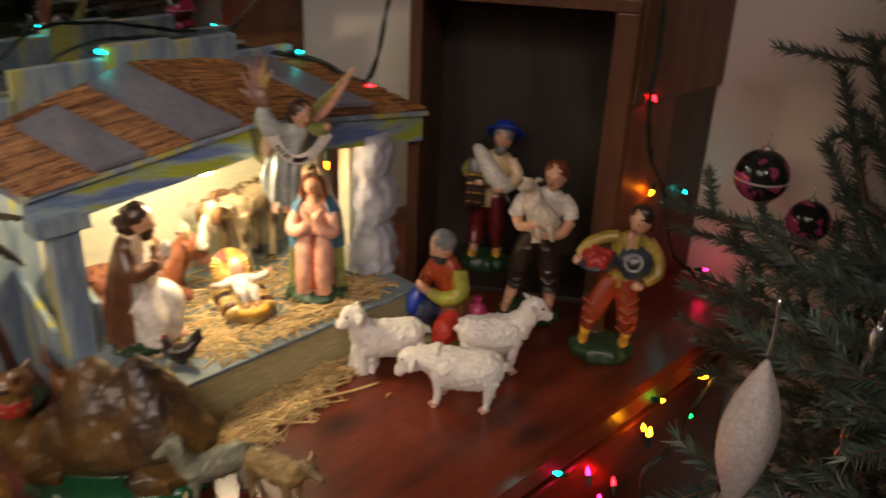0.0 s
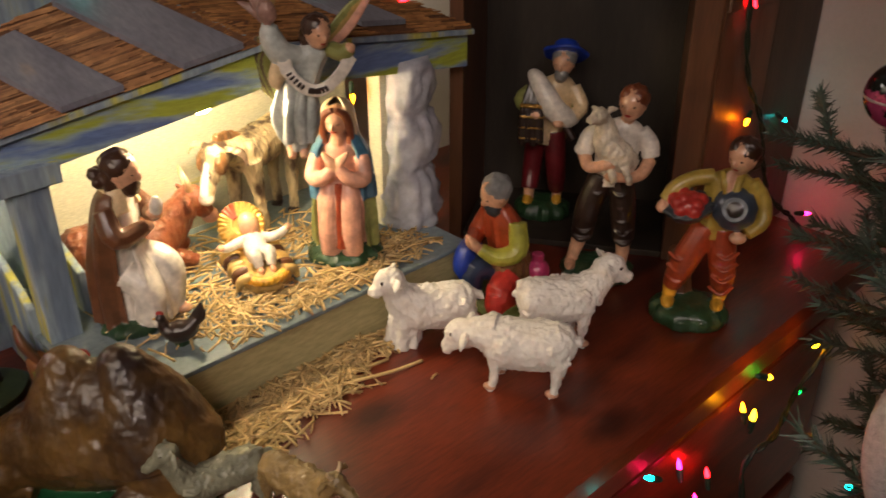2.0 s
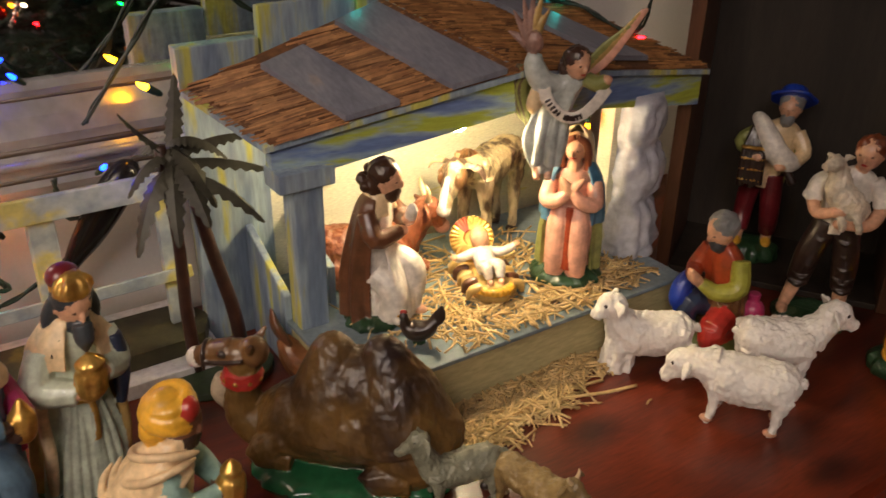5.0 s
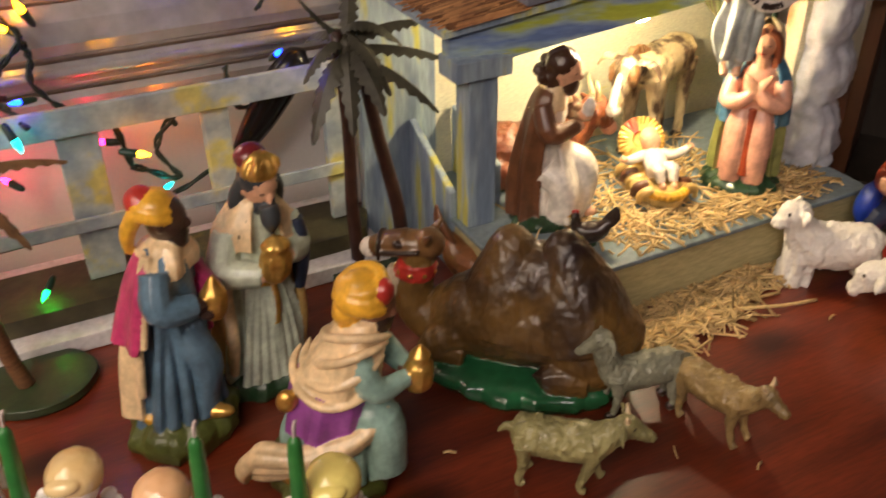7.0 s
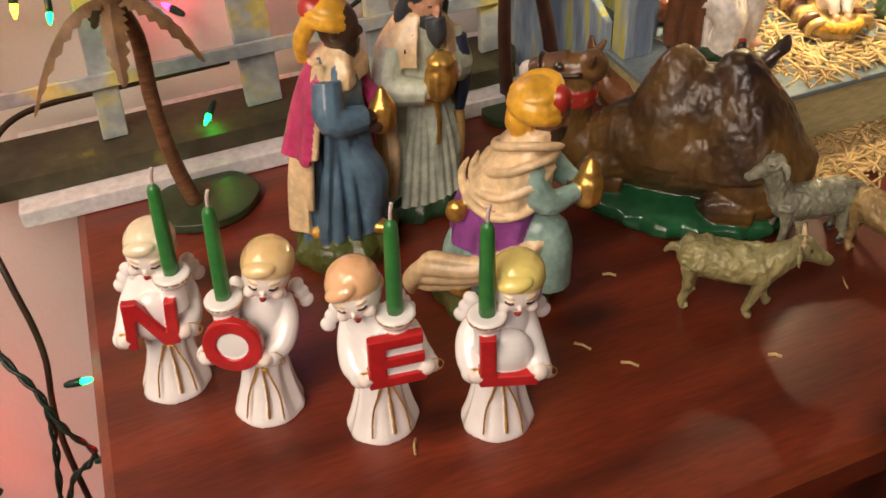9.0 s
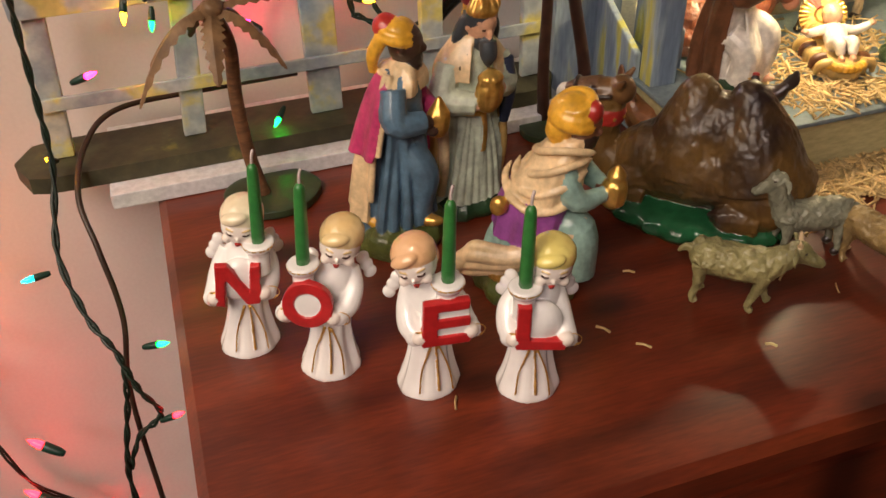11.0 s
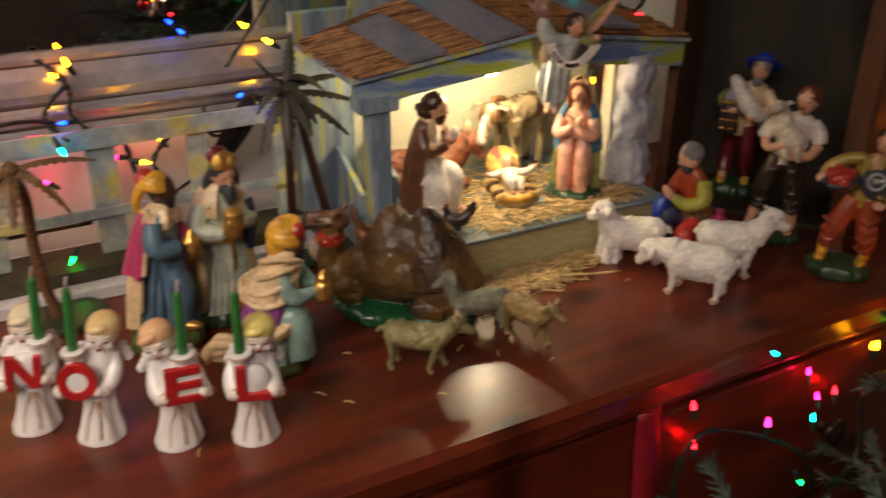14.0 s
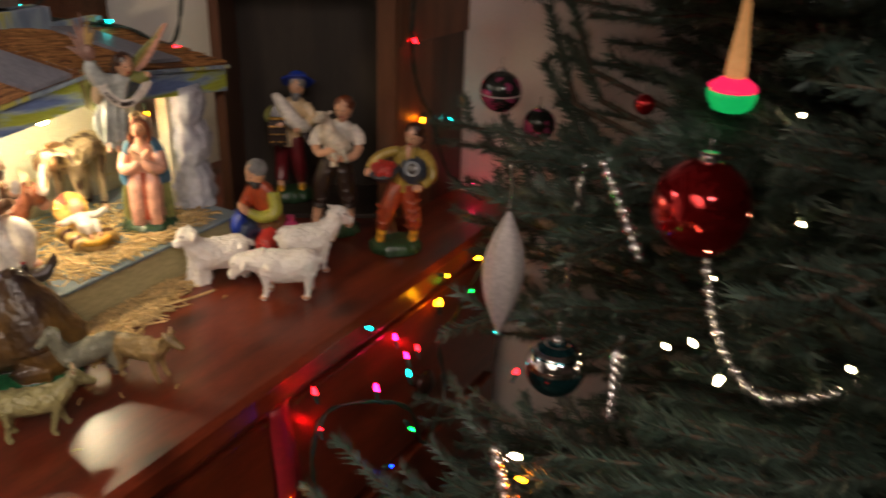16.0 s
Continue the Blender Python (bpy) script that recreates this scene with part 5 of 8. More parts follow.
def infant():
    random.seed(12)
    b = Build()
    # woven crib with a golden fringe
    b.loft([(0, 0, -0.002, 0.016, 0.026, 0.02), (0.005, 0, -0.002, 0.021, 0.032, 0.03), (0.012, 0, -0.001, 0.022, 0.033, 0.03), (0.016, 0, 0, 0.019, 0.029, 0.03), (0.0165, 0, 0, 0.012, 0.020, 0.0)], OCHRE, 36, 9)
    for s in (-1, 1):
        for k in range(5):
            y = -0.026 + 0.011 * k
            b.tube([(s * 0.012, y, 0.017), (s * 0.020, y + 0.002, 0.014), (s * 0.0225, y + 0.003, 0.006)], [0.003, 0.0036, 0.002], BROWN if k % 2 else OCHRE, 8)
    for k in range(9):
        a = math.radians(225 + 11 * k)
        b.ball((0.020 * math.cos(a), -0.002 + 0.031 * math.sin(a), 0.014), (0.0035, 0.0045, 0.0035), YELLOW, seg=10, rings=8, rough=0.3)
    # halo like a dished shell, leaning back
    keep = b.at.copy()
    b.at = Matrix.Translation((-0.004, 0.024, 0.034)) @ Euler((radians(-30), 0, radians(-26))).to_matrix().to_4x4()
    b.ball((0, 0.0015, 0), (0.0185, 0.0028, 0.0185), MAT_GOLD, seg=36, rings=12)
    for i in range(28):
        a = 2 * math.pi * i / 28
        b.tube([(0.006 * math.cos(a), -0.0016, 0.006 * math.sin(a)), (0.0180 * math.cos(a), -0.0006, 0.0180 * math.sin(a))], [0.0008, 0.0016], MAT_GOLD if i not in (9, 10, 11) else ORANGE, 6, 1)
    b.at = keep
    # head, gown, arms and drawn-up legs
    b.ball((0, 0.015, 0.036), (0.0074, 0.0074, 0.0084), SKIN)
    b.ball((0, 0.0185, 0.0385), (0.0078, 0.0070, 0.0078), HAIR_BLOND)
    b.ball((0, 0.0078, 0.0350), (0.0013, 0.0016, 0.0018), SKIN, seg=8, rings=6)
    b.tube([(0, 0.014, 0.028), (0, 0.008, 0.026), (0, -0.002, 0.022), (0, -0.008, 0.020)], [0.0055, 0.0085, 0.0090, 0.0080], WHITE, 16)
    for s in (-1, 1):
        limb(b, [(s * 0.006, 0.010, 0.028), (s * 0.015, 0.006, 0.028), (s * 0.022, 0.003, 0.030 + 0.002 * s), (s * 0.026, 0.002, 0.033 + 0.003 * s)], [0.0042, 0.0040, 0.0034, 0.0024], WHITE, SKIN, 0.0030)
        b.tube([(s * 0.004, -0.006, 0.022), (s * 0.0055, -0.015, 0.0275), (s * 0.0045, -0.021, 0.020)], [0.0058, 0.0050, 0.0034], WHITE, 12)
        b.ball((s * 0.0045, -0.0235, 0.0185), (0.0025, 0.004, 0.0024), SKIN, seg=10, rings=8)
    statue("infant_figurine", b, "white-gowned infant figurine with gold halo lying in a crib", "figurine", (0.455, 0.621, PZ), -16, cell=0.0006, soft=2)


def beast(b, mat, L, H, R, head_pos, head_r, muzzle, legs=True, neck=None, horns=None, ears=0.0, tail=None, face=None, leg_r=0.0, hoof=None, lump=0.10):
    """A four-legged animal that looks along -y."""
    r = R
    b.tube([(0, L * 0.5, H - r * 0.9), (0, L * 0.36, H - r * 0.85), (0, 0, H - r * 1.0), (0, -L * 0.32, H - r * 0.92), (0, -L * 0.46, H - r * 0.8)], [r * 0.35, r * 0.92, r * 1.0, r * 0.98, r * 0.5], mat, 18)
    for i in range(16):
        a = random.uniform(0.2, 2.9)
        b.ball((r * 0.75 * math.cos(a), random.uniform(-0.4, 0.4) * L, H - r + r * 0.75 * math.sin(a)), r * random.uniform(0.28, 0.42), mat, rough=0.3, freq=4, seed=i, seg=10, rings=8)
    hx, hy, hz = head_pos
    b.tube([(0, -L * 0.36, H - r * 0.7), (hx * 0.5, (hy - L * 0.36) / 2 - 0.002, (hz + H - r * 0.5) / 2), (hx, hy, hz)], [r * 0.85, r * 0.62, head_r * 0.9], mat, 14)
    b.ball((hx, hy, hz), (head_r * 0.9, head_r * 1.1, head_r), face or mat, rough=0.08)
    mx, my, mz = muzzle
    b.tube([(hx, hy, hz), ((hx + mx) / 2, (hy + my) / 2, (hz + mz) / 2), (mx, my, mz)], [head_r * 0.85, head_r * 0.68, head_r * 0.46], face or mat, 12)
    b.ball((mx, my, mz), head_r * 0.48, face or mat, seg=10, rings=8)
    for s in (-1, 1):
        b.ball((hx + s * head_r * 0.62, hy - head_r * 0.55, hz + head_r * 0.28), head_r * 0.15, DARK, seg=8, rings=6)
        if ears:
            b.tube([(hx + s * head_r * 0.6, hy + head_r * 0.2, hz + head_r * 0.5), (hx + s * (head_r * 0.9 + ears * 0.6), hy + head_r * 0.3, hz + head_r * 0.45), (hx + s * (head_r * 0.9 + ears), hy + head_r * 0.2, hz + head_r * 0.2 - ears * 0.4)], [head_r * 0.22, head_r * 0.34, head_r * 0.08], mat, 10, flat=0.45)
        if horns:
            b.tube([(hx + s * head_r * 0.4, hy, hz + head_r * 0.8), (hx + s * head_r * 0.9, hy + horns * 0.1, hz + head_r * 0.8 + horns * 0.6), (hx + s * head_r * 0.7, hy + horns * 0.2, hz + head_r * 0.8 + horns)], [head_r * 0.24, head_r * 0.18, head_r * 0.05], CREAM, 8)
    if legs:
        lr = leg_r or r * 0.26
        for s in (-1, 1):
            for y, k in ((-L * 0.34, 1), (L * 0.36, -1)):
                sw = random.uniform(-0.10, 0.14) * L
                b.tube([(s * r * 0.55, y, H - r * 1.1), (s * r * 0.6, y + 0.02 * L * k + sw * 0.3, (H - r) * 0.52), (s * r * 0.6, y + sw, 0.004), (s * r * 0.6, y + sw - 0.003, 0.0005)], [lr * 1.9, lr * 1.1, lr * 0.85, lr * 1.0], mat, 10)
                if hoof:
                    b.ball((s * r * 0.6, y + sw - 0.0015, 0.0028), (lr * 1.1, lr * 1.4, 0.0028), hoof, seg=10, rings=6)
    if tail:
        b.tube([(0, L * 0.48, H - r * 0.5), (0, L * 0.48 + tail * 0.6, H - r * 0.6), (0, L * 0.48 + tail, H - r * 0.6 - tail * 0.5)], [r * 0.25, r * 0.2, r * 0.1], mat, 8)


def donkey():
    random.seed(21)
    b = Build()
    beast(b, DONKEY, 0.082, 0.088, 0.0165, (0, -0.060, 0.084), 0.0108, (0, -0.076, 0.058), ears=0.018, tail=0.012, leg_r=0.0048, hoof=DARK, face=DONKEY)
    b.ball((0, -0.077, 0.055), (0.0062, 0.0055, 0.0055), WHITE)
    b.tube([(0, -0.0690, 0.084), (0, -0.0755, 0.070), (0, -0.0790, 0.058)], [0.0020, 0.0030, 0.0040], WHITE, 10)
    for s in (-1, 1):
        b.ball((s * 0.0085, -0.064, 0.080), (0.004, 0.007, 0.009), FUR_BROWN)
    b.tube([(0, -0.058, 0.097), (0, -0.044, 0.094), (0, -0.028, 0.088)], [0.003, 0.004, 0.003], FUR_BROWN)
    statue("donkey_figurine", b, "dun grey donkey figurine standing in the straw", "figurine", (0.512, 0.694, PZ), -66, fur=([DONKEY, FUR_BROWN], 0.0011, 260, 0.4))


def ox():
    random.seed(22)
    b = Build().mound(0.030, 0.045, 0.006, GRASS_DARK, 6.0)
    beast(b, OX, 0.088, 0.045, 0.021, (0.0, -0.054, 0.052), 0.0115, (0.002, -0.068, 0.036), legs=False, ears=0.009, horns=0.018, face=OX)
    b.ball((0.002, -0.068, 0.035), (0.0075, 0.007, 0.0065), PINK)
    for s in (-1, 1):
        b.tube([(s * 0.012, -0.030, 0.016), (s * 0.016, -0.048, 0.008), (s * 0.012, -0.036, 0.006)], [0.008, 0.006, 0.005], OX)
        b.tube([(s * 0.016, 0.030, 0.018), (s * 0.022, 0.012, 0.010), (s * 0.020, 0.028, 0.006)], [0.012, 0.008, 0.005], OX)
    statue("ox_figurine", b, "red-brown ox figurine lying behind the kneeling man", "figurine", (0.383, 0.692, PZ), 74, fur=([OX], 0.0010, 260, 0.4))


joseph()
mary()
infant()
donkey()
ox()


def gloria_angel():
    b = Build()
    GREY_ROBE = paint("painted_pale_blue_robe", (0.46, 0.49, 0.46), 0.42, 0.5, 0.35)
    FEATHER = paint("painted_feather", (0.13, 0.085, 0.05), 0.42, 0.6, 0.45)
    ROSE = paint("painted_rose_feather", (0.34, 0.19, 0.15), 0.42, 0.6, 0.35)
    # robe that clings to the legs, split by deep folds
    b.loft([(-0.006, -0.003, 0, 0.006, 0.006, 0.10), (0.006, -0.002, 0, 0.0115, 0.009, 0.16), (0.022, -0.002, 0, 0.0145, 0.011, 0.14), (0.036, 0, 0, 0.0130, 0.010, 0.10), (0.050, 0.004, 0, 0.0135, 0.0100, 0.06), (0.062, 0.010, 0, 0.0130, 0.0090, 0.02), (0.068, 0.013, 0, 0.005, 0.005, 0)], GREY_ROBE, 40, 7)
    for x0, x1, y in ((-0.006, -0.009, -0.010), (0.001, 0.001, -0.012), (0.008, 0.006, -0.010)):
        b.tube([(x0 + 0.003, y + 0.003, 0.040), (x0, y, 0.022), (x1, y + 0.001, 0.002)], [0.0020, 0.0042, 0.0034], GREY_ROBE, 10)
    b.tube([(0.004, -0.010, 0.038), (0.0045, -0.011, 0.022), (0.003, -0.011, 0.006)], 0.0013, FEATHER, 8)
    for x in (-0.006, 0.002):
        b.tube([(x, -0.001, 0.002), (x - 0.001, -0.003, -0.006), (x - 0.001, -0.007, -0.010)], [0.0042, 0.0034, 0.0026], SKIN)
    head(b, (0.016, -0.006, 0.076), 0.0098, SKIN, HAIR_BROWN, None, 8, False, 28)
    b.ball((0.010, 0.002, 0.070), (0.0065, 0.0065, 0.010), HAIR_BROWN, rough=0.3, freq=5)
    # wide left sleeve, lifted, and the rose-tinted wing tip that rises behind the hand
    b.tube([(0.002, -0.003, 0.060), (-0.008, -0.006, 0.063), (-0.014, -0.006, 0.074), (-0.014, -0.006, 0.082)], [0.0070, 0.0085, 0.0075, 0.0050], GREY_ROBE, 16)
    b.tube([(-0.010, -0.008, 0.056), (-0.013, -0.009, 0.046), (-0.012, -0.008, 0.040)], [0.0060, 0.0055, 0.0015], CREAM, 12)
    b.ball((-0.015, -0.007, 0.090), (0.0062, 0.0050, 0.0078), ROSE, rough=0.2)
    for tx, tz in ((-0.033, 0.096), (-0.030, 0.110), (-0.024, 0.120), (-0.017, 0.127), (-0.010, 0.124), (-0.005, 0.112)):
        b.tube([(-0.015, -0.003, 0.082), ((tx - 0.015) / 2 - 0.001, -0.002, 0.040 + tz / 2 + 0.004), (tx, 0.0, tz)], [0.0034, 0.0034, 0.0009], ROSE if tx < -0.012 else OCHRE, 9, flat=0.5)
    # brown wing below it
    for k in range(6):
        u = k / 5
        b.tube([(-0.012 - 0.010 * u, 0.010, 0.066 + 0.004 * u), (-0.019 - 0.009 * u, 0.012, 0.052), (-0.012 - 0.010 * u, 0.010, 0.022 + 0.010 * u)], [0.0045, 0.0052, 0.0014], FEATHER if k % 2 else OLIVE, 9, flat=0.55)
    # the far wing, spread to the other side
    for k in range(5):
        u = k / 4
        b.tube([(0.020, 0.006, 0.062 + 0.004 * u), (0.038 - 0.002 * u, 0.006, 0.078 + 0.008 * u), (0.061 - 0.010 * u, 0.004, 0.112 - 0.012 * u * u)], [0.0040, 0.0044, 0.0016], PINK if k < 2 else (OCHRE if k < 3 else OLIVE), 9, flat=0.55)
    limb(b, [(0.023, -0.002, 0.064), (0.031, -0.007, 0.062), (0.036, -0.010, 0.066)], [0.0055, 0.0060, 0.0050], OLIVE, SKIN, 0.0040)
    # the banner across the breast, with worn lettering
    line = spline([(-0.009, -0.012, 0.068), (-0.004, -0.015, 0.052), (0.006, -0.017, 0.042), (0.017, -0.017, 0.041), (0.028, -0.015, 0.049), (0.037, -0.012, 0.061)], 5)
    rings = []
    for i, p in enumerate(line):
        d = Vector(line[min(i + 1, len(line) - 1)] - line[max(i - 1, 0)]).normalized()
        n = Vector((0, -1, 0)).cross(d).normalized()
        p = Vector(p)
        rings.append([tuple(p + n * 0.0042), tuple(p - n * 0.0042), tuple(p - n * 0.0042 + Vector((0, 0.002, 0))), tuple(p + n * 0.0042 + Vector((0, 0.002, 0)))])
        if 4 < i < 17 and i != 10:
            b.at = Matrix.Translation(p + Vector((0, -0.0002, 0))) @ Matrix.Rotation(-math.atan2(d.z, d.x), 4, "Y")
            b.box((-0.0006, -0.0006, -0.0018), (0.0006, 0.0006, 0.0018), DARK, 0)
            b.at = Matrix()
    b._grid(rings, WHITE)
    statue("hanging_angel_figurine", b, "pale-robed winged angel figurine with raised arms on the eave", "figurine", (0.480, 0.586, 0.160), -35, cell=0.0007, soft=2)


gloria_angel()


# --- camel, sheep, goats and birds on the dresser ---
def camel():
    b = Build()
    b.loft([(0, 0.004, 0.0, 0.040, 0.066, 0.02), (0.006, 0.004, 0.0, 0.042, 0.068, 0.03), (0.012, 0.003, 0.0, 0.038, 0.062, 0.03), (0.015, 0, 0, 0.02, 0.045, 0)], CAMEL_BASE, 48, 17, 1.0, 4, 0.06)
    # long body that swells into two humps
    b.tube([(0, 0.066, 0.026), (0, 0.052, 0.036), (0, 0.015, 0.042), (0, -0.020, 0.040), (0, -0.044, 0.034), (0, -0.056, 0.030)], [0.012, 0.026, 0.031, 0.030, 0.024, 0.014], CAMEL, 24)
    b.tube([(0, 0.034, 0.040), (0, 0.028, 0.066), (0, 0.024, 0.086), (0, 0.022, 0.099), (0, 0.022, 0.106)], [0.036, 0.029, 0.0185, 0.0115, 0.004], CAMEL, 24)
    b.tube([(0, -0.010, 0.040), (0, -0.010, 0.066), (0, -0.010, 0.086), (0, -0.010, 0.098), (0, -0.010, 0.104)], [0.033, 0.027, 0.0175, 0.0115, 0.004], CAMEL, 24)
    b.ball((0, 0.007, 0.062), (0.025, 0.030, 0.033), CAMEL)
    for s in (-1, 1):
        b.ball((s * 0.019, 0.042, 0.032), (0.015, 0.024, 0.023), CAMEL)
        b.tube([(s * 0.024, 0.044, 0.020), (s * 0.029, 0.020, 0.019), (s * 0.027, 0.044, 0.016)], [0.011, 0.009, 0.007], CAMEL)
        b.tube([(s * 0.016, -0.036, 0.034), (s * 0.021, -0.056, 0.022), (s * 0.020, -0.034, 0.018)], [0.012, 0.009, 0.007], CAMEL)
    # neck in a low curve, head held level
    b.tube([(0, -0.042, 0.036), (0, -0.056, 0.028), (0.0, -0.070, 0.036), (0.0, -0.0725, 0.052), (0.0, -0.0690, 0.068), (0.0, -0.0700, 0.078)], [0.023, 0.0185, 0.0150, 0.0120, 0.0105, 0.010], CAMEL, 18)
    b.ball((0, -0.0720, 0.081), (0.0105, 0.013, 0.0100), CAMEL_HEAD)
    b.ball((0, -0.0620, 0.084), (0.0095, 0.010, 0.0105), CAMEL_HEAD)
    b.tube([(0, -0.0760, 0.082), (0, -0.0900, 0.079), (0, -0.1000, 0.075)], [0.0098, 0.0085, 0.0066], CAMEL_HEAD, 14)
    b.ball((0, -0.1015, 0.0745), (0.0072, 0.0070, 0.0072), WHITE)
    for s in (-1, 1):
        b.ball((s * 0.0086, -0.0800, 0.0845), (0.0022, 0.0032, 0.0024), DARK, seg=8, rings=6)
        b.tube([(s * 0.008, -0.0620, 0.089), (s * 0.012, -0.0575, 0.096)], [0.0034, 0.0015], CAMEL_HEAD, 8, 1)
        b.tube([(s * 0.0085, -0.0930, 0.077), (s * 0.0105, -0.0800, 0.079), (s * 0.0108, -0.0660, 0.082)], 0.0014, DARK, 8)
    b.tube([(-0.0088, -0.0930, 0.071), (-0.0080, -0.0935, 0.083), (0, -0.0940, 0.0875), (0.0080, -0.0935, 0.083), (0.0088, -0.0930, 0.071)], 0.0014, DARK, 8)
    # pale mane under the jaw and the red collar
    b.tube([(0, -0.0830, 0.062), (0, -0.0850, 0.050), (0, -0.0800, 0.038)], [0.0070, 0.0090, 0.0050], CAMEL_FACE, 14)
    b.loft([(0.0600, 0, -0.0715, 0.0118, 0.0130, 0.0), (0.0620, 0, -0.0715, 0.0124, 0.0136, 0.0), (0.0690, 0, -0.0705, 0.0120, 0.0128, 0.0), (0.0708, 0, -0.0705, 0.0110, 0.0118, 0.0)], RED, 28)
    for k in range(9):
        a = math.pi * 2 * k / 9
        b.ball((0.0126 * math.cos(a), -0.0712 + 0.0136 * math.sin(a), 0.0650), 0.0014, MAT_GOLD, seg=8, rings=6)
    statue("camel_figurine", b, "glazed brown two-humped camel figurine resting on a green base", "figurine", (0.288, 0.537, 0), -134, cell=0.0009, soft=3, fur=([CAMEL], 0.0008, 190, 0.6))


CAMEL_BASE = material("camel_base_green", (0.020, 0.13, 0.050), (0.010, 0.055, 0.022), 40, 0.22, bump=0.5, bump_scale=120, coat=0.5)
CAMEL_HEAD = material("camel_head_brown", (0.19, 0.095, 0.032), (0.07, 0.03, 0.012), 60, 0.36, bump=0.3, coat=0.3)


def sheep(pos, rz, kind, seed):
    random.seed(seed)
    b = Build()
    if kind == "lying":
        beast(b, MAT_SHEEP, 0.060, 0.047, 0.0170, (0.002, -0.034, 0.056), 0.0108, (0.004, -0.045, 0.050), legs=False, ears=0.007, tail=0.008)
        b.loft([(0, 0, -0.026, 0.013, 0.015, 0.05), (0.008, 0, -0.025, 0.0125, 0.014, 0.08), (0.024, 0, -0.024, 0.0125, 0.012, 0.06), (0.042, 0, -0.028, 0.0105, 0.0105, 0)], MAT_SHEEP, 20, 6, 1.0, 4, 0.15)
        for s in (-1, 1):
            b.tube([(s * 0.009, 0.022, 0.026), (s * 0.010, 0.030, 0.014), (s * 0.010, 0.020, 0.0015)], [0.007, 0.0045, 0.0035], MAT_SHEEP)
    elif kind == "grazing":
        beast(b, MAT_SHEEP, 0.066, 0.052, 0.0180, (0.0, -0.047, 0.037), 0.0112, (0.0, -0.057, 0.025), ears=0.009, tail=0.004, leg_r=0.0037, hoof=SKIN)
    else:
        beast(b, MAT_SHEEP, 0.060, 0.054, 0.0175, (0.0, -0.038, 0.062), 0.0112, (-0.003, -0.050, 0.056), ears=0.010, tail=0.004, leg_r=0.0037, hoof=SKIN)
    statue("sheep_figurine", b, {"lying": "white sheep figurine kneeling on its forelegs by the straw", "grazing": "white sheep figurine grazing with lowered head", "standing": "white sheep figurine standing with raised head"}[kind],
          "figurine", pos, rz, "white sheep", cell=0.0007, soft=2, fur=([MAT_SHEEP], 0.0013, 230, 0.7))


camel()
sheep((0.540, 0.516, 0), -124, "lying", 41)
sheep((0.548, 0.430, 0), -146, "grazing", 42)
sheep((0.604, 0.452, 0), 52, "standing", 46)


def goat(pos, rz, mat, label, size, seed, down):
    random.seed(seed)
    b = Build()
    L = 0.054 * size
    hp = (0.0, -L * 0.62, 0.046 * size) if down else (0.0, -L * 0.55, 0.060 * size)
    mz = (0.0, -L * 0.86, 0.040 * size) if down else (-0.004, -L * 0.76, 0.050 * size)
    beast(b, mat, L, 0.042 * size, 0.0115 * size, hp, 0.0068 * size, mz, ears=0.009 * size, tail=0.008 * size, leg_r=0.0028 * size, hoof=DARK if not down else None, horns=None if not down else 0.006)
    for i in range(26):
        a, y = random.uniform(0.0, 3.14), random.uniform(-0.45, 0.45) * L
        b.ball((0.0105 * size * math.cos(a), y, 0.042 * size - 0.0115 * size + 0.0105 * size * math.sin(a)), (0.0016, 0.005, 0.0016), mat, (random.uniform(-30, 30), 0, random.uniform(-30, 30)), rough=0.2, seg=8, rings=6)
    statue("goat_figurine", b, label, "figurine", pos, rz, "goats", cell=0.0007, soft=2, fur=([mat], 0.0007, 420, 0.5))


goat((0.254, 0.445, 0), 52, GOAT, "shaggy olive-brown goat figurine walking on the dresser", 1.0, 51, True)
goat((0.330, 0.472, 0), -104, GOAT_GREY, "grey-green goat figurine with raised head beside the camel", 0.95, 52, False)
goat((0.358, 0.440, 0), 14, KID, "yellow-brown kid goat figurine with lowered head", 0.92, 53, True)


def bird(pos, rz, body, name, label, size):
    b = Build()
    s = size
    b.tube([(0, 0.016 * s, 0.026 * s), (0, 0.008 * s, 0.016 * s), (0, -0.004 * s, 0.013 * s), (0, -0.012 * s, 0.018 * s), (0, -0.014 * s, 0.026 * s)], [0.004 * s, 0.009 * s, 0.0105 * s, 0.007 * s, 0.004 * s], body, 14)
    b.tube([(0, 0.012 * s, 0.022 * s), (0, 0.020 * s, 0.032 * s), (0, 0.022 * s, 0.042 * s)], [0.006 * s, 0.007 * s, 0.002 * s], DARK if name == "hen_figurine" else BROWN, 10, flat=0.4)
    b.ball((0, -0.015 * s, 0.028 * s), 0.0045 * s, body if name == "hen_figurine" else RED, seg=12, rings=8)
    b.ball((0, -0.015 * s, 0.033 * s), (0.0012 * s, 0.004 * s, 0.003 * s), RED, seg=8, rings=6)
    b.tube([(0, -0.019 * s, 0.028 * s), (0, -0.023 * s, 0.027 * s)], [0.0015 * s, 0.0004 * s], YELLOW, 6, 1)
    b.loft([(0, 0, 0, 0.006 * s, 0.007 * s, 0.03), (0.004 * s, 0, 0, 0.005 * s, 0.006 * s, 0.03), (0.007 * s, 0, 0, 0.002 * s, 0.003 * s, 0)], GRASS_DARK, 14)
    statue(name, b, label, "figurine", pos, rz, cell=0.0006, soft=2)


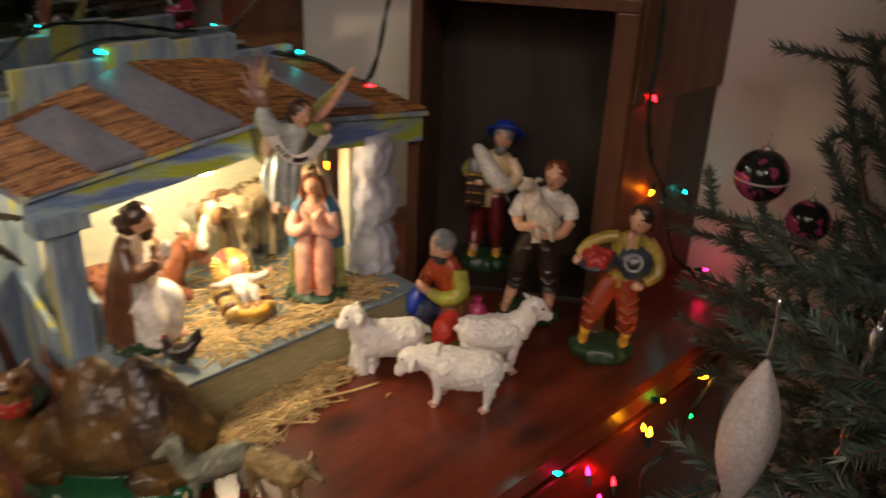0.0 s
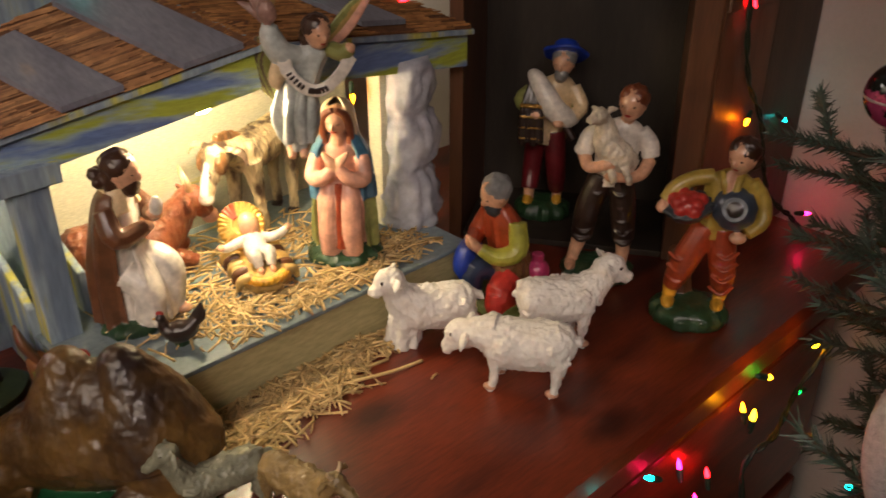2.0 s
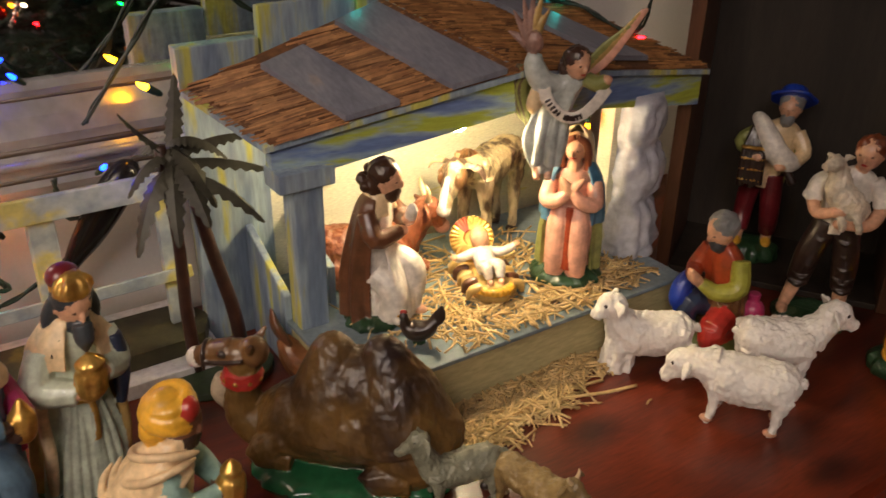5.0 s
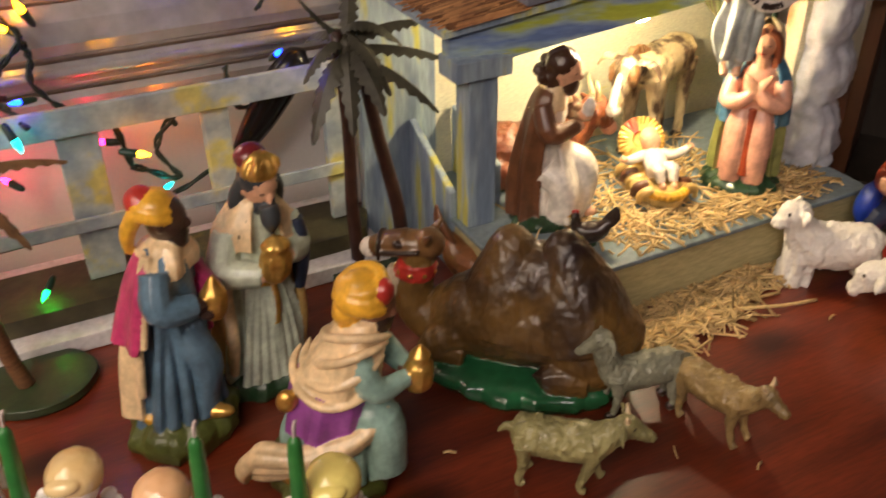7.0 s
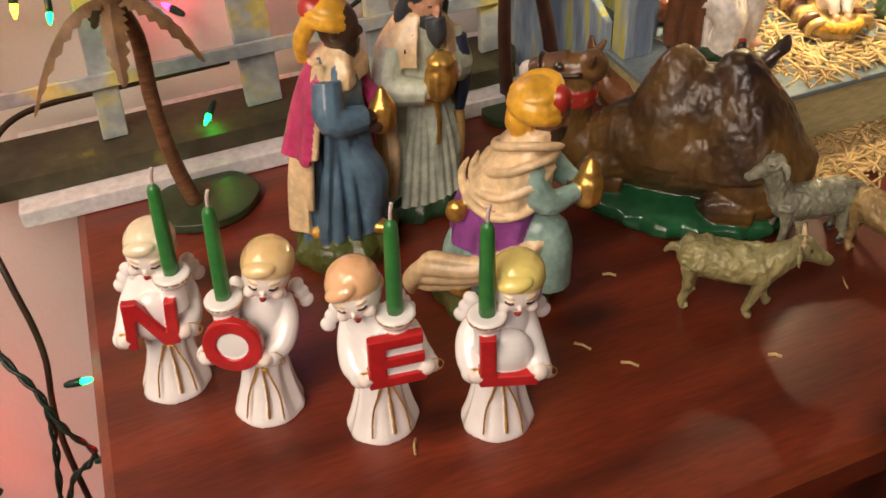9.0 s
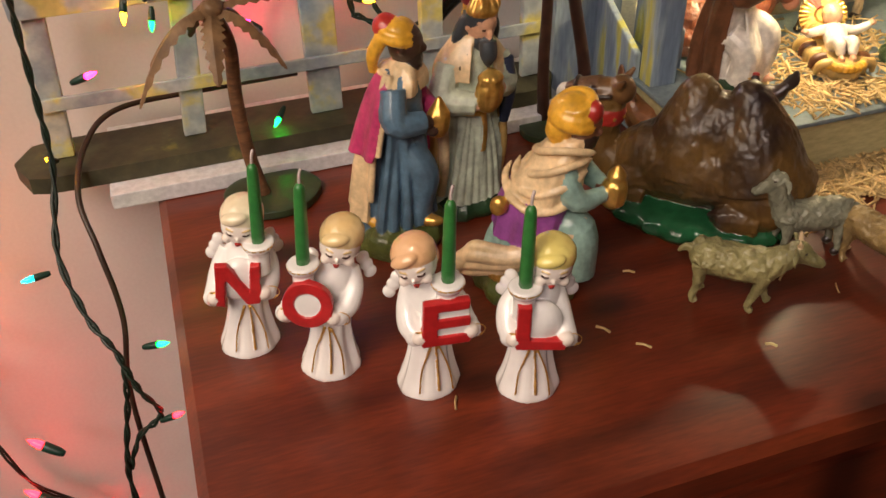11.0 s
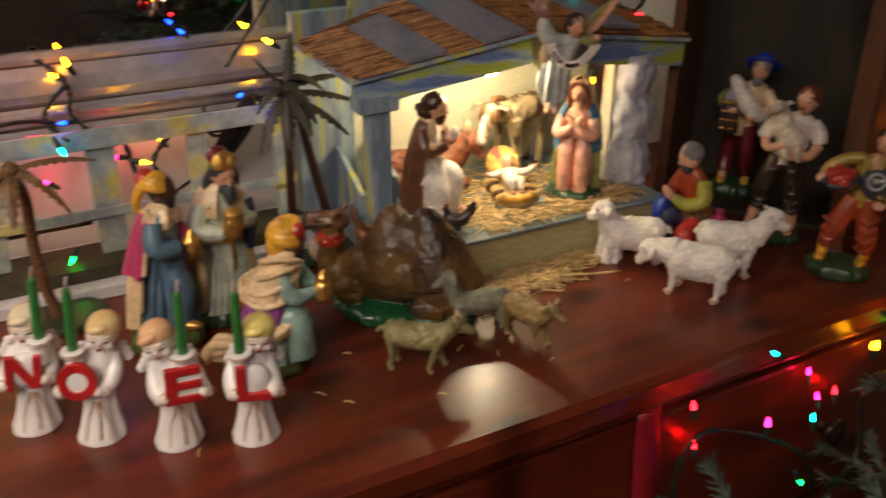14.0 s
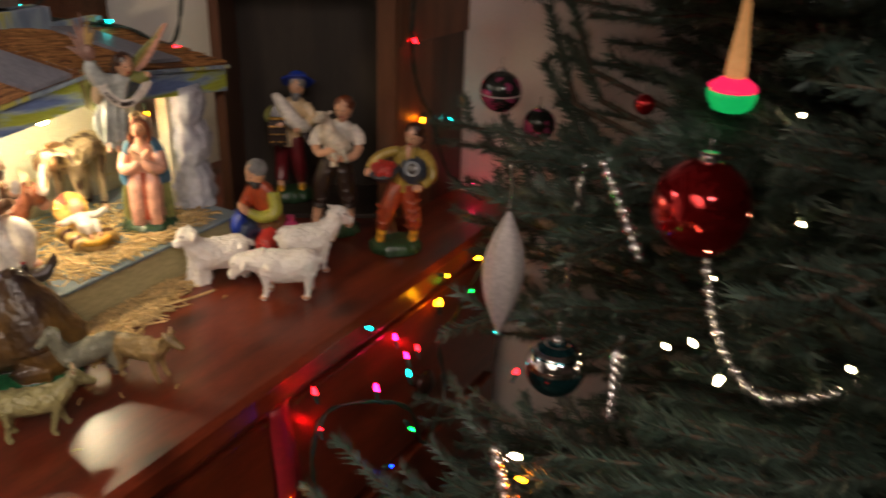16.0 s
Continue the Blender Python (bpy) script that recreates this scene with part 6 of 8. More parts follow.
ROOSTER = paint("painted_rooster", (0.26, 0.10, 0.035), 0.35, 0.5, 0.5)
bird((0.304, 0.634, 0), 30, ROOSTER, "rooster_figurine", "brown rooster figurine with a red head beside the camel", 1.4)
bird((0.368, 0.582, PZ), -128, DARK, "hen_figurine", "blue-black hen figurine on the edge of the stable floor", 0.75)


# --- shepherds at the open side ---
def legs(b, mat, h0, h1, spread, foot, r0=0.0085, r1=0.006, bare=None, stride=0.006):
    for s in (-1, 1):
        b.tube([(s * spread * 0.7, 0, h1), (s * spread, -stride * s, (h0 + h1) / 2), (s * spread * 1.1, stride * s * 0.5, h0 + 0.012)], [r0, r0 * 0.92, r1], mat, 14)
        b.tube([(s * spread * 1.1, stride * s * 0.5, h0 + 0.018), (s * spread * 1.15, stride * s * 0.5, h0 + 0.003)], [r1 * 0.7, r1 * 0.62], bare or foot, 10, 1)
        b.ball((s * spread * 1.2, stride * s * 0.5 - 0.006, h0 + 0.003), (0.0048, 0.0095, 0.0036), foot, seg=10, rings=8)


def fruit_seller():
    b = Build().mound(0.031, 0.026, 0.017, GRASS_DARK, 7.0)
    # baggy trousers, one leg set aside
    b.tube([(0.004, 0, 0.082), (-0.004, -0.005, 0.064), (-0.010, -0.007, 0.048), (-0.015, -0.002, 0.030)], [0.0105, 0.0108, 0.0100, 0.0078], ORANGE, 16)
    b.tube([(0.016, 0, 0.082), (0.018, -0.003, 0.062), (0.021, -0.002, 0.044), (0.022, 0.003, 0.028)], [0.0105, 0.0105, 0.0098, 0.0078], ORANGE, 16)
    for x, y in ((-0.016, -0.003), (0.022, 0.002)):
        b.tube([(x, y, 0.030), (x, y - 0.001, 0.020)], [0.0058, 0.0052], YELLOW, 12, 1)
        b.ball((x - 0.001, y - 0.007, 0.0185), (0.0052, 0.0105, 0.0044), YELLOW, seg=12, rings=8)
    for k in range(7):
        x = -0.012 if k % 2 else 0.021
        b.tube([(x - 0.009, -0.010, 0.036 + 0.005 * k), (x, -0.0155, 0.033 + 0.005 * k), (x + 0.009, -0.009, 0.038 + 0.005 * k)], 0.0016, ORANGE, 8)
    # tree stump behind
    b.loft([(0.010, -0.010, 0.013, 0.011, 0.010, 0.06), (0.030, -0.011, 0.012, 0.0095, 0.0085, 0.08), (0.052, -0.012, 0.010, 0.0085, 0.0075, 0.06), (0.058, -0.012, 0.010, 0.004, 0.004, 0)], BROWN, 24, 6, 1.0, 4, 0.2)
    # shirt that leans back a little
    b.loft([(0.076, 0.010, 0, 0.0150, 0.0110, 0.04), (0.086, 0.012, 0.000, 0.0135, 0.0100, 0.04), (0.104, 0.014, 0.002, 0.0165, 0.0110, 0.05), (0.120, 0.016, 0.003, 0.0165, 0.0100, 0.02), (0.128, 0.017, 0.002, 0.007, 0.006, 0)], MUSTARD, 32, 7)
    b.tube([(0.016, -0.004, 0.130), (0.015, -0.0092, 0.117), (0.014, -0.0088, 0.106)], [0.0052, 0.0046, 0.0012], SKIN, 10, flat=0.5)
    for s in (-1, 1):
        b.tube([(0.016 + s * 0.007, -0.003, 0.129), (0.016 + s * 0.005, -0.010, 0.122), (0.016 + s * 0.002, -0.0115, 0.112)], [0.0022, 0.0026, 0.0012], MUSTARD, 8)
    b.tube([(0.004, 0.002, 0.122), (-0.010, -0.001, 0.120), (-0.022, -0.006, 0.114), (-0.029, -0.012, 0.105)], [0.0062, 0.0058, 0.0055, 0.0046], MUSTARD, 14)
    b.ball((-0.030, -0.015, 0.101), (0.0046, 0.0060, 0.0052), SKIN, seg=12, rings=8)
    b.tube([(0.030, 0.002, 0.121), (0.040, 0.000, 0.108), (0.042, -0.006, 0.094), (0.032, -0.014, 0.086)], [0.0062, 0.0062, 0.0058, 0.0046], MUSTARD, 14)
    b.ball((0.026, -0.018, 0.084), (0.0064, 0.0055, 0.0045), SKIN, seg=12, rings=8)
    # basket of apples, tipped to the front
    keep = b.at.copy()
    b.at = Matrix.Translation((-0.012, -0.015, 0.104)) @ Euler((radians(26), radians(-8), 0)).to_matrix().to_4x4()
    b.loft([(-0.014, 0, 0, 0.008, 0.007, 0.05), (-0.006, 0, 0, 0.0145, 0.0125, 0.06), (0.000, 0, 0, 0.0175, 0.0150, 0.05), (0.002, 0, 0, 0.0170, 0.0145, 0.05), (0.0022, 0, 0, 0.0120, 0.0100, 0)], HAIR_DARKGREY, 30, 12)
    for i in range(11):
        a, r = i * 2.4, 0.0036 * math.sqrt(i)
        b.ball((r * math.cos(a), r * math.sin(a) * 0.85, 0.0055 - 0.00025 * i), 0.0050, RED, seg=12, rings=8)
    # jug held in the other arm, its mouth to the front
    b.at = Matrix.Translation((0.021, -0.012, 0.104)) @ Euler((radians(66), radians(-8), 0)).to_matrix().to_4x4()
    b.loft([(-0.014, 0, 0, 0.006, 0.006, 0), (-0.008, 0, 0, 0.0130, 0.0130, 0.02), (0.000, 0, 0, 0.0160, 0.0160, 0.02), (0.006, 0, 0, 0.0125, 0.0125, 0.01), (0.010, 0, 0, 0.0082, 0.0082, 0), (0.017, 0, 0, 0.0098, 0.0098, 0), (0.0172, 0, 0, 0.0062, 0.0062, 0)], JUG, 28)
    b.ball((0, 0, 0.0170), (0.0060, 0.0060, 0.0012), DARK, seg=14, rings=6)
    b.at = keep
    b.tube([(0.020, 0.000, 0.128), (0.020, -0.002, 0.134)], [0.0055, 0.0050], SKIN, 12, 1)
    head(b, (0.021, -0.003, 0.142), 0.0118, SKIN, HAIR_BROWN, None, 12, False, -30)
    b.ball((0.026, 0.004, 0.138), (0.0090, 0.0085, 0.0105), HAIR_BROWN, rough=0.22, freq=5)
    statue("fruit_seller_figurine", b, "man figurine in yellow shirt and orange trousers with basket and jug", "figurine", (0.707, 0.400, 0), -60, "shepherds", cell=0.0008, soft=2)


def boy_with_lamb():
    b = Build().mound(0.032, 0.024, 0.014, GRASS_DARK, 8.0)
    # dark trousers rolled up at the calf
    for hip, knee, hem, foot in (((-0.002, 0, 0.094), (-0.011, -0.004, 0.066), (-0.015, 0.000, 0.038), (-0.022, -0.002, 0.014)), ((0.012, 0, 0.094), (0.017, -0.003, 0.066), (0.020, 0.002, 0.036), (0.021, 0.001, 0.014))):
        b.tube([hip, knee, hem], [0.0108, 0.0108, 0.0092], DARK, 16)
        b.tube([(hem[0] - 0.007, hem[1] - 0.006, hem[2] + 0.001), (hem[0], hem[1] - 0.0100, hem[2] - 0.001), (hem[0] + 0.007, hem[1] - 0.006, hem[2] + 0.001)], 0.0026, DARK, 8)
        for k in range(4):
            z = 0.045 + 0.012 * k
            x = hem[0] + (hip[0] - hem[0]) * (z - 0.036) / 0.058
            b.tube([(x - 0.008, -0.007, z + 0.003), (x, -0.0132, z), (x + 0.008, -0.007, z + 0.004)], 0.0015, DARK, 8)
        b.tube([(hem[0], hem[1], hem[2] + 0.004), tuple((Vector(hem) + Vector(foot)) / 2), foot], [0.0066, 0.0060, 0.0046], SKIN, 12)
        b.ball((foot[0] - 0.001, foot[1] - 0.007, foot[2] - 0.001), (0.0048, 0.0105, 0.0038), SKIN, seg=12, rings=8)
    b.loft([(0.088, 0.005, 0, 0.0160, 0.0115, 0.05), (0.102, 0.006, 0, 0.0150, 0.0105, 0.06), (0.120, 0.008, 0.001, 0.0170, 0.0115, 0.05), (0.136, 0.010, 0.001, 0.0160, 0.0095, 0.01), (0.143, 0.011, 0, 0.006, 0.005, 0)], WHITE, 32, 8)
    # sleeves with rolled cuffs, bare forearms crossed below the lamb
    b.tube([(-0.004, -0.001, 0.134), (-0.014, -0.004, 0.128), (-0.018, -0.010, 0.120)], [0.0068, 0.0078, 0.0072], WHITE, 14)
    b.ball((-0.018, -0.011, 0.119), (0.0085, 0.0075, 0.0050), WHITE, seg=14, rings=8)
    b.tube([(-0.018, -0.012, 0.116), (-0.013, -0.022, 0.109), (-0.001, -0.027, 0.113)], [0.0052, 0.0050, 0.0040], SKIN, 12)
    b.tube([(0.024, 0, 0.134), (0.032, -0.002, 0.124), (0.034, -0.005, 0.114)], [0.0068, 0.0076, 0.0072], WHITE, 14)
    b.tube([(0.034, -0.006, 0.112), (0.026, -0.018, 0.103), (0.008, -0.025, 0.103)], [0.0054, 0.0052, 0.0042], SKIN, 12)
    for c in ((0.001, -0.028, 0.114), (0.005, -0.027, 0.104)):
        b.ball(c, (0.0062, 0.0042, 0.0046), SKIN, seg=12, rings=8)
    # the lamb on his breast
    b.tube([(0.019, -0.014, 0.110), (0.010, -0.019, 0.118), (0.000, -0.020, 0.128), (-0.003, -0.019, 0.140), (-0.006, -0.020, 0.150)], [0.0085, 0.0118, 0.0112, 0.0088, 0.0062], LAMB, 18)
    b.ball((-0.008, -0.023, 0.152), (0.0066, 0.0086, 0.0066), LAMB, rough=0.15)
    b.tube([(-0.010, -0.027, 0.152), (-0.016, -0.032, 0.150)], [0.0052, 0.0034], LAMB, 10, 1)
    for s in (-1, 1):
        b.tube([(-0.007 + s * 0.005, -0.019, 0.156), (-0.005 + s * 0.010, -0.017, 0.157)], [0.0028, 0.0012], LAMB, 8, 1)
        b.tube([(0.006 + s * 0.006, -0.026, 0.116), (0.012 + s * 0.006, -0.031, 0.106), (0.013 + s * 0.006, -0.030, 0.100)], [0.0036, 0.0030, 0.0024], LAMB, 8)
    b.tube([(0.013, -0.001, 0.142), (0.014, -0.002, 0.148)], [0.0055, 0.0050], SKIN, 12, 1)
    head(b, (0.016, -0.004, 0.157), 0.0122, SKIN, HAIR_RED, None, 6, False, -20)
    statue("boy_with_lamb_figurine", b, "barefoot boy figurine in white shirt and dark trousers carrying a lamb", "figurine", (0.708, 0.492, 0), -55, "shepherds", cell=0.0008, soft=2, fur=([LAMB], 0.0010, 330, 0.6))


def piper():
    b = Build().mound(0.027, 0.022, 0.016, GRASS_DARK, 9.0)
    legs(b, MAROON, 0.014, 0.084, 0.0115, YELLOW, 0.0100, 0.0078, SKIN)
    b.loft([(0.074, 0, 0, 0.0150, 0.0115, 0.05), (0.095, 0.002, 0, 0.0135, 0.0100, 0.05), (0.116, 0.005, 0, 0.0180, 0.0110, 0.04), (0.130, 0.007, 0, 0.0165, 0.0095, 0), (0.138, 0.009, 0, 0.006, 0.005, 0)], CREAM, 30, 8)
    b.shell([(0.078, 0, 0.002, 0.0185, 0.0145, 0.05), (0.115, 0.004, 0.001, 0.0205, 0.0145, 0.03), (0.134, 0.007, 0, 0.012, 0.010, 0)], OLIVE, -20, 200)
    # the bag over his shoulder and under the arm
    b.tube([(-0.016, -0.006, 0.140), (-0.011, -0.012, 0.138), (-0.001, -0.018, 0.125), (0.008, -0.020, 0.112), (0.020, -0.018, 0.104), (0.028, -0.012, 0.101)], [0.0040, 0.0072, 0.0095, 0.0105, 0.0085, 0.0030], WHITE, 18)
    for k in range(4):
        x = -0.020 + 0.0052 * k
        b.tube([(-0.014 + 0.001 * k, -0.014, 0.138), (x, -0.025, 0.112), (x + 0.001, -0.029, 0.080 + 0.003 * (k % 2))], [0.0022, 0.0026, 0.0040], DARK, 8)
        for q in range(4):
            b.ball((x + 0.0003 * q, -0.0245 - 0.0014 * q, 0.116 - 0.0095 * q), (0.0036, 0.0036, 0.0016), MAT_GOLD, seg=8, rings=6)
    b.tube([(0.018, -0.020, 0.098), (0.026, -0.022, 0.086)], [0.0030, 0.0044], DARK, 8, 1)
    limb(b, [(-0.008, 0, 0.128), (-0.024, -0.005, 0.114), (-0.008, -0.024, 0.108)], [0.0066, 0.0070, 0.0048], OLIVE, SKIN, 0.0052)
    limb(b, [(0.022, 0, 0.128), (0.030, -0.008, 0.110), (0.012, -0.026, 0.102)], [0.0066, 0.0070, 0.0048], CREAM, SKIN, 0.0052)
    head(b, (0.012, -0.003, 0.150), 0.0112, SKIN, HAIR_GREY, HAIR_GREY, 4, False, -12)
    # the round hat, pushed back so that its brim frames the face
    b.at = Matrix.Translation((0.013, 0.005, 0.156)) @ Euler((radians(-38), 0, 0)).to_matrix().to_4x4()
    b.loft([(-0.002, 0, 0, 0.0195, 0.0190, 0.03), (0.001, 0, 0, 0.0200, 0.0195, 0.03), (0.003, 0, 0, 0.0130, 0.0125, 0.0), (0.010, 0, 0, 0.0100, 0.0100, 0), (0.012, 0, 0, 0.003, 0.003, 0)], ROYAL, 30, 5)
    b.at = Matrix()
    statue("piper_figurine", b, "bagpiper figurine with blue hat and maroon trousers inside the box", "figurine", (0.754, 0.594, 0.0065), -55, "shepherds", cell=0.0008, soft=2)


def old_shepherd():
    b = Build()
    b.at = Matrix.Scale(-1, 4, (1, 0, 0))
    b.mound(0.036, 0.028, 0.012, GRASS, 10.0)
    grass_tufts(b, 0.035, 0.027, 0.011, GRASS, 14)
    b.loft([(0.008, 0, 0.006, 0.018, 0.017, 0.06), (0.022, 0, 0.005, 0.0175, 0.0165, 0.06), (0.046, 0, 0.004, 0.0150, 0.0140, 0.05), (0.052, 0, 0.003, 0.010, 0.010, 0.03)], FUR_BROWN, 34, 11, 1.0, 4, 0.16)
    for k in range(26):
        a = k * 2.4
        z = 0.048 - 0.0012 * k
        b.tube([(0.0155 * math.cos(a), 0.004 + 0.0145 * math.sin(a), z), (0.0175 * math.cos(a), 0.005 + 0.0165 * math.sin(a), z - 0.010)], [0.0026, 0.0012], FUR_BROWN, 7, 1)
    b.loft([(0.044, 0, 0.003, 0.0150, 0.0130, 0.03), (0.062, 0, 0.000, 0.0165, 0.0120, 0.05), (0.080, 0, -0.004, 0.0165, 0.0110, 0.03), (0.091, 0, -0.007, 0.008, 0.007, 0)], ORANGE, 30, 8)
    # one knee raised in blue, the other leg in red on the ground
    b.tube([(0.010, -0.002, 0.030), (0.013, -0.022, 0.035), (0.012, -0.024, 0.010)], [0.0115, 0.0110, 0.0075], NAVY, 14)
    b.tube([(-0.009, -0.002, 0.028), (-0.012, -0.018, 0.018), (-0.012, 0.004, 0.012)], [0.0120, 0.0115, 0.0085], RED, 14)
    b.tube([(-0.012, -0.020, 0.022), (-0.013, -0.022, 0.012), (-0.012, -0.020, 0.006)], [0.0085, 0.0090, 0.006], RED, 12)
    b.ball((0.012, -0.030, 0.011), (0.0050, 0.0090, 0.0040), NAVY, seg=12, rings=8)
    # blue cloth over the far arm
    b.tube([(0.017, -0.014, 0.058), (0.019, -0.024, 0.050), (0.018, -0.030, 0.038), (0.017, -0.030, 0.028)], [0.0060, 0.0080, 0.0075, 0.0035], ROYAL, 16)
    # sleeves and folded hands
    limb(b, [(-0.016, -0.004, 0.081), (-0.021, -0.008, 0.060), (-0.013, -0.022, 0.056), (-0.004, -0.031, 0.063)], [0.0072, 0.0082, 0.0072, 0.0052], LIME)
    limb(b, [(0.015, -0.004, 0.081), (0.020, -0.012, 0.062), (0.005, -0.031, 0.064)], [0.0070, 0.0075, 0.0050], ORANGE)
    for s in (-1, 1):
        b.tube([(s * 0.0022, -0.030, 0.061), (s * 0.0020, -0.036, 0.068), (s * 0.0014, -0.041, 0.076)], [0.0040, 0.0042, 0.0016], SKIN, 10)
    # magenta gourd at his back
    b.ball((-0.014, 0.024, 0.026), (0.0105, 0.0105, 0.0115), MAGENTA)
    b.tube([(-0.014, 0.024, 0.034), (-0.014, 0.024, 0.043)], [0.0046, 0.0052], MAGENTA, 12, 1)
    head(b, (0, -0.013, 0.103), 0.0122, SKIN, HAIR_GREY, HAIR_DARKGREY, 22, False, 12)
    statue("old_shepherd_figurine", b, "grey-haired kneeling shepherd figurine in orange vest and lime sleeves", "figurine", (0.616, 0.516, 0), -92, "shepherds", cell=0.0008, soft=2)


fruit_seller()
boy_with_lamb()
piper()
old_shepherd()


# --- toy palms ---
def frond(b, base, az, length, droop, width, mat, teeth=9, lift=0.3):
    """A drooping toothed leaf, thin but solid."""
    d = Vector((math.cos(az), math.sin(az), 0))
    side = Vector((-math.sin(az), math.cos(az), 0))
    top, bot = [], []
    for i in range(teeth * 2 + 1):
        u = i / (teeth * 2)
        c = Vector(base) + d * (length * u) + Vector((0, 0, length * (lift * u - droop * u * u)))
        w = width * (math.sin(math.pi * min(1, u * 0.85 + 0.12)) ** 0.7) * (1.0 if i % 2 else 0.68)
        top.append([tuple(c - side * w + Vector((0, 0, -w * 0.5))), tuple(c + Vector((0, 0, 0.0008))), tuple(c + side * w + Vector((0, 0, -w * 0.5))), tuple(c + Vector((0, 0, -0.0008)))])
    b._grid(top, mat, smooth=False)


def palm(pos, trunks, crown, mat_trunk, mat_leaf, base, leaves, seed, label):
    rnd = random.Random(seed)
    root = thing("toy_palm", None, label, "toy palm", pos)
    rx, ry, cx, cy = base
    b = Build().loft([(0.0005, cx, cy, rx, ry, 0.01), (0.005, cx, cy, rx, ry, 0.01), (0.007, cx, cy, rx * 0.96, ry * 0.96, 0.01), (0.0073, cx, cy, rx * 0.5, ry * 0.5, 0)], MAT_PALMBASE, 40, 5)
    part("palm_base", b, root, "flat dark green base")
    for pts, r in trunks:
        part("palm_trunk", Build().tube(pts, r, mat_trunk, 12, 6), root)
    for az, L, droop, w, lift, dz in leaves:
        f = Build()
        frond(f, (crown[0], crown[1], crown[2] + dz), radians(az), L, droop, w, mat_leaf, 9, lift)
        part("palm_frond", f, root)
    knob = Build().ball(crown, (0.008, 0.008, 0.009), mat_leaf, rough=0.35, freq=4)
    part("palm_heart", knob, root)


palm((0.0, 0.660, 0), [([(0, 0, 0.004), (-0.006, 0, 0.04), (-0.008, 0, 0.085), (-0.006, -0.002, 0.125), (-0.012, -0.004, 0.148)], [0.0052, 0.0050, 0.0048, 0.0046, 0.0042])], (-0.013, -0.004, 0.150), MAT_TRUNK, MAT_FROND_BROWN, (0.036, 0.030, 0.006, 0.002),
     [(200, 0.060, 1.15, 0.008, 0.35, 0), (175, 0.045, 0.9, 0.008, 0.2, 0), (10, 0.070, 0.35, 0.007, 0.25, 0.002), (330, 0.045, 1.1, 0.008, 0.3, 0), (260, 0.035, 1.2, 0.008, 0.2, 0), (60, 0.04, 1.0, 0.008, 0.3, 0), (110, 0.045, 1.0, 0.008, 0.3, 0)], 61, "small toy palm with brown curved trunk and drooping brown leaves")
palm((0.245, 0.690, 0.0), [([(-0.008, 0, 0.004), (-0.010, 0, 0.06), (-0.009, 0, 0.12), (-0.013, 0, 0.188)], [0.0052, 0.0047, 0.0042, 0.0040]), ([(0.028, -0.004, 0.004), (0.024, -0.004, 0.05), (0.012, -0.002, 0.11), (0.002, 0, 0.172)], [0.0055, 0.0052, 0.0048, 0.0044])], (-0.006, -0.001, 0.176), MAT_TRUNK_DARK, MAT_FROND_GREEN, (0.040, 0.028, 0.008, -0.010),
     [(-20, 0.066, 0.30, 0.009, 0.12, 0.0), (-48, 0.064, 0.55, 0.009, 0.08, -0.006), (-2, 0.056, 0.35, 0.009, 0.45, 0.004), (-80, 0.042, 0.9, 0.009, 0.1, 0), (215, 0.046, 1.3, 0.009, 0.30, -0.004), (190, 0.034, 1.1, 0.008, 0.5, 0.004), (250, 0.036, 1.5, 0.008, 0.2, 0), (120, 0.036, 0.8, 0.008, 0.6, 0.004), (25, 0.045, 0.7, 0.009, 0.3, 0.010), (165, 0.030, -0.3, 0.007, 0.7, 0.006), (300, 0.034, 1.2, 0.009, 0.2, 0.008), (340, 0.036, 0.9, 0.009, 0.5, 0.014), (60, 0.034, -0.5, 0.007, 0.8, 0.006)], 62, "toy palm with two dark trunks and grey-green leaves")


# --- straw ---
def straw_heap(name, label, spots, z0, count, seed, spread=1.0, up=0.006):
    rnd = random.Random(seed)
    b = Build()
    for i in range(count):
        x0, y0, sx, sy = spots[rnd.randrange(len(spots))]
        x, y = rnd.gauss(x0, sx), rnd.gauss(y0, sy)
        if z0 > 0.01 and not (0.335 < x < 0.595 and 0.557 < y < 0.722):
            continue
        L, a = rnd.uniform(0.008, 0.034), rnd.gauss(0.6, 0.9)
        z = z0 + rnd.uniform(0.0004, up)
        tilt = rnd.uniform(-0.12, 0.12) * L
        r = rnd.uniform(0.0005, 0.0011)
        dx, dy = math.cos(a) * L / 2, math.sin(a) * L / 2
        bend = rnd.uniform(-0.0015, 0.0015)
        b.tube([(x - dx, y - dy, max(z0 + r, z - tilt)), (x + bend, y - bend, z + r), (x + dx, y + dy, max(z0 + r, z + tilt))], r, MAT_STRAW, 4, 1, flat=0.5)
    return thing(name, b, label, "straw", kind="stuff")


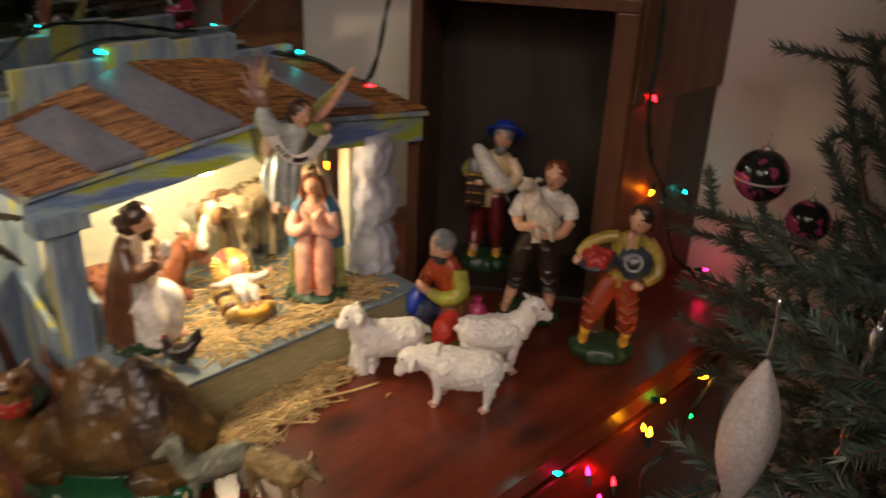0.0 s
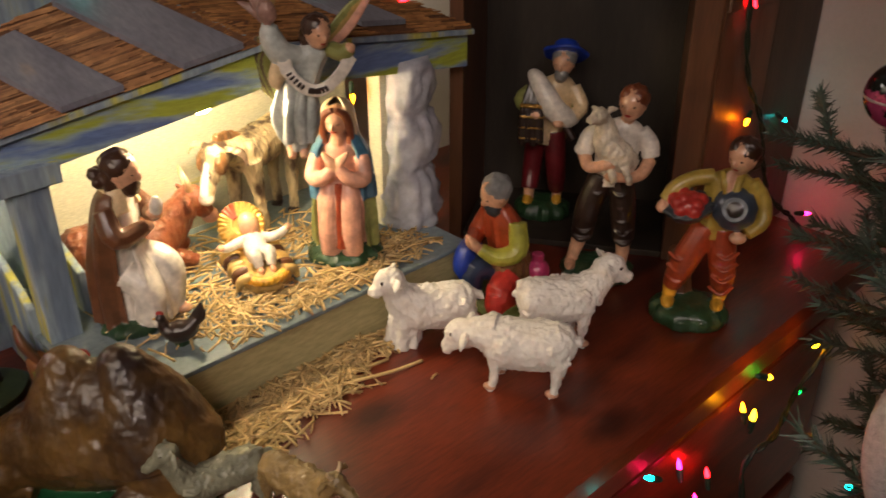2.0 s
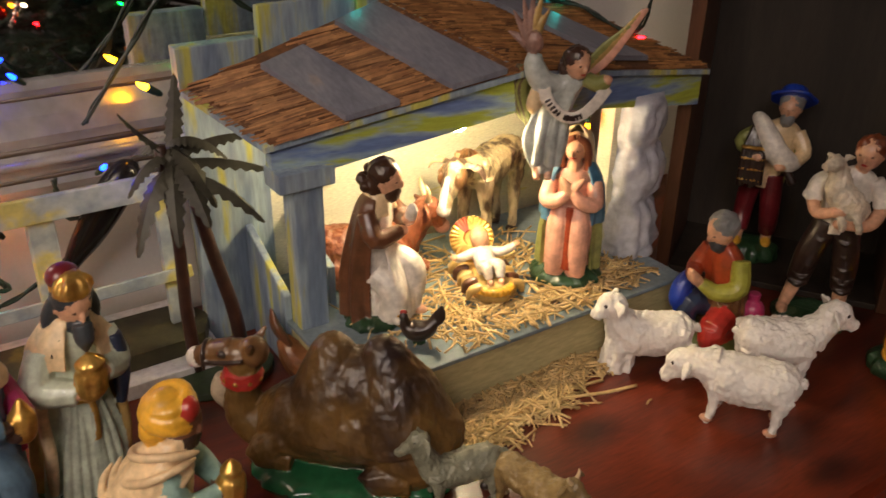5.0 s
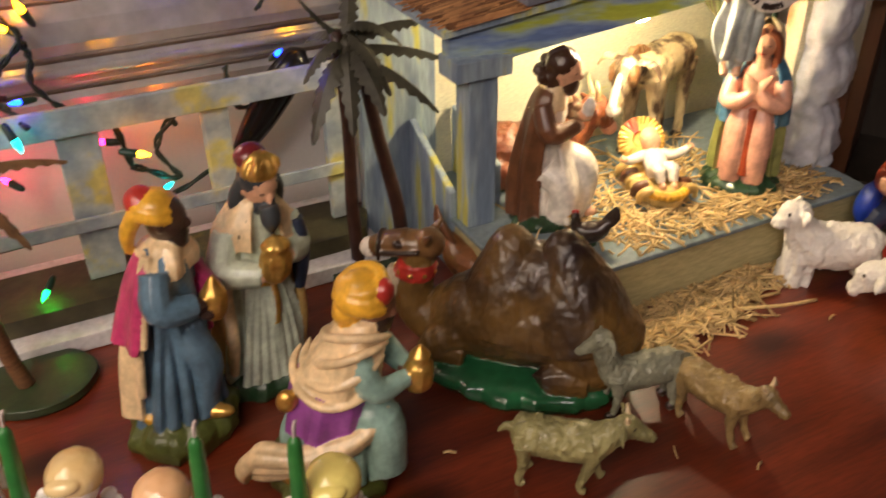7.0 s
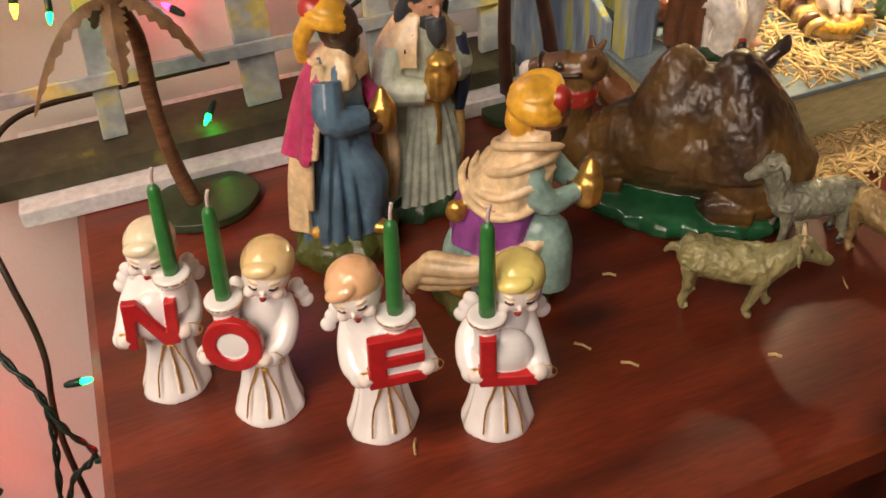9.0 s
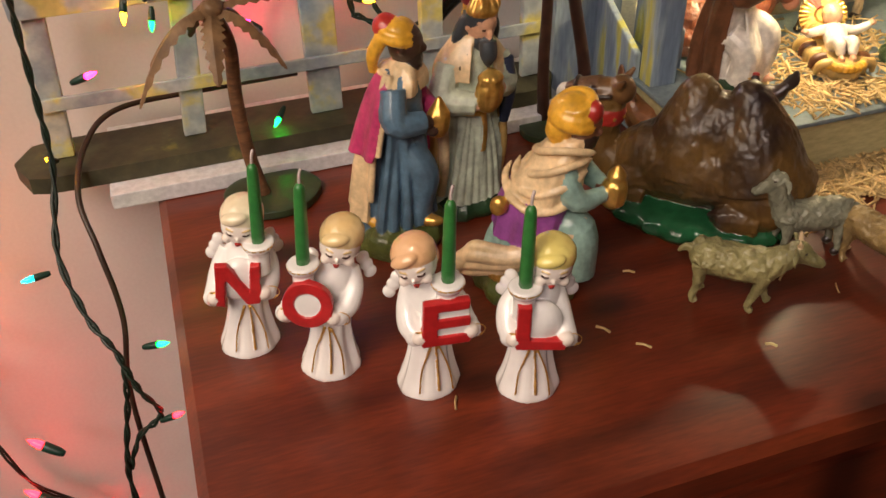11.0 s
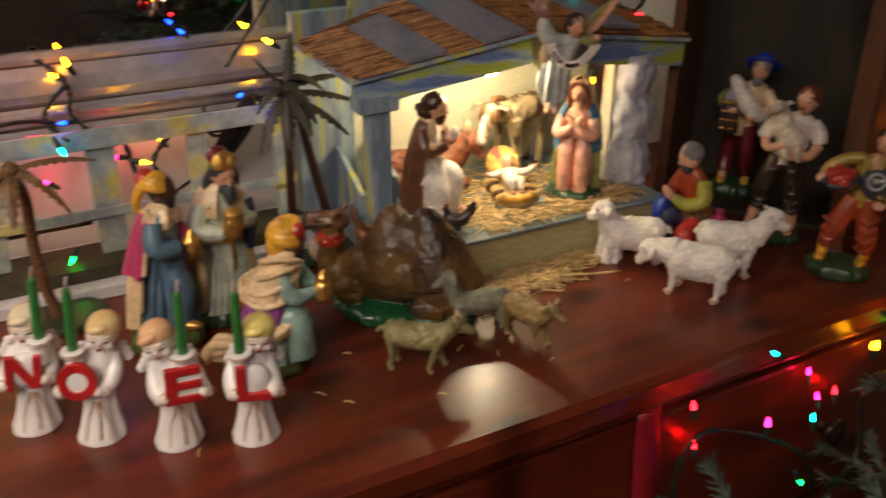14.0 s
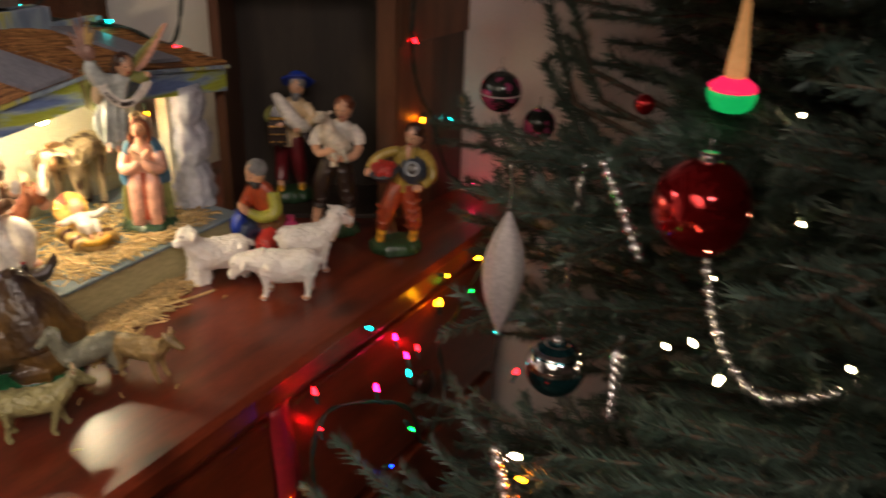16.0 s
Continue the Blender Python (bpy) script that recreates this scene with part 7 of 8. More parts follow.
straw_heap("stable_straw", "pale straw scattered over the stable floor", [(0.44, 0.585, 0.04, 0.014), (0.50, 0.575, 0.035, 0.010), (0.40, 0.605, 0.025, 0.02), (0.50, 0.645, 0.03, 0.025), (0.42, 0.66, 0.04, 0.02), (0.55, 0.585, 0.02, 0.010), (0.47, 0.56, 0.05, 0.006)], 0.0458, 900, 71)
straw_heap("loose_straw", "heap of pale straw on the dresser before the stable", [(0.395, 0.540, 0.018, 0.009), (0.43, 0.538, 0.020, 0.008), (0.465, 0.542, 0.020, 0.006), (0.400, 0.522, 0.014, 0.012), (0.375, 0.525, 0.012, 0.016), (0.435, 0.522, 0.020, 0.009), (0.362, 0.508, 0.010, 0.014), (0.49, 0.540, 0.012, 0.006)], 0.0, 1000, 72, up=0.006)
b = Build()
for pts in ([(0.415, 0.523, 0.004), (0.45, 0.515, 0.005), (0.485, 0.505, 0.003), (0.513, 0.501, 0.001)], [(0.43, 0.528, 0.005), (0.46, 0.523, 0.004), (0.495, 0.519, 0.002)]):
    b.tube(pts, 0.0013, MAT_STRAW, 6, 4, flat=0.6)
thing("long_straw", b, "two long straws lying on the dresser", "straw", kind="stuff")
rnd = random.Random(73)
for x, y, a in ((0.506, 0.481, 0.3), (0.169, 0.446, -0.9), (0.066, 0.420, 1.2), (0.185, 0.425, -0.7), (0.30, 0.452, 0.6), (0.325, 0.43, 1.1), (0.30, 0.50, 0.4), (0.36, 0.40, 0.5), (0.255, 0.40, -0.6), (0.21, 0.49, -0.5), (0.345, 0.487, 0.9)):
    L = rnd.uniform(0.006, 0.013)
    thing("straw_bit", Build().tube([(-L / 2, 0, 0.0012), (0, 0.0006, 0.0016), (L / 2, 0, 0.0010)], 0.0009, MAT_STRAW, 5, 1, flat=0.5), "single bit of straw lying on the dresser", "straw", (x, y, 0), math.degrees(a), "stray straws")


# ---- strings of coloured mini lights ----
def socket_build():
    return Build().tube([(0, 0, 0), (0, 0, 0.004), (0, 0, 0.015), (0, 0, 0.0165)], [0.0022, 0.0034, 0.0040, 0.0034], MAT_SOCKET, 12, 2)


def bulb_build(mat):
    b = Build().loft([(0.0155, 0, 0, 0.0024, 0.0024, 0), (0.019, 0, 0, 0.0030, 0.0030, 0), (0.024, 0, 0, 0.0024, 0.0024, 0), (0.029, 0, 0, 0.0005, 0.0005, 0)], mat, 12, 5)
    return b


SOCKET_DATA = socket_build().data("socket")
BULB_DATA = {k: bulb_build(m).data("bulb") for k, m in GLOW.items()}
SAID = {"red": "red", "pink": "magenta", "blue": "blue", "teal": "turquoise", "green": "green", "yellow": "yellow", "amber": "amber", "white": "warm white"}


def mini_light(colour, tip, way, group="coloured mini lights", size=1.0, where="on a green cable"):
    """A small pointed bulb whose tip lies at the given place and looks along way."""
    w = Vector(way).normalized()
    root = new("mini_light")
    root.matrix_world = Matrix.Translation(Vector(tip) - w * (0.017 * size)) @ w.to_track_quat("Z", "Y").to_matrix().to_4x4() @ Matrix.Scale(size * 0.60, 4)
    tagged(root, f"small lit {SAID[colour]} bulb {where}", "string light", group)
    s = new("socket", SOCKET_DATA)
    s.parent = root
    u = new("bulb", BULB_DATA[colour])
    u.parent = root
    tagged(u, f"glowing {SAID[colour]} glass bulb")
    return root


def cable(pts, r=0.0014, mat=None, label="dark green light cable", twist=True):
    b = Build()
    if twist:
        s = spline(pts, 8)
        for k in (0, 1):
            line = []
            for i, p in enumerate(s):
                a = i * 0.9 + k * math.pi
                line.append((p[0] + 0.0014 * math.cos(a), p[1] + 0.0014 * math.sin(a), p[2] + 0.0010 * math.sin(a * 1.3)))
            b.tube(line, r, mat or MAT_CABLE, 6, 1)
    else:
        b.tube(pts, r, mat or MAT_CABLE, 8, 8)
    return thing("light_cable", b, label, "cable")


# on the wooden box and plank
cable([(0.800, 0.440, 0.345), (0.802, 0.438, 0.28), (0.800, 0.438, 0.222), (0.815, 0.437, 0.165), (0.846, 0.434, 0.120), (0.862, 0.432, 0.075), (0.876, 0.426, 0.040), (0.890, 0.412, 0.022), (0.900, 0.398, 0.006), (0.915, 0.36, -0.02)], label="twisted dark green light cable hanging over the wooden plank")
mini_light("red", (0.806, 0.436, 0.222), (0.3, -0.4, -1.0))
mini_light("amber", (0.822, 0.436, 0.121), (-0.8, -0.2, -0.5))
mini_light("teal", (0.890, 0.432, 0.108), (0.8, -0.2, -0.6))
mini_light("pink", (0.904, 0.398, 0.024), (0.8, -0.5, -0.1))
mini_light("amber", (0.560, 0.630, 0.156), (0.0, -0.1, -1.0), where="hanging under the stable's eave")
# behind the roof and on the mirror's frame
cable([(0.20, 0.755, 0.19), (0.235, 0.770, 0.225), (0.29, 0.772, 0.285), (0.34, 0.765, 0.25), (0.395, 0.752, 0.272), (0.46, 0.755, 0.27), (0.53, 0.756, 0.255), (0.61, 0.71, 0.238), (0.64, 0.665, 0.222), (0.70, 0.70, 0.29)], label="dark green light cable running behind the stable's roof")
mini_light("green", (0.302, 0.768, 0.279), (-0.5, -0.3, 0.6))
mini_light("teal", (0.404, 0.728, 0.268), (0.8, -0.6, -0.2))
mini_light("teal", (0.600, 0.715, 0.246), (0.9, -0.4, 0.0))
mini_light("red", (0.640, 0.655, 0.218), (0.6, -0.6, 0.1))
mini_light("yellow", (0.239, 0.752, 0.214), (-0.7, -0.2, 0.5), size=1.3)
mini_light("blue", (0.160, 0.768, 0.228), (-0.4, -0.3, 0.4))
mini_light("amber", (0.052, 0.763, 0.214), (-0.3, -0.3, 0.7), size=1.3)
mini_light("yellow", (0.038, 0.758, 0.202), (-0.6, -0.3, 0.5))
# on the fence
cable([(-0.190, 0.745, 0.168), (-0.156, 0.745, 0.161), (-0.131, 0.745, 0.157), (-0.078, 0.745, 0.152), (-0.031, 0.746, 0.160), (0.002, 0.748, 0.164), (0.033, 0.752, 0.158)], 0.0020, MAT_CORD, "dark brown cord lying along the top of the toy fence", False)
cable([(-0.054, 0.748, 0.290), (-0.057, 0.744, 0.245), (-0.064, 0.742, 0.220), (-0.060, 0.741, 0.191), (-0.065, 0.738, 0.159), (-0.062, 0.722, 0.148), (-0.066, 0.716, 0.142)], label="bundle of dark green light cable hanging over the fence")
cable([(-0.050, 0.750, 0.280), (-0.066, 0.745, 0.225), (-0.058, 0.742, 0.185), (-0.048, 0.738, 0.160), (-0.052, 0.720, 0.140)], label="bundle of dark green light cable hanging over the fence")
cable([(0.030, 0.768, 0.214), (0.049, 0.757, 0.194), (0.033, 0.757, 0.175), (0.026, 0.755, 0.160), (0.036, 0.735, 0.150), (0.040, 0.716, 0.150)], label="dark green light cable hanging from the mirror's frame")
cable([(0.049, 0.757, 0.194), (0.052, 0.760, 0.179), (0.050, 0.760, 0.161), (0.068, 0.756, 0.140), (0.09, 0.752, 0.13), (0.098, 0.752, 0.095)], label="twisted dark green light cable looped behind the toy fence")
mini_light("red", (-0.028, 0.765, 0.222), (0.8, -0.2, 0.5), size=1.2)
cable([(0.098, 0.752, 0.095), (0.13, 0.76, 0.075), (0.118, 0.765, 0.10), (0.145, 0.765, 0.128), (0.185, 0.765, 0.122), (0.215, 0.765, 0.115), (0.19, 0.765, 0.10), (0.15, 0.768, 0.07), (0.10, 0.765, 0.055), (0.04, 0.765, 0.05)], label="dark green light cable tangled behind the toy fence")
cable([(0.175, 0.766, 0.15), (0.178, 0.766, 0.12), (0.20, 0.766, 0.115)], label="short dark green cable behind the toy fence")
mini_light("blue", (0.202, 0.714, 0.173), (0.2, -0.5, 0.4))
mini_light("blue", (0.034, 0.714, 0.168), (-0.7, -0.3, 0.1))
mini_light("teal", (0.034, 0.706, 0.140), (0.3, -0.4, -0.8), size=1.15)
mini_light("green", (-0.053, 0.716, 0.119), (-0.2, -0.3, -1.0))
mini_light("yellow", (-0.070, 0.712, 0.128), (-0.2, -0.4, -1.0), size=1.15)
mini_light("yellow", (0.107, 0.716, 0.117), (0.9, -0.3, -0.2), size=1.15)
mini_light("pink", (0.079, 0.776, 0.108), (-0.5, 0.3, 0.0), size=1.15)
mini_light("amber", (0.125, 0.778, 0.124), (-0.4, 0.3, 0.5), size=1.1)
mini_light("green", (0.020, 0.712, 0.031), (-0.5, -0.5, -0.5), size=1.1)
mini_light("teal", (0.122, 0.748, 0.078), (0.5, -0.4, 0.5))
mini_light("pink", (0.015, 0.782, 0.092), (-0.3, 0.4, 0.1), size=1.2)
# cord along the board
cable([(0.05, 0.770, 0.045), (-0.02, 0.757, 0.050), (-0.09, 0.745, 0.052), (-0.118, 0.720, 0.040), (-0.128, 0.680, 0.020), (-0.122, 0.652, -0.01), (-0.118, 0.635, -0.06), (-0.128, 0.62, -0.13), (-0.13, 0.61, -0.30), (-0.14, 0.60, -0.6)], 0.0022, MAT_CORD, "dark brown cord hanging down beside the dresser", False)
# strand at the dresser's end
cable([(-0.129, 0.708, 0.30), (-0.131, 0.704, 0.20), (-0.134, 0.702, 0.15), (-0.137, 0.700, 0.09), (-0.140, 0.69, 0.04), (-0.150, 0.66, -0.01), (-0.140, 0.63, -0.05), (-0.125, 0.61, -0.075), (-0.128, 0.606, -0.11), (-0.140, 0.60, -0.16), (-0.146, 0.60, -0.21), (-0.15, 0.60, -0.40)], label="twisted dark green light cable hanging at the dresser's end")
cable([(-0.125, 0.61, -0.075), (-0.118, 0.60, -0.10), (-0.108, 0.60, -0.130), (-0.128, 0.603, -0.15), (-0.142, 0.60, -0.18)], label="loop of dark green light cable at the dresser's end")
mini_light("pink", (-0.094, 0.690, 0.107), (0.9, -0.2, 0.35), size=1.15)
mini_light("yellow", (-0.143, 0.695, 0.047), (-0.2, -0.5, 0.4))
mini_light("teal", (-0.178, 0.655, -0.024), (-1.0, -0.2, 0.0), size=1.15)
mini_light("green", (-0.088, 0.592, -0.056), (0.9, -0.3, 0.2), size=1.15)
mini_light("red", (-0.092, 0.594, -0.128), (0.9, -0.2, 0.35), size=1.15)
# oversized bulbs, added out of view to tint the wall amber and red
for colour, tip in (("amber", (-0.27, 0.740, 0.10)), ("amber", (-0.30, 0.745, 0.22)), ("red", (-0.30, 0.755, -0.16)), ("amber", (-0.25, 0.725, -0.03)), ("amber", (-0.27, 0.72, -0.10)), ("red", (-0.24, 0.72, -0.24)), ("red", (-0.27, 0.745, -0.33)), ("red", (-0.20, 0.745, -0.42))):
    mini_light(colour, tip, (-0.6, 0.3, 0.3), size=2.0, where="added unseen to tint the wall")
cable([(-0.131, 0.704, 0.20), (-0.22, 0.765, 0.27), (-0.35, 0.770, 0.24), (-0.31, 0.772, 0.12), (-0.32, 0.770, -0.02), (-0.295, 0.765, -0.16), (-0.265, 0.755, -0.33), (-0.195, 0.755, -0.42), (-0.15, 0.60, -0.40)], label="dark green light cable on the wall beside the dresser")
# before the dresser
cable([(0.77, 0.305, -0.005), (0.735, 0.312, -0.04), (0.69, 0.305, -0.055), (0.665, 0.312, -0.075), (0.66, 0.30, -0.14), (0.60, 0.29, -0.17), (0.55, 0.28, -0.09), (0.50, 0.30, -0.06), (0.45, 0.31, -0.05), (0.43, 0.31, -0.10), (0.45, 0.30, -0.16), (0.52, 0.27, -0.17)], label="twisted dark green light cable draped before the dresser")
mini_light("yellow", (0.672, 0.316, -0.026), (0.05, 0.0, 1.0), "coloured mini lights", 1.25)
mini_light("yellow", (0.754, 0.316, -0.010), (-0.9, 0.2, 0.1), size=1.25)
mini_light("yellow", (0.690, 0.316, -0.006), (0.6, -0.1, -0.3), size=1.25)
mini_light("green", (0.736, 0.314, -0.045), (-0.9, 0.1, 0.2))
mini_light("teal", (0.522, 0.312, 0.010), (-0.8, 0.2, 0.5))
mini_light("red", (0.443, 0.316, -0.016), (-0.1, 0.2, 1.0), size=1.1)
mini_light("pink", (0.506, 0.290, -0.038), (0.1, 0.2, 1.0), size=1.1)
mini_light("teal", (0.549, 0.280, -0.042), (0.0, 0.2, 1.0))
mini_light("green", (0.512, 0.250, -0.082), (0.3, -0.2, -0.6))
mini_light("blue", (0.475, 0.250, -0.099), (0.7, 0.0, -0.4))
mini_light("red", (0.638, 0.200, -0.061), (0.5, 0.0, 0.4))
mini_light("amber", (0.405, 0.316, -0.118), (0.1, 0.2, 0.8))
mini_light("pink", (0.60, 0.316, -0.060), (0.2, 0.4, 0.6))


# extra bulbs, added only to throw coloured glow patches on the drawers
for colour, tip in (("pink", (0.612, 0.338, -0.050)), ("amber", (0.700, 0.338, -0.048)), ("red", (0.655, 0.336, -0.085)), ("red", (0.476, 0.338, -0.085))):
    mini_light(colour, tip, (0.2, 0.3, 0.6), size=1.0, where="added for glow on the dresser's front")


# a red ribbon hanging before the dresser
def ribbon():
    b = Build()
    rings = []
    for i in range(25):
        u = i / 24
        z = -0.020 - 0.24 * u
        x = 0.408 + 0.006 * math.sin(5 * u) - 0.02 * u
        y = 0.3225 + 0.0035 * math.sin(9 * u + 1)
        w = 0.013
        rings.append([(x - w, y + 0.002 * math.sin(7 * u), z), (x, y - 0.003, z), (x + w, y + 0.003 * math.sin(8 * u + 2), z), (x + w, y + 0.001 + 0.003 * math.sin(8 * u + 2), z), (x, y - 0.0018, z), (x - w, y + 0.001 + 0.002 * math.sin(7 * u), z)])
    b._grid(rings, MAT_RIBBON)
    thing("ribbon", b, "crimson ribbon hanging down before the dresser", "ribbon")


ribbon()

# ---- the fir tree ----
TX, TY = 0.715, -0.20


SHOWN = [(0.540, 0.018, 0.198, 0.055), (0.622, 0.026, 0.290, 0.050), (0.375, 0.058, 0.132, 0.032), (0.655, 0.105, 0.236, 0.022), (0.588, 0.200, 0.100, 0.034), (0.588, 0.200, 0.045, 0.034), (0.790, 0.312, 0.188, 0.036),
         (0.470, -0.008, 0.175, 0.018), (0.449, -0.024, 0.151, 0.018), (0.425, -0.055, 0.132, 0.02), (0.424, -0.090, 0.136, 0.02), (0.490, 0.062, 0.20, 0.016), (0.570, -0.048, 0.190, 0.014), (0.630, -0.026, 0.254, 0.014), (0.812, 0.272, 0.150, 0.026),
         (0.930, 0.346, 0.246, 0.050), (0.930, 0.264, 0.235, 0.034), (0.930, 0.168, 0.159, 0.026), (0.930, 0.205, 0.140, 0.030), (0.930, 0.385, 0.215, 0.055), (0.930, 0.195, 0.246, 0.026), (0.930, 0.252, 0.256, 0.045), (0.930, 0.218, 0.252, 0.036)]
ROOM = Vector((-0.03, -0.05, 0.42))


def hides(p):
    """Whether a place lies on the room's side of an ornament, where the boughs leave it free."""
    q = Vector(p)
    for x, y, z, r in SHOWN:
        c = Vector((x, y, z))
        w = (ROOM - c).normalized()
        along = (q - c).dot(w)
        if along > -0.008 and (q - c - w * along).length < r:
            return True
    return False


def allowed(p):
    """Whether a branch may reach this place: off the walls, the dresser and the open room."""
    x, y, z = p
    if hides(p):
        return False
    if x > 0.915 or (y > 0.318 and z < 0.03) or y > 0.40:
        return False
    if y > 0.135 + 0.352 * (x - 0.163) + 0.10 * max(0.0, z - 0.1) and z > -0.03:
        return False
    if (x + 0.03) ** 2 + (y + 0.06) ** 2 < 0.30 ** 2:
        return False
    return y < 0.315 - 0.10 * max(0.0, 0.42 - x)


def needles(points, dirs, seed, density=620, length=0.016):
    """Solid slivers round a twig: base points and directions along it."""
    rs = np.random.RandomState(seed)
    P, D = np.array(points), np.array(dirs)
    seg = np.linalg.norm(np.diff(P, axis=0), axis=1)
    n = max(4, int(seg.sum() * density))
    u = rs.uniform(0, len(P) - 1.001, n)
    i = u.astype(int)
    f = (u - i)[:, None]
    p = P[i] * (1 - f) + P[i + 1] * f
    d = D[i]
    a = rs.uniform(0, 2 * np.pi, n)
    ref = np.where(np.abs(d[:, 2:3]) > 0.9, np.array([[1.0, 0, 0]]), np.array([[0, 0, 1.0]]))
    s = np.cross(d, ref)
    s /= np.linalg.norm(s, axis=1)[:, None] + 1e-9
    t = np.cross(d, s)
    out = s * np.cos(a)[:, None] + t * (0.75 * np.sin(a))[:, None]
    w = out * 0.80 + d * 0.62
    w /= np.linalg.norm(w, axis=1)[:, None]
    L = length * rs.uniform(0.7, 1.15, n)[:, None]
    side = np.cross(w, d)
    side /= np.linalg.norm(side, axis=1)[:, None] + 1e-9
    nrm = np.cross(w, side)
    h = 0.00135
    v = np.stack([p - side * h, p + side * h, p + nrm * h * 0.9, p + w * L], 1).reshape(-1, 3)
    k = np.arange(n)[:, None] * 4
    q = np.concatenate([k + np.array([[0, 1, 3]]), k + np.array([[1, 2, 3]]), k + np.array([[2, 0, 3]])], 0)
    return v, q


def fir_tree():
    rnd = random.Random(8)
    root = thing("christmas_tree", None, "real green fir tree decorated with glass balls and lights", "tree", (TX, TY, -0.95))
    back = Vector((TX, TY, -0.95))
    part("trunk", Build().tube([(0, 0, 0), (0.005, 0, 0.6), (0.0, 0.004, 1.3), (0.0, 0, 2.1)], [0.040, 0.032, 0.022, 0.005], MAT_TWIG, 14), root)
    def grow(at, reach, R, d, side, made, free=False):
        pts = [at(reach * k / 10) for k in range(11)]
        b = Build()
        b.tube([tuple(p - back) for p in pts], [0.0045 - 0.003 * k / 10 for k in range(11)], MAT_TWIG, 6, 1)
        V, Q, n0 = [], [], 0

        def sprout(line, seed, dens):
            nonlocal n0
            L = np.array([tuple(p - back) for p in line])
            dd = np.gradient(L, axis=0)
            dd /= np.linalg.norm(dd, axis=1)[:, None] + 1e-9
            v, q = needles(L, dd, seed, dens, rnd.uniform(0.0125, 0.018))
            V.append(v)
            Q.append(q + n0)
            n0 += len(v)

        sprout(pts[3:], made * 50, 1500)
        for k in range(3, 11):
            for s in (-1, 1):
                if rnd.random() < 0.18:
                    continue
                base = pts[k]
                tl = R * rnd.uniform(0.16, 0.30) * (1.25 - 0.07 * k)
                td = (d * 0.75 + side * (s * rnd.uniform(0.55, 0.9)) + Vector((0, 0, rnd.uniform(-0.12, 0.22)))).normalized()
                end = 0.0
                while end < 1.0 and (allowed(base + td * (tl * (end + 0.1))) or (free and not hides(base + td * (tl * (end + 0.1))) and (base + td * tl).x < 0.92)):
                    end += 0.1
                if end * tl < 0.02:
                    continue
                line = [base + td * (tl * end * j / 4) + Vector((0, 0, 0.06 * tl * (j / 4) ** 2)) for j in range(5)]
                b.tube([tuple(p - back) for p in line], [0.0022, 0.0020, 0.0017, 0.0014, 0.0010], MAT_TWIG, 5, 1)
                sprout(line, made * 50 + k * 3 + s, 1500)
        ob = part("branch", b, root)
        v, q = np.concatenate(V), np.concatenate(Q)
        me = bpy.data.meshes.new("needles")
        me.from_pydata(v.tolist(), [], q.tolist())
        me.materials.append(MAT_NEEDLE)
        nd = new("needles", me)
        nd.parent = ob
        tagged(nd, kind="stuff")

    made = 0
    for i in range(620):
        if made >= 250:
            break
        dense = rnd.random() < 0.72
        z0 = rnd.uniform(-0.30, 0.50) if dense else rnd.uniform(-0.65, 0.95)
        az = rnd.uniform(70, 250) if dense else rnd.uniform(0, 360)
        R = min(0.58, max(0.10, 0.60 * (1.05 - z0) / 1.25)) * rnd.uniform(0.75, 1.08)
        up = rnd.uniform(0.05, 0.42) if z0 > 0 else rnd.uniform(-0.05, 0.25)
        a = radians(az)
        d = Vector((math.cos(a), math.sin(a), 0))
        side = Vector((-math.sin(a), math.cos(a), 0))
        bend = rnd.uniform(-0.25, 0.25)

        def at(u):
            return Vector((TX, TY, z0)) + d * (R * u) + side * (bend * R * u * u) + Vector((0, 0, R * (up * u - 0.12 * u * u)))

        reach = 0.0
        while reach < 1.0 and allowed(at(reach + 0.03)):
            reach += 0.03
        if reach * R < 0.16:
            continue
        made += 1
        grow(at, reach, R, d, side, made)
    for k, tip in enumerate(((0.845, 0.346, 0.285), (0.868, 0.296, 0.300), (0.783, 0.346, 0.141), (0.80, 0.325, 0.115), (0.88, 0.22, 0.24), (0.86, 0.25, 0.10), (0.85, 0.28, 0.22), (0.82, 0.30, 0.06), (0.78, 0.30, 0.07), (0.90, 0.16, 0.33), (0.83, 0.24, 0.17), (0.74, 0.29, 0.05), (0.80, 0.22, 0.28))):
        foot = Vector((TX, TY, tip[2] - 0.12))
        d = (Vector(tip) - foot)
        R = d.length
        d.normalize()
        side = d.cross(Vector((0, 0, 1))).normalized()
        grow(lambda u: foot + d * (R * u) + Vector((0, 0, 0.05 * math.sin(math.pi * u))), 1.0, R * 0.8, d, side, 300 + k, True)
    # steep young boughs that rise at the wall
    for k, (low, tip) in enumerate([((0.8, 0.226, 0.183), (0.83, 0.279, 0.28)), ((0.8, 0.211, 0.223), (0.83, 0.26, 0.304)), ((0.8, 0.212, 0.144), (0.83, 0.278, 0.215)), ((0.8, 0.19, 0.147), (0.83, 0.246, 0.183)), ((0.8, 0.195, 0.192), (0.83, 0.254, 0.25))]):
        low, d = Vector(low), Vector(tip) - Vector(low)
        R = d.length
        d.normalize()
        side = d.cross(Vector((0.6, 0.8, 0))).normalized()
        foot = Vector((TX, TY, low.z - 0.10))

        def rise(u):
            return foot.lerp(low, u / 0.4) if u < 0.4 else low + d * (R * (u - 0.4) / 0.6)

        grow(rise, 1.0, R * 0.55, d, side, 340 + k, True)


fir_tree()


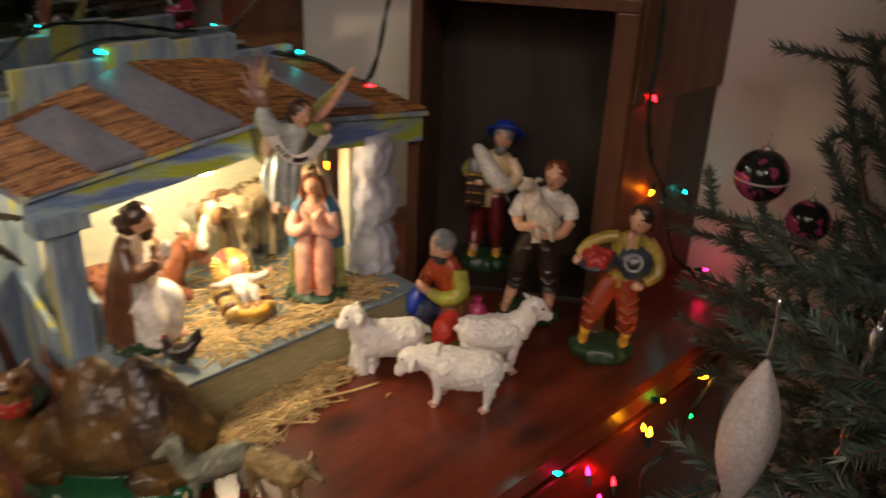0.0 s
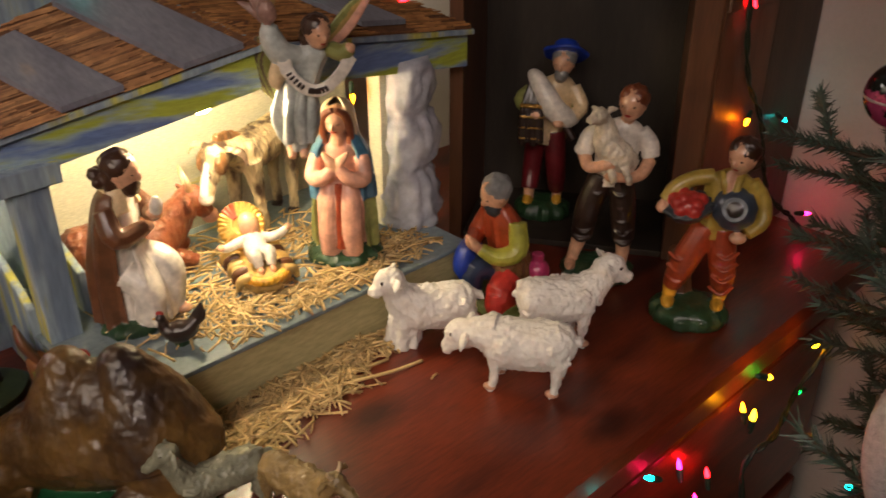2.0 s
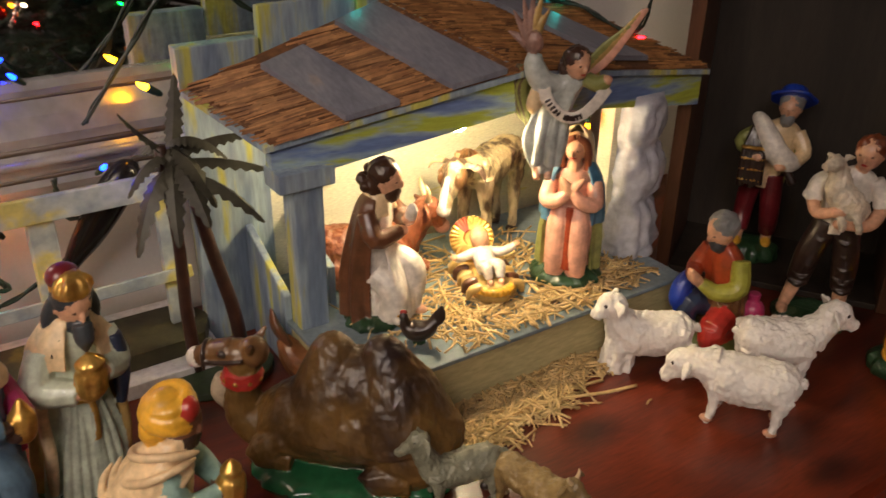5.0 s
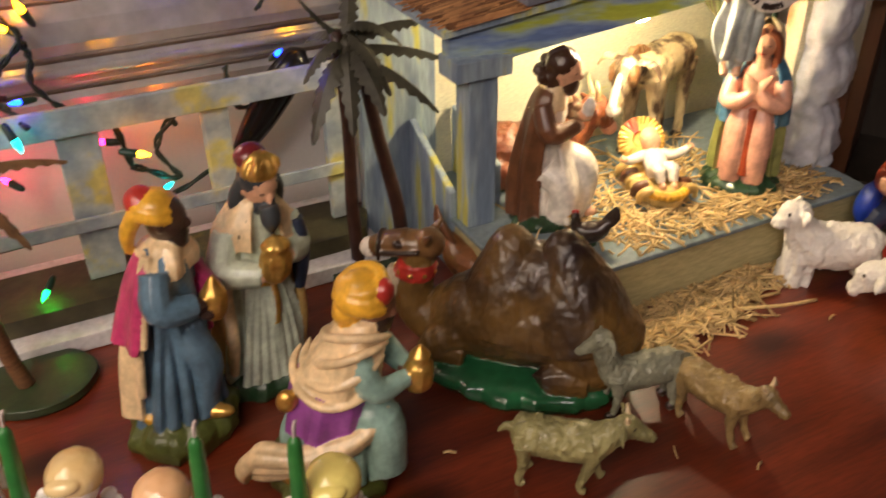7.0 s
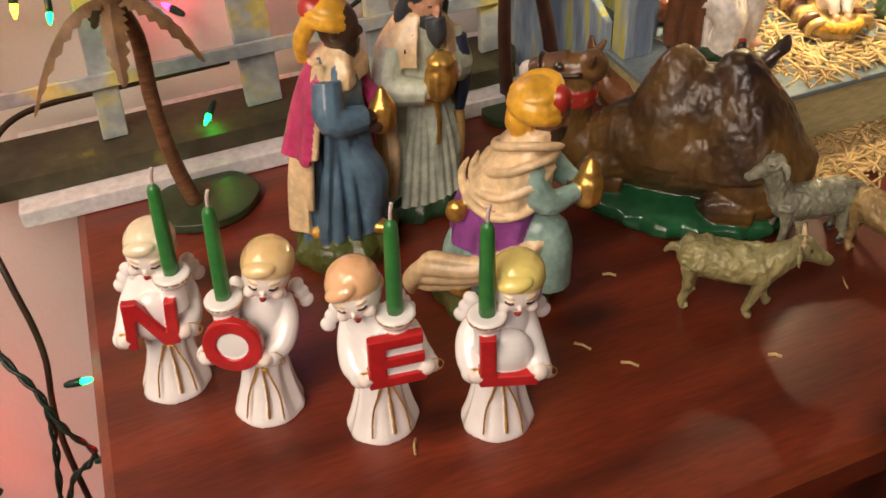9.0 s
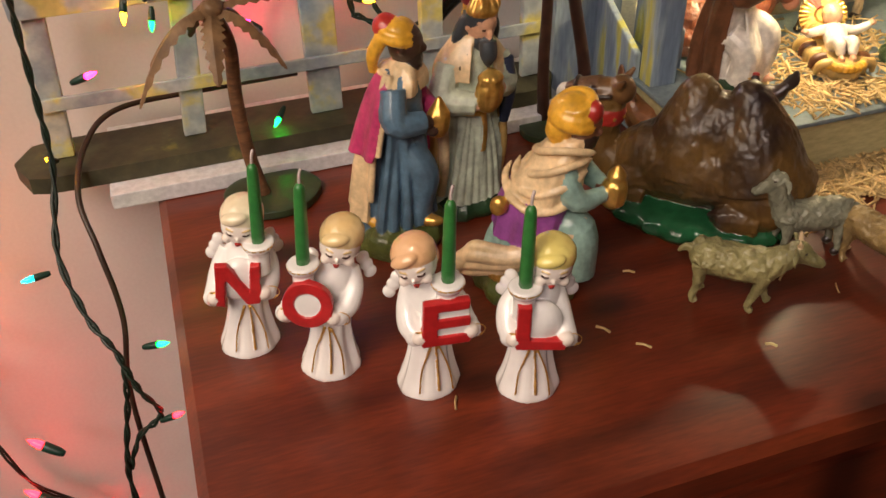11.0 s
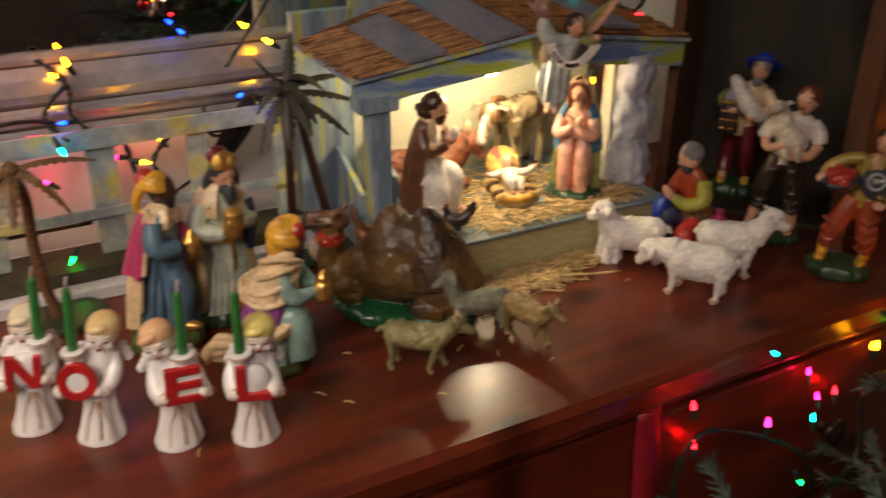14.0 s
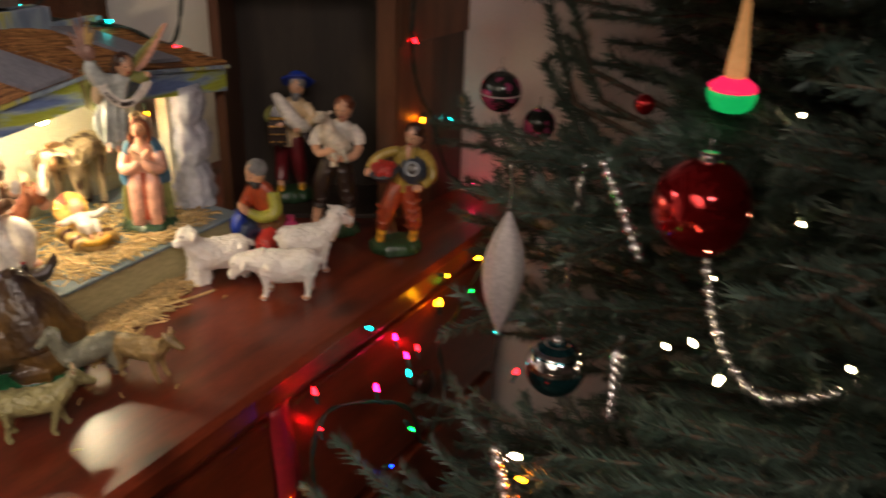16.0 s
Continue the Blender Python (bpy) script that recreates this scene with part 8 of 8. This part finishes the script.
# ---- ornaments on the tree ----
def hook(b, top, length=0.012):
    b.tube([top, (top[0], top[1], top[2] + length * 0.6), (top[0] + 0.002, top[1], top[2] + length)], 0.0006, MAT_CRYSTAL, 5)


def glass_ball(pos, r, mat, label, name="glass_ball", band=None):
    root = thing(name, None, label, "ornament", pos, group="tree ornaments")
    part("glass_shell", Build().ball((0, 0, 0), r, mat, seg=32, rings=20), root)
    c = Build().loft([(r * 0.94, 0, 0, r * 0.20, r * 0.20, 0.05), (r * 1.12, 0, 0, r * 0.19, r * 0.19, 0.05), (r * 1.14, 0, 0, r * 0.05, r * 0.05, 0)], MAT_CRYSTAL, 16, 8)
    hook(c, (0, 0, r * 1.1))
    part("metal_cap", c, root, "silver metal cap with hook")
    if band:
        for m, z0, z1 in band:
            rows = []
            for k in range(5):
                z = z0 + (z1 - z0) * k / 4
                rr = math.sqrt(max(1e-6, 1 - z * z)) * 1.006
                rows.append((z * r * 1.006, 0, 0, rr * r, rr * r, 0))
            part("painted_band", Build().loft(rows, m, 32, 5, 0, 1), root)
    return root


glass_ball((0.540, 0.018, 0.198), 0.0375, MAT_REDGLASS, "large shiny red glass ball hanging on the fir")
glass_ball((0.375, 0.058, 0.132), 0.0195, MAT_TEALGLASS, "small glass ball, silver above and dark teal below", band=[(MAT_SILVERGLASS, 0.12, 0.93)])
glass_ball((0.785, 0.310, 0.188), 0.0235, MAT_DARKGLASS, "dark glass ball painted with pink flowers and white band", band=[(MAT_GLITTER, -0.10, -0.02)])
glass_ball((0.812, 0.272, 0.150), 0.0190, MAT_DARKGLASS, "dark glass ball with pink spots near the wall")
glass_ball((0.655, 0.105, 0.236), 0.0095, MAT_REDGLASS, "tiny red glass ball among the needles")
glass_ball((0.262, 0.030, 0.108), 0.0100, MAT_REDGLASS, "tiny red glass ball on a low branch")


def glitter_drop():
    b = Build()
    b.loft([(-0.064, 0, 0, 0.0008, 0.0008, 0), (-0.050, 0, 0, 0.006, 0.006, 0.02), (-0.020, 0, 0, 0.0165, 0.0165, 0.03), (0.010, 0, 0, 0.0195, 0.0195, 0.03), (0.036, 0, 0, 0.0140, 0.0140, 0.03), (0.056, 0, 0, 0.0055, 0.0055, 0.02), (0.064, 0, 0, 0.0015, 0.0015, 0)], MAT_GLITTER, 32, 6)
    root = thing("glitter_drop", None, "long pointed white glitter drop hanging on a silver thread", "ornament", (0.588, 0.200, 0.070), group="tree ornaments", ry=4)
    part("drop", b, root)
    part("thread", Build().tube([(0, 0, 0.063), (0.001, 0, 0.085), (0.0, 0.002, 0.11)], 0.0016, MAT_CRYSTAL, 8), root, "silver bead thread")


glitter_drop()


def twisted_icicle(pos, L, tilt):
    b = Build()
    for k in (0, 1):
        b.tube([(0.0020 * math.cos(i * 0.8 + k * 3.14), 0.0020 * math.sin(i * 0.8 + k * 3.14), -L * i / 30) for i in range(31)], [0.0032 - 0.0026 * i / 30 for i in range(31)], MAT_CRYSTAL, 7, 1)
    hook(b, (0, 0, 0))
    thing("glass_icicle", b, "thin twisted clear glass icicle hanging on the fir", "ornament", pos, 0, "tree ornaments", ry=tilt)


twisted_icicle((0.640, 0.150, 0.165), 0.14, 6)
twisted_icicle((0.385, 0.020, 0.150), 0.05, 2)


def bubble_light():
    root = thing("bubble_light", None, "lit bubble light with red and green base and glass tube", "string light", (0.622, 0.026, 0.262))
    part("green_base", Build().loft([(-0.012, 0, 0, 0.004, 0.004, 0), (-0.009, 0, 0, 0.014, 0.014, 0.04), (0.002, 0, 0, 0.0185, 0.0185, 0.05), (0.006, 0, 0, 0.0180, 0.0180, 0.04)], material("bubble_green", (0.02, 0.5, 0.12), None, 20, 0.2, emit=(0.01, 0.7, 0.16), power=0.5), 28, 12), root, "glowing green plastic base")
    part("red_collar", Build().loft([(0.0062, 0, 0, 0.0184, 0.0184, 0.03), (0.010, 0, 0, 0.0172, 0.0172, 0.05), (0.0165, 0, 0, 0.009, 0.009, 0.02)], material("bubble_red", (0.7, 0.02, 0.1), None, 20, 0.2, emit=(1.0, 0.02, 0.10), power=1.1), 28, 12), root, "glowing red plastic collar")
    part("tube", Build().loft([(0.0165, 0, 0, 0.0085, 0.0085, 0), (0.03, 0, 0, 0.0080, 0.0080, 0), (0.06, 0, 0, 0.0045, 0.0045, 0), (0.082, 0, 0, 0.0030, 0.0030, 0), (0.084, 0, 0, 0.0005, 0.0005, 0)], material("bubble_amber", (0.85, 0.45, 0.22), None, 20, 0.12, emit=(1.0, 0.45, 0.15), power=0.35), 16), root, "amber glass tube")


bubble_light()

BEAD = Build().ball((0, 0, 0), (0.0048, 0.0048, 0.0048), MAT_CRYSTAL, seg=12, rings=8).data("bead")


def garland(pts, count, label):
    root = thing("bead_garland", None, label, "garland", tuple(pts[0]))
    s = spline(pts, 12)
    length = np.r_[0, np.cumsum(np.linalg.norm(np.diff(s, axis=0), axis=1))]
    for k in range(count):
        u = length[-1] * k / (count - 1)
        p = [np.interp(u, length, s[:, c]) for c in range(3)]
        o = new("bead", BEAD)
        o.parent = root
        o.location = Vector(p) - Vector(pts[0])
        o.scale = [1.0 if k % 2 else 0.7] * 3
    part("thread", Build().tube([tuple(Vector(p) - Vector(pts[0])) for p in pts], 0.0008, MAT_CRYSTAL, 5), root)


garland([(0.505, 0.085, 0.228), (0.498, 0.072, 0.212), (0.485, 0.055, 0.193), (0.470, 0.040, 0.178)], 11, "string of small silver glass beads on the fir")
garland([(0.475, -0.006, 0.185), (0.462, -0.014, 0.168), (0.449, -0.024, 0.151), (0.431, -0.044, 0.133), (0.419, -0.065, 0.128), (0.424, -0.090, 0.134), (0.425, -0.121, 0.155), (0.45, -0.17, 0.19)], 34, "long drooping string of silver glass beads on the fir")
garland([(0.285, 0.055, 0.125), (0.280, 0.045, 0.105), (0.272, 0.040, 0.090)], 7, "short string of silver glass beads on a low branch")
for tip, way in (((0.570, -0.048, 0.190), (-0.6, 0.2, 0.3)), ((0.630, -0.026, 0.254), (-0.7, 0.1, 0.1)), ((0.409, -0.004, 0.149), (-0.6, -0.3, 0.2)), ((0.433, -0.012, 0.147), (-0.4, 0.2, 0.6)), ((0.390, -0.040, 0.145), (-0.7, 0.1, -0.2)), ((0.428, -0.108, 0.161), (-0.6, 0.1, 0.5)), ((0.290, 0.048, 0.121), (-0.6, 0.3, 0.3)), ((0.52, 0.0, 0.15), (-0.7, 0.2, 0.1))):
    mini_light("white", tip, way, "white tree lights", 1.1, "on the fir")
for colour, tip in (("red", (0.30, 0.060, 0.095)), ("amber", (0.275, 0.036, 0.120)), ("green", (0.42, 0.075, 0.115)), ("red", (0.68, 0.23, 0.02)), ("teal", (0.66, 0.24, -0.04))):
    mini_light(colour, tip, (-0.6, 0.2, 0.3), "coloured tree lights", 1.0, "on the fir")


# ---- a black plastic spoon-shaped plug hanging behind the fence ----
def black_plug():
    b = Build().tube([(0.168, 0.757, 0.075), (0.176, 0.757, 0.088), (0.192, 0.757, 0.108), (0.212, 0.757, 0.134), (0.226, 0.757, 0.150), (0.231, 0.757, 0.155)], [0.004, 0.008, 0.0135, 0.0155, 0.012, 0.003], MAT_BLACK, 16, 4, flat=0.8)
    thing("cable_plug", b, "glossy black plastic plug on the cable behind the fence", "plug")


black_plug()
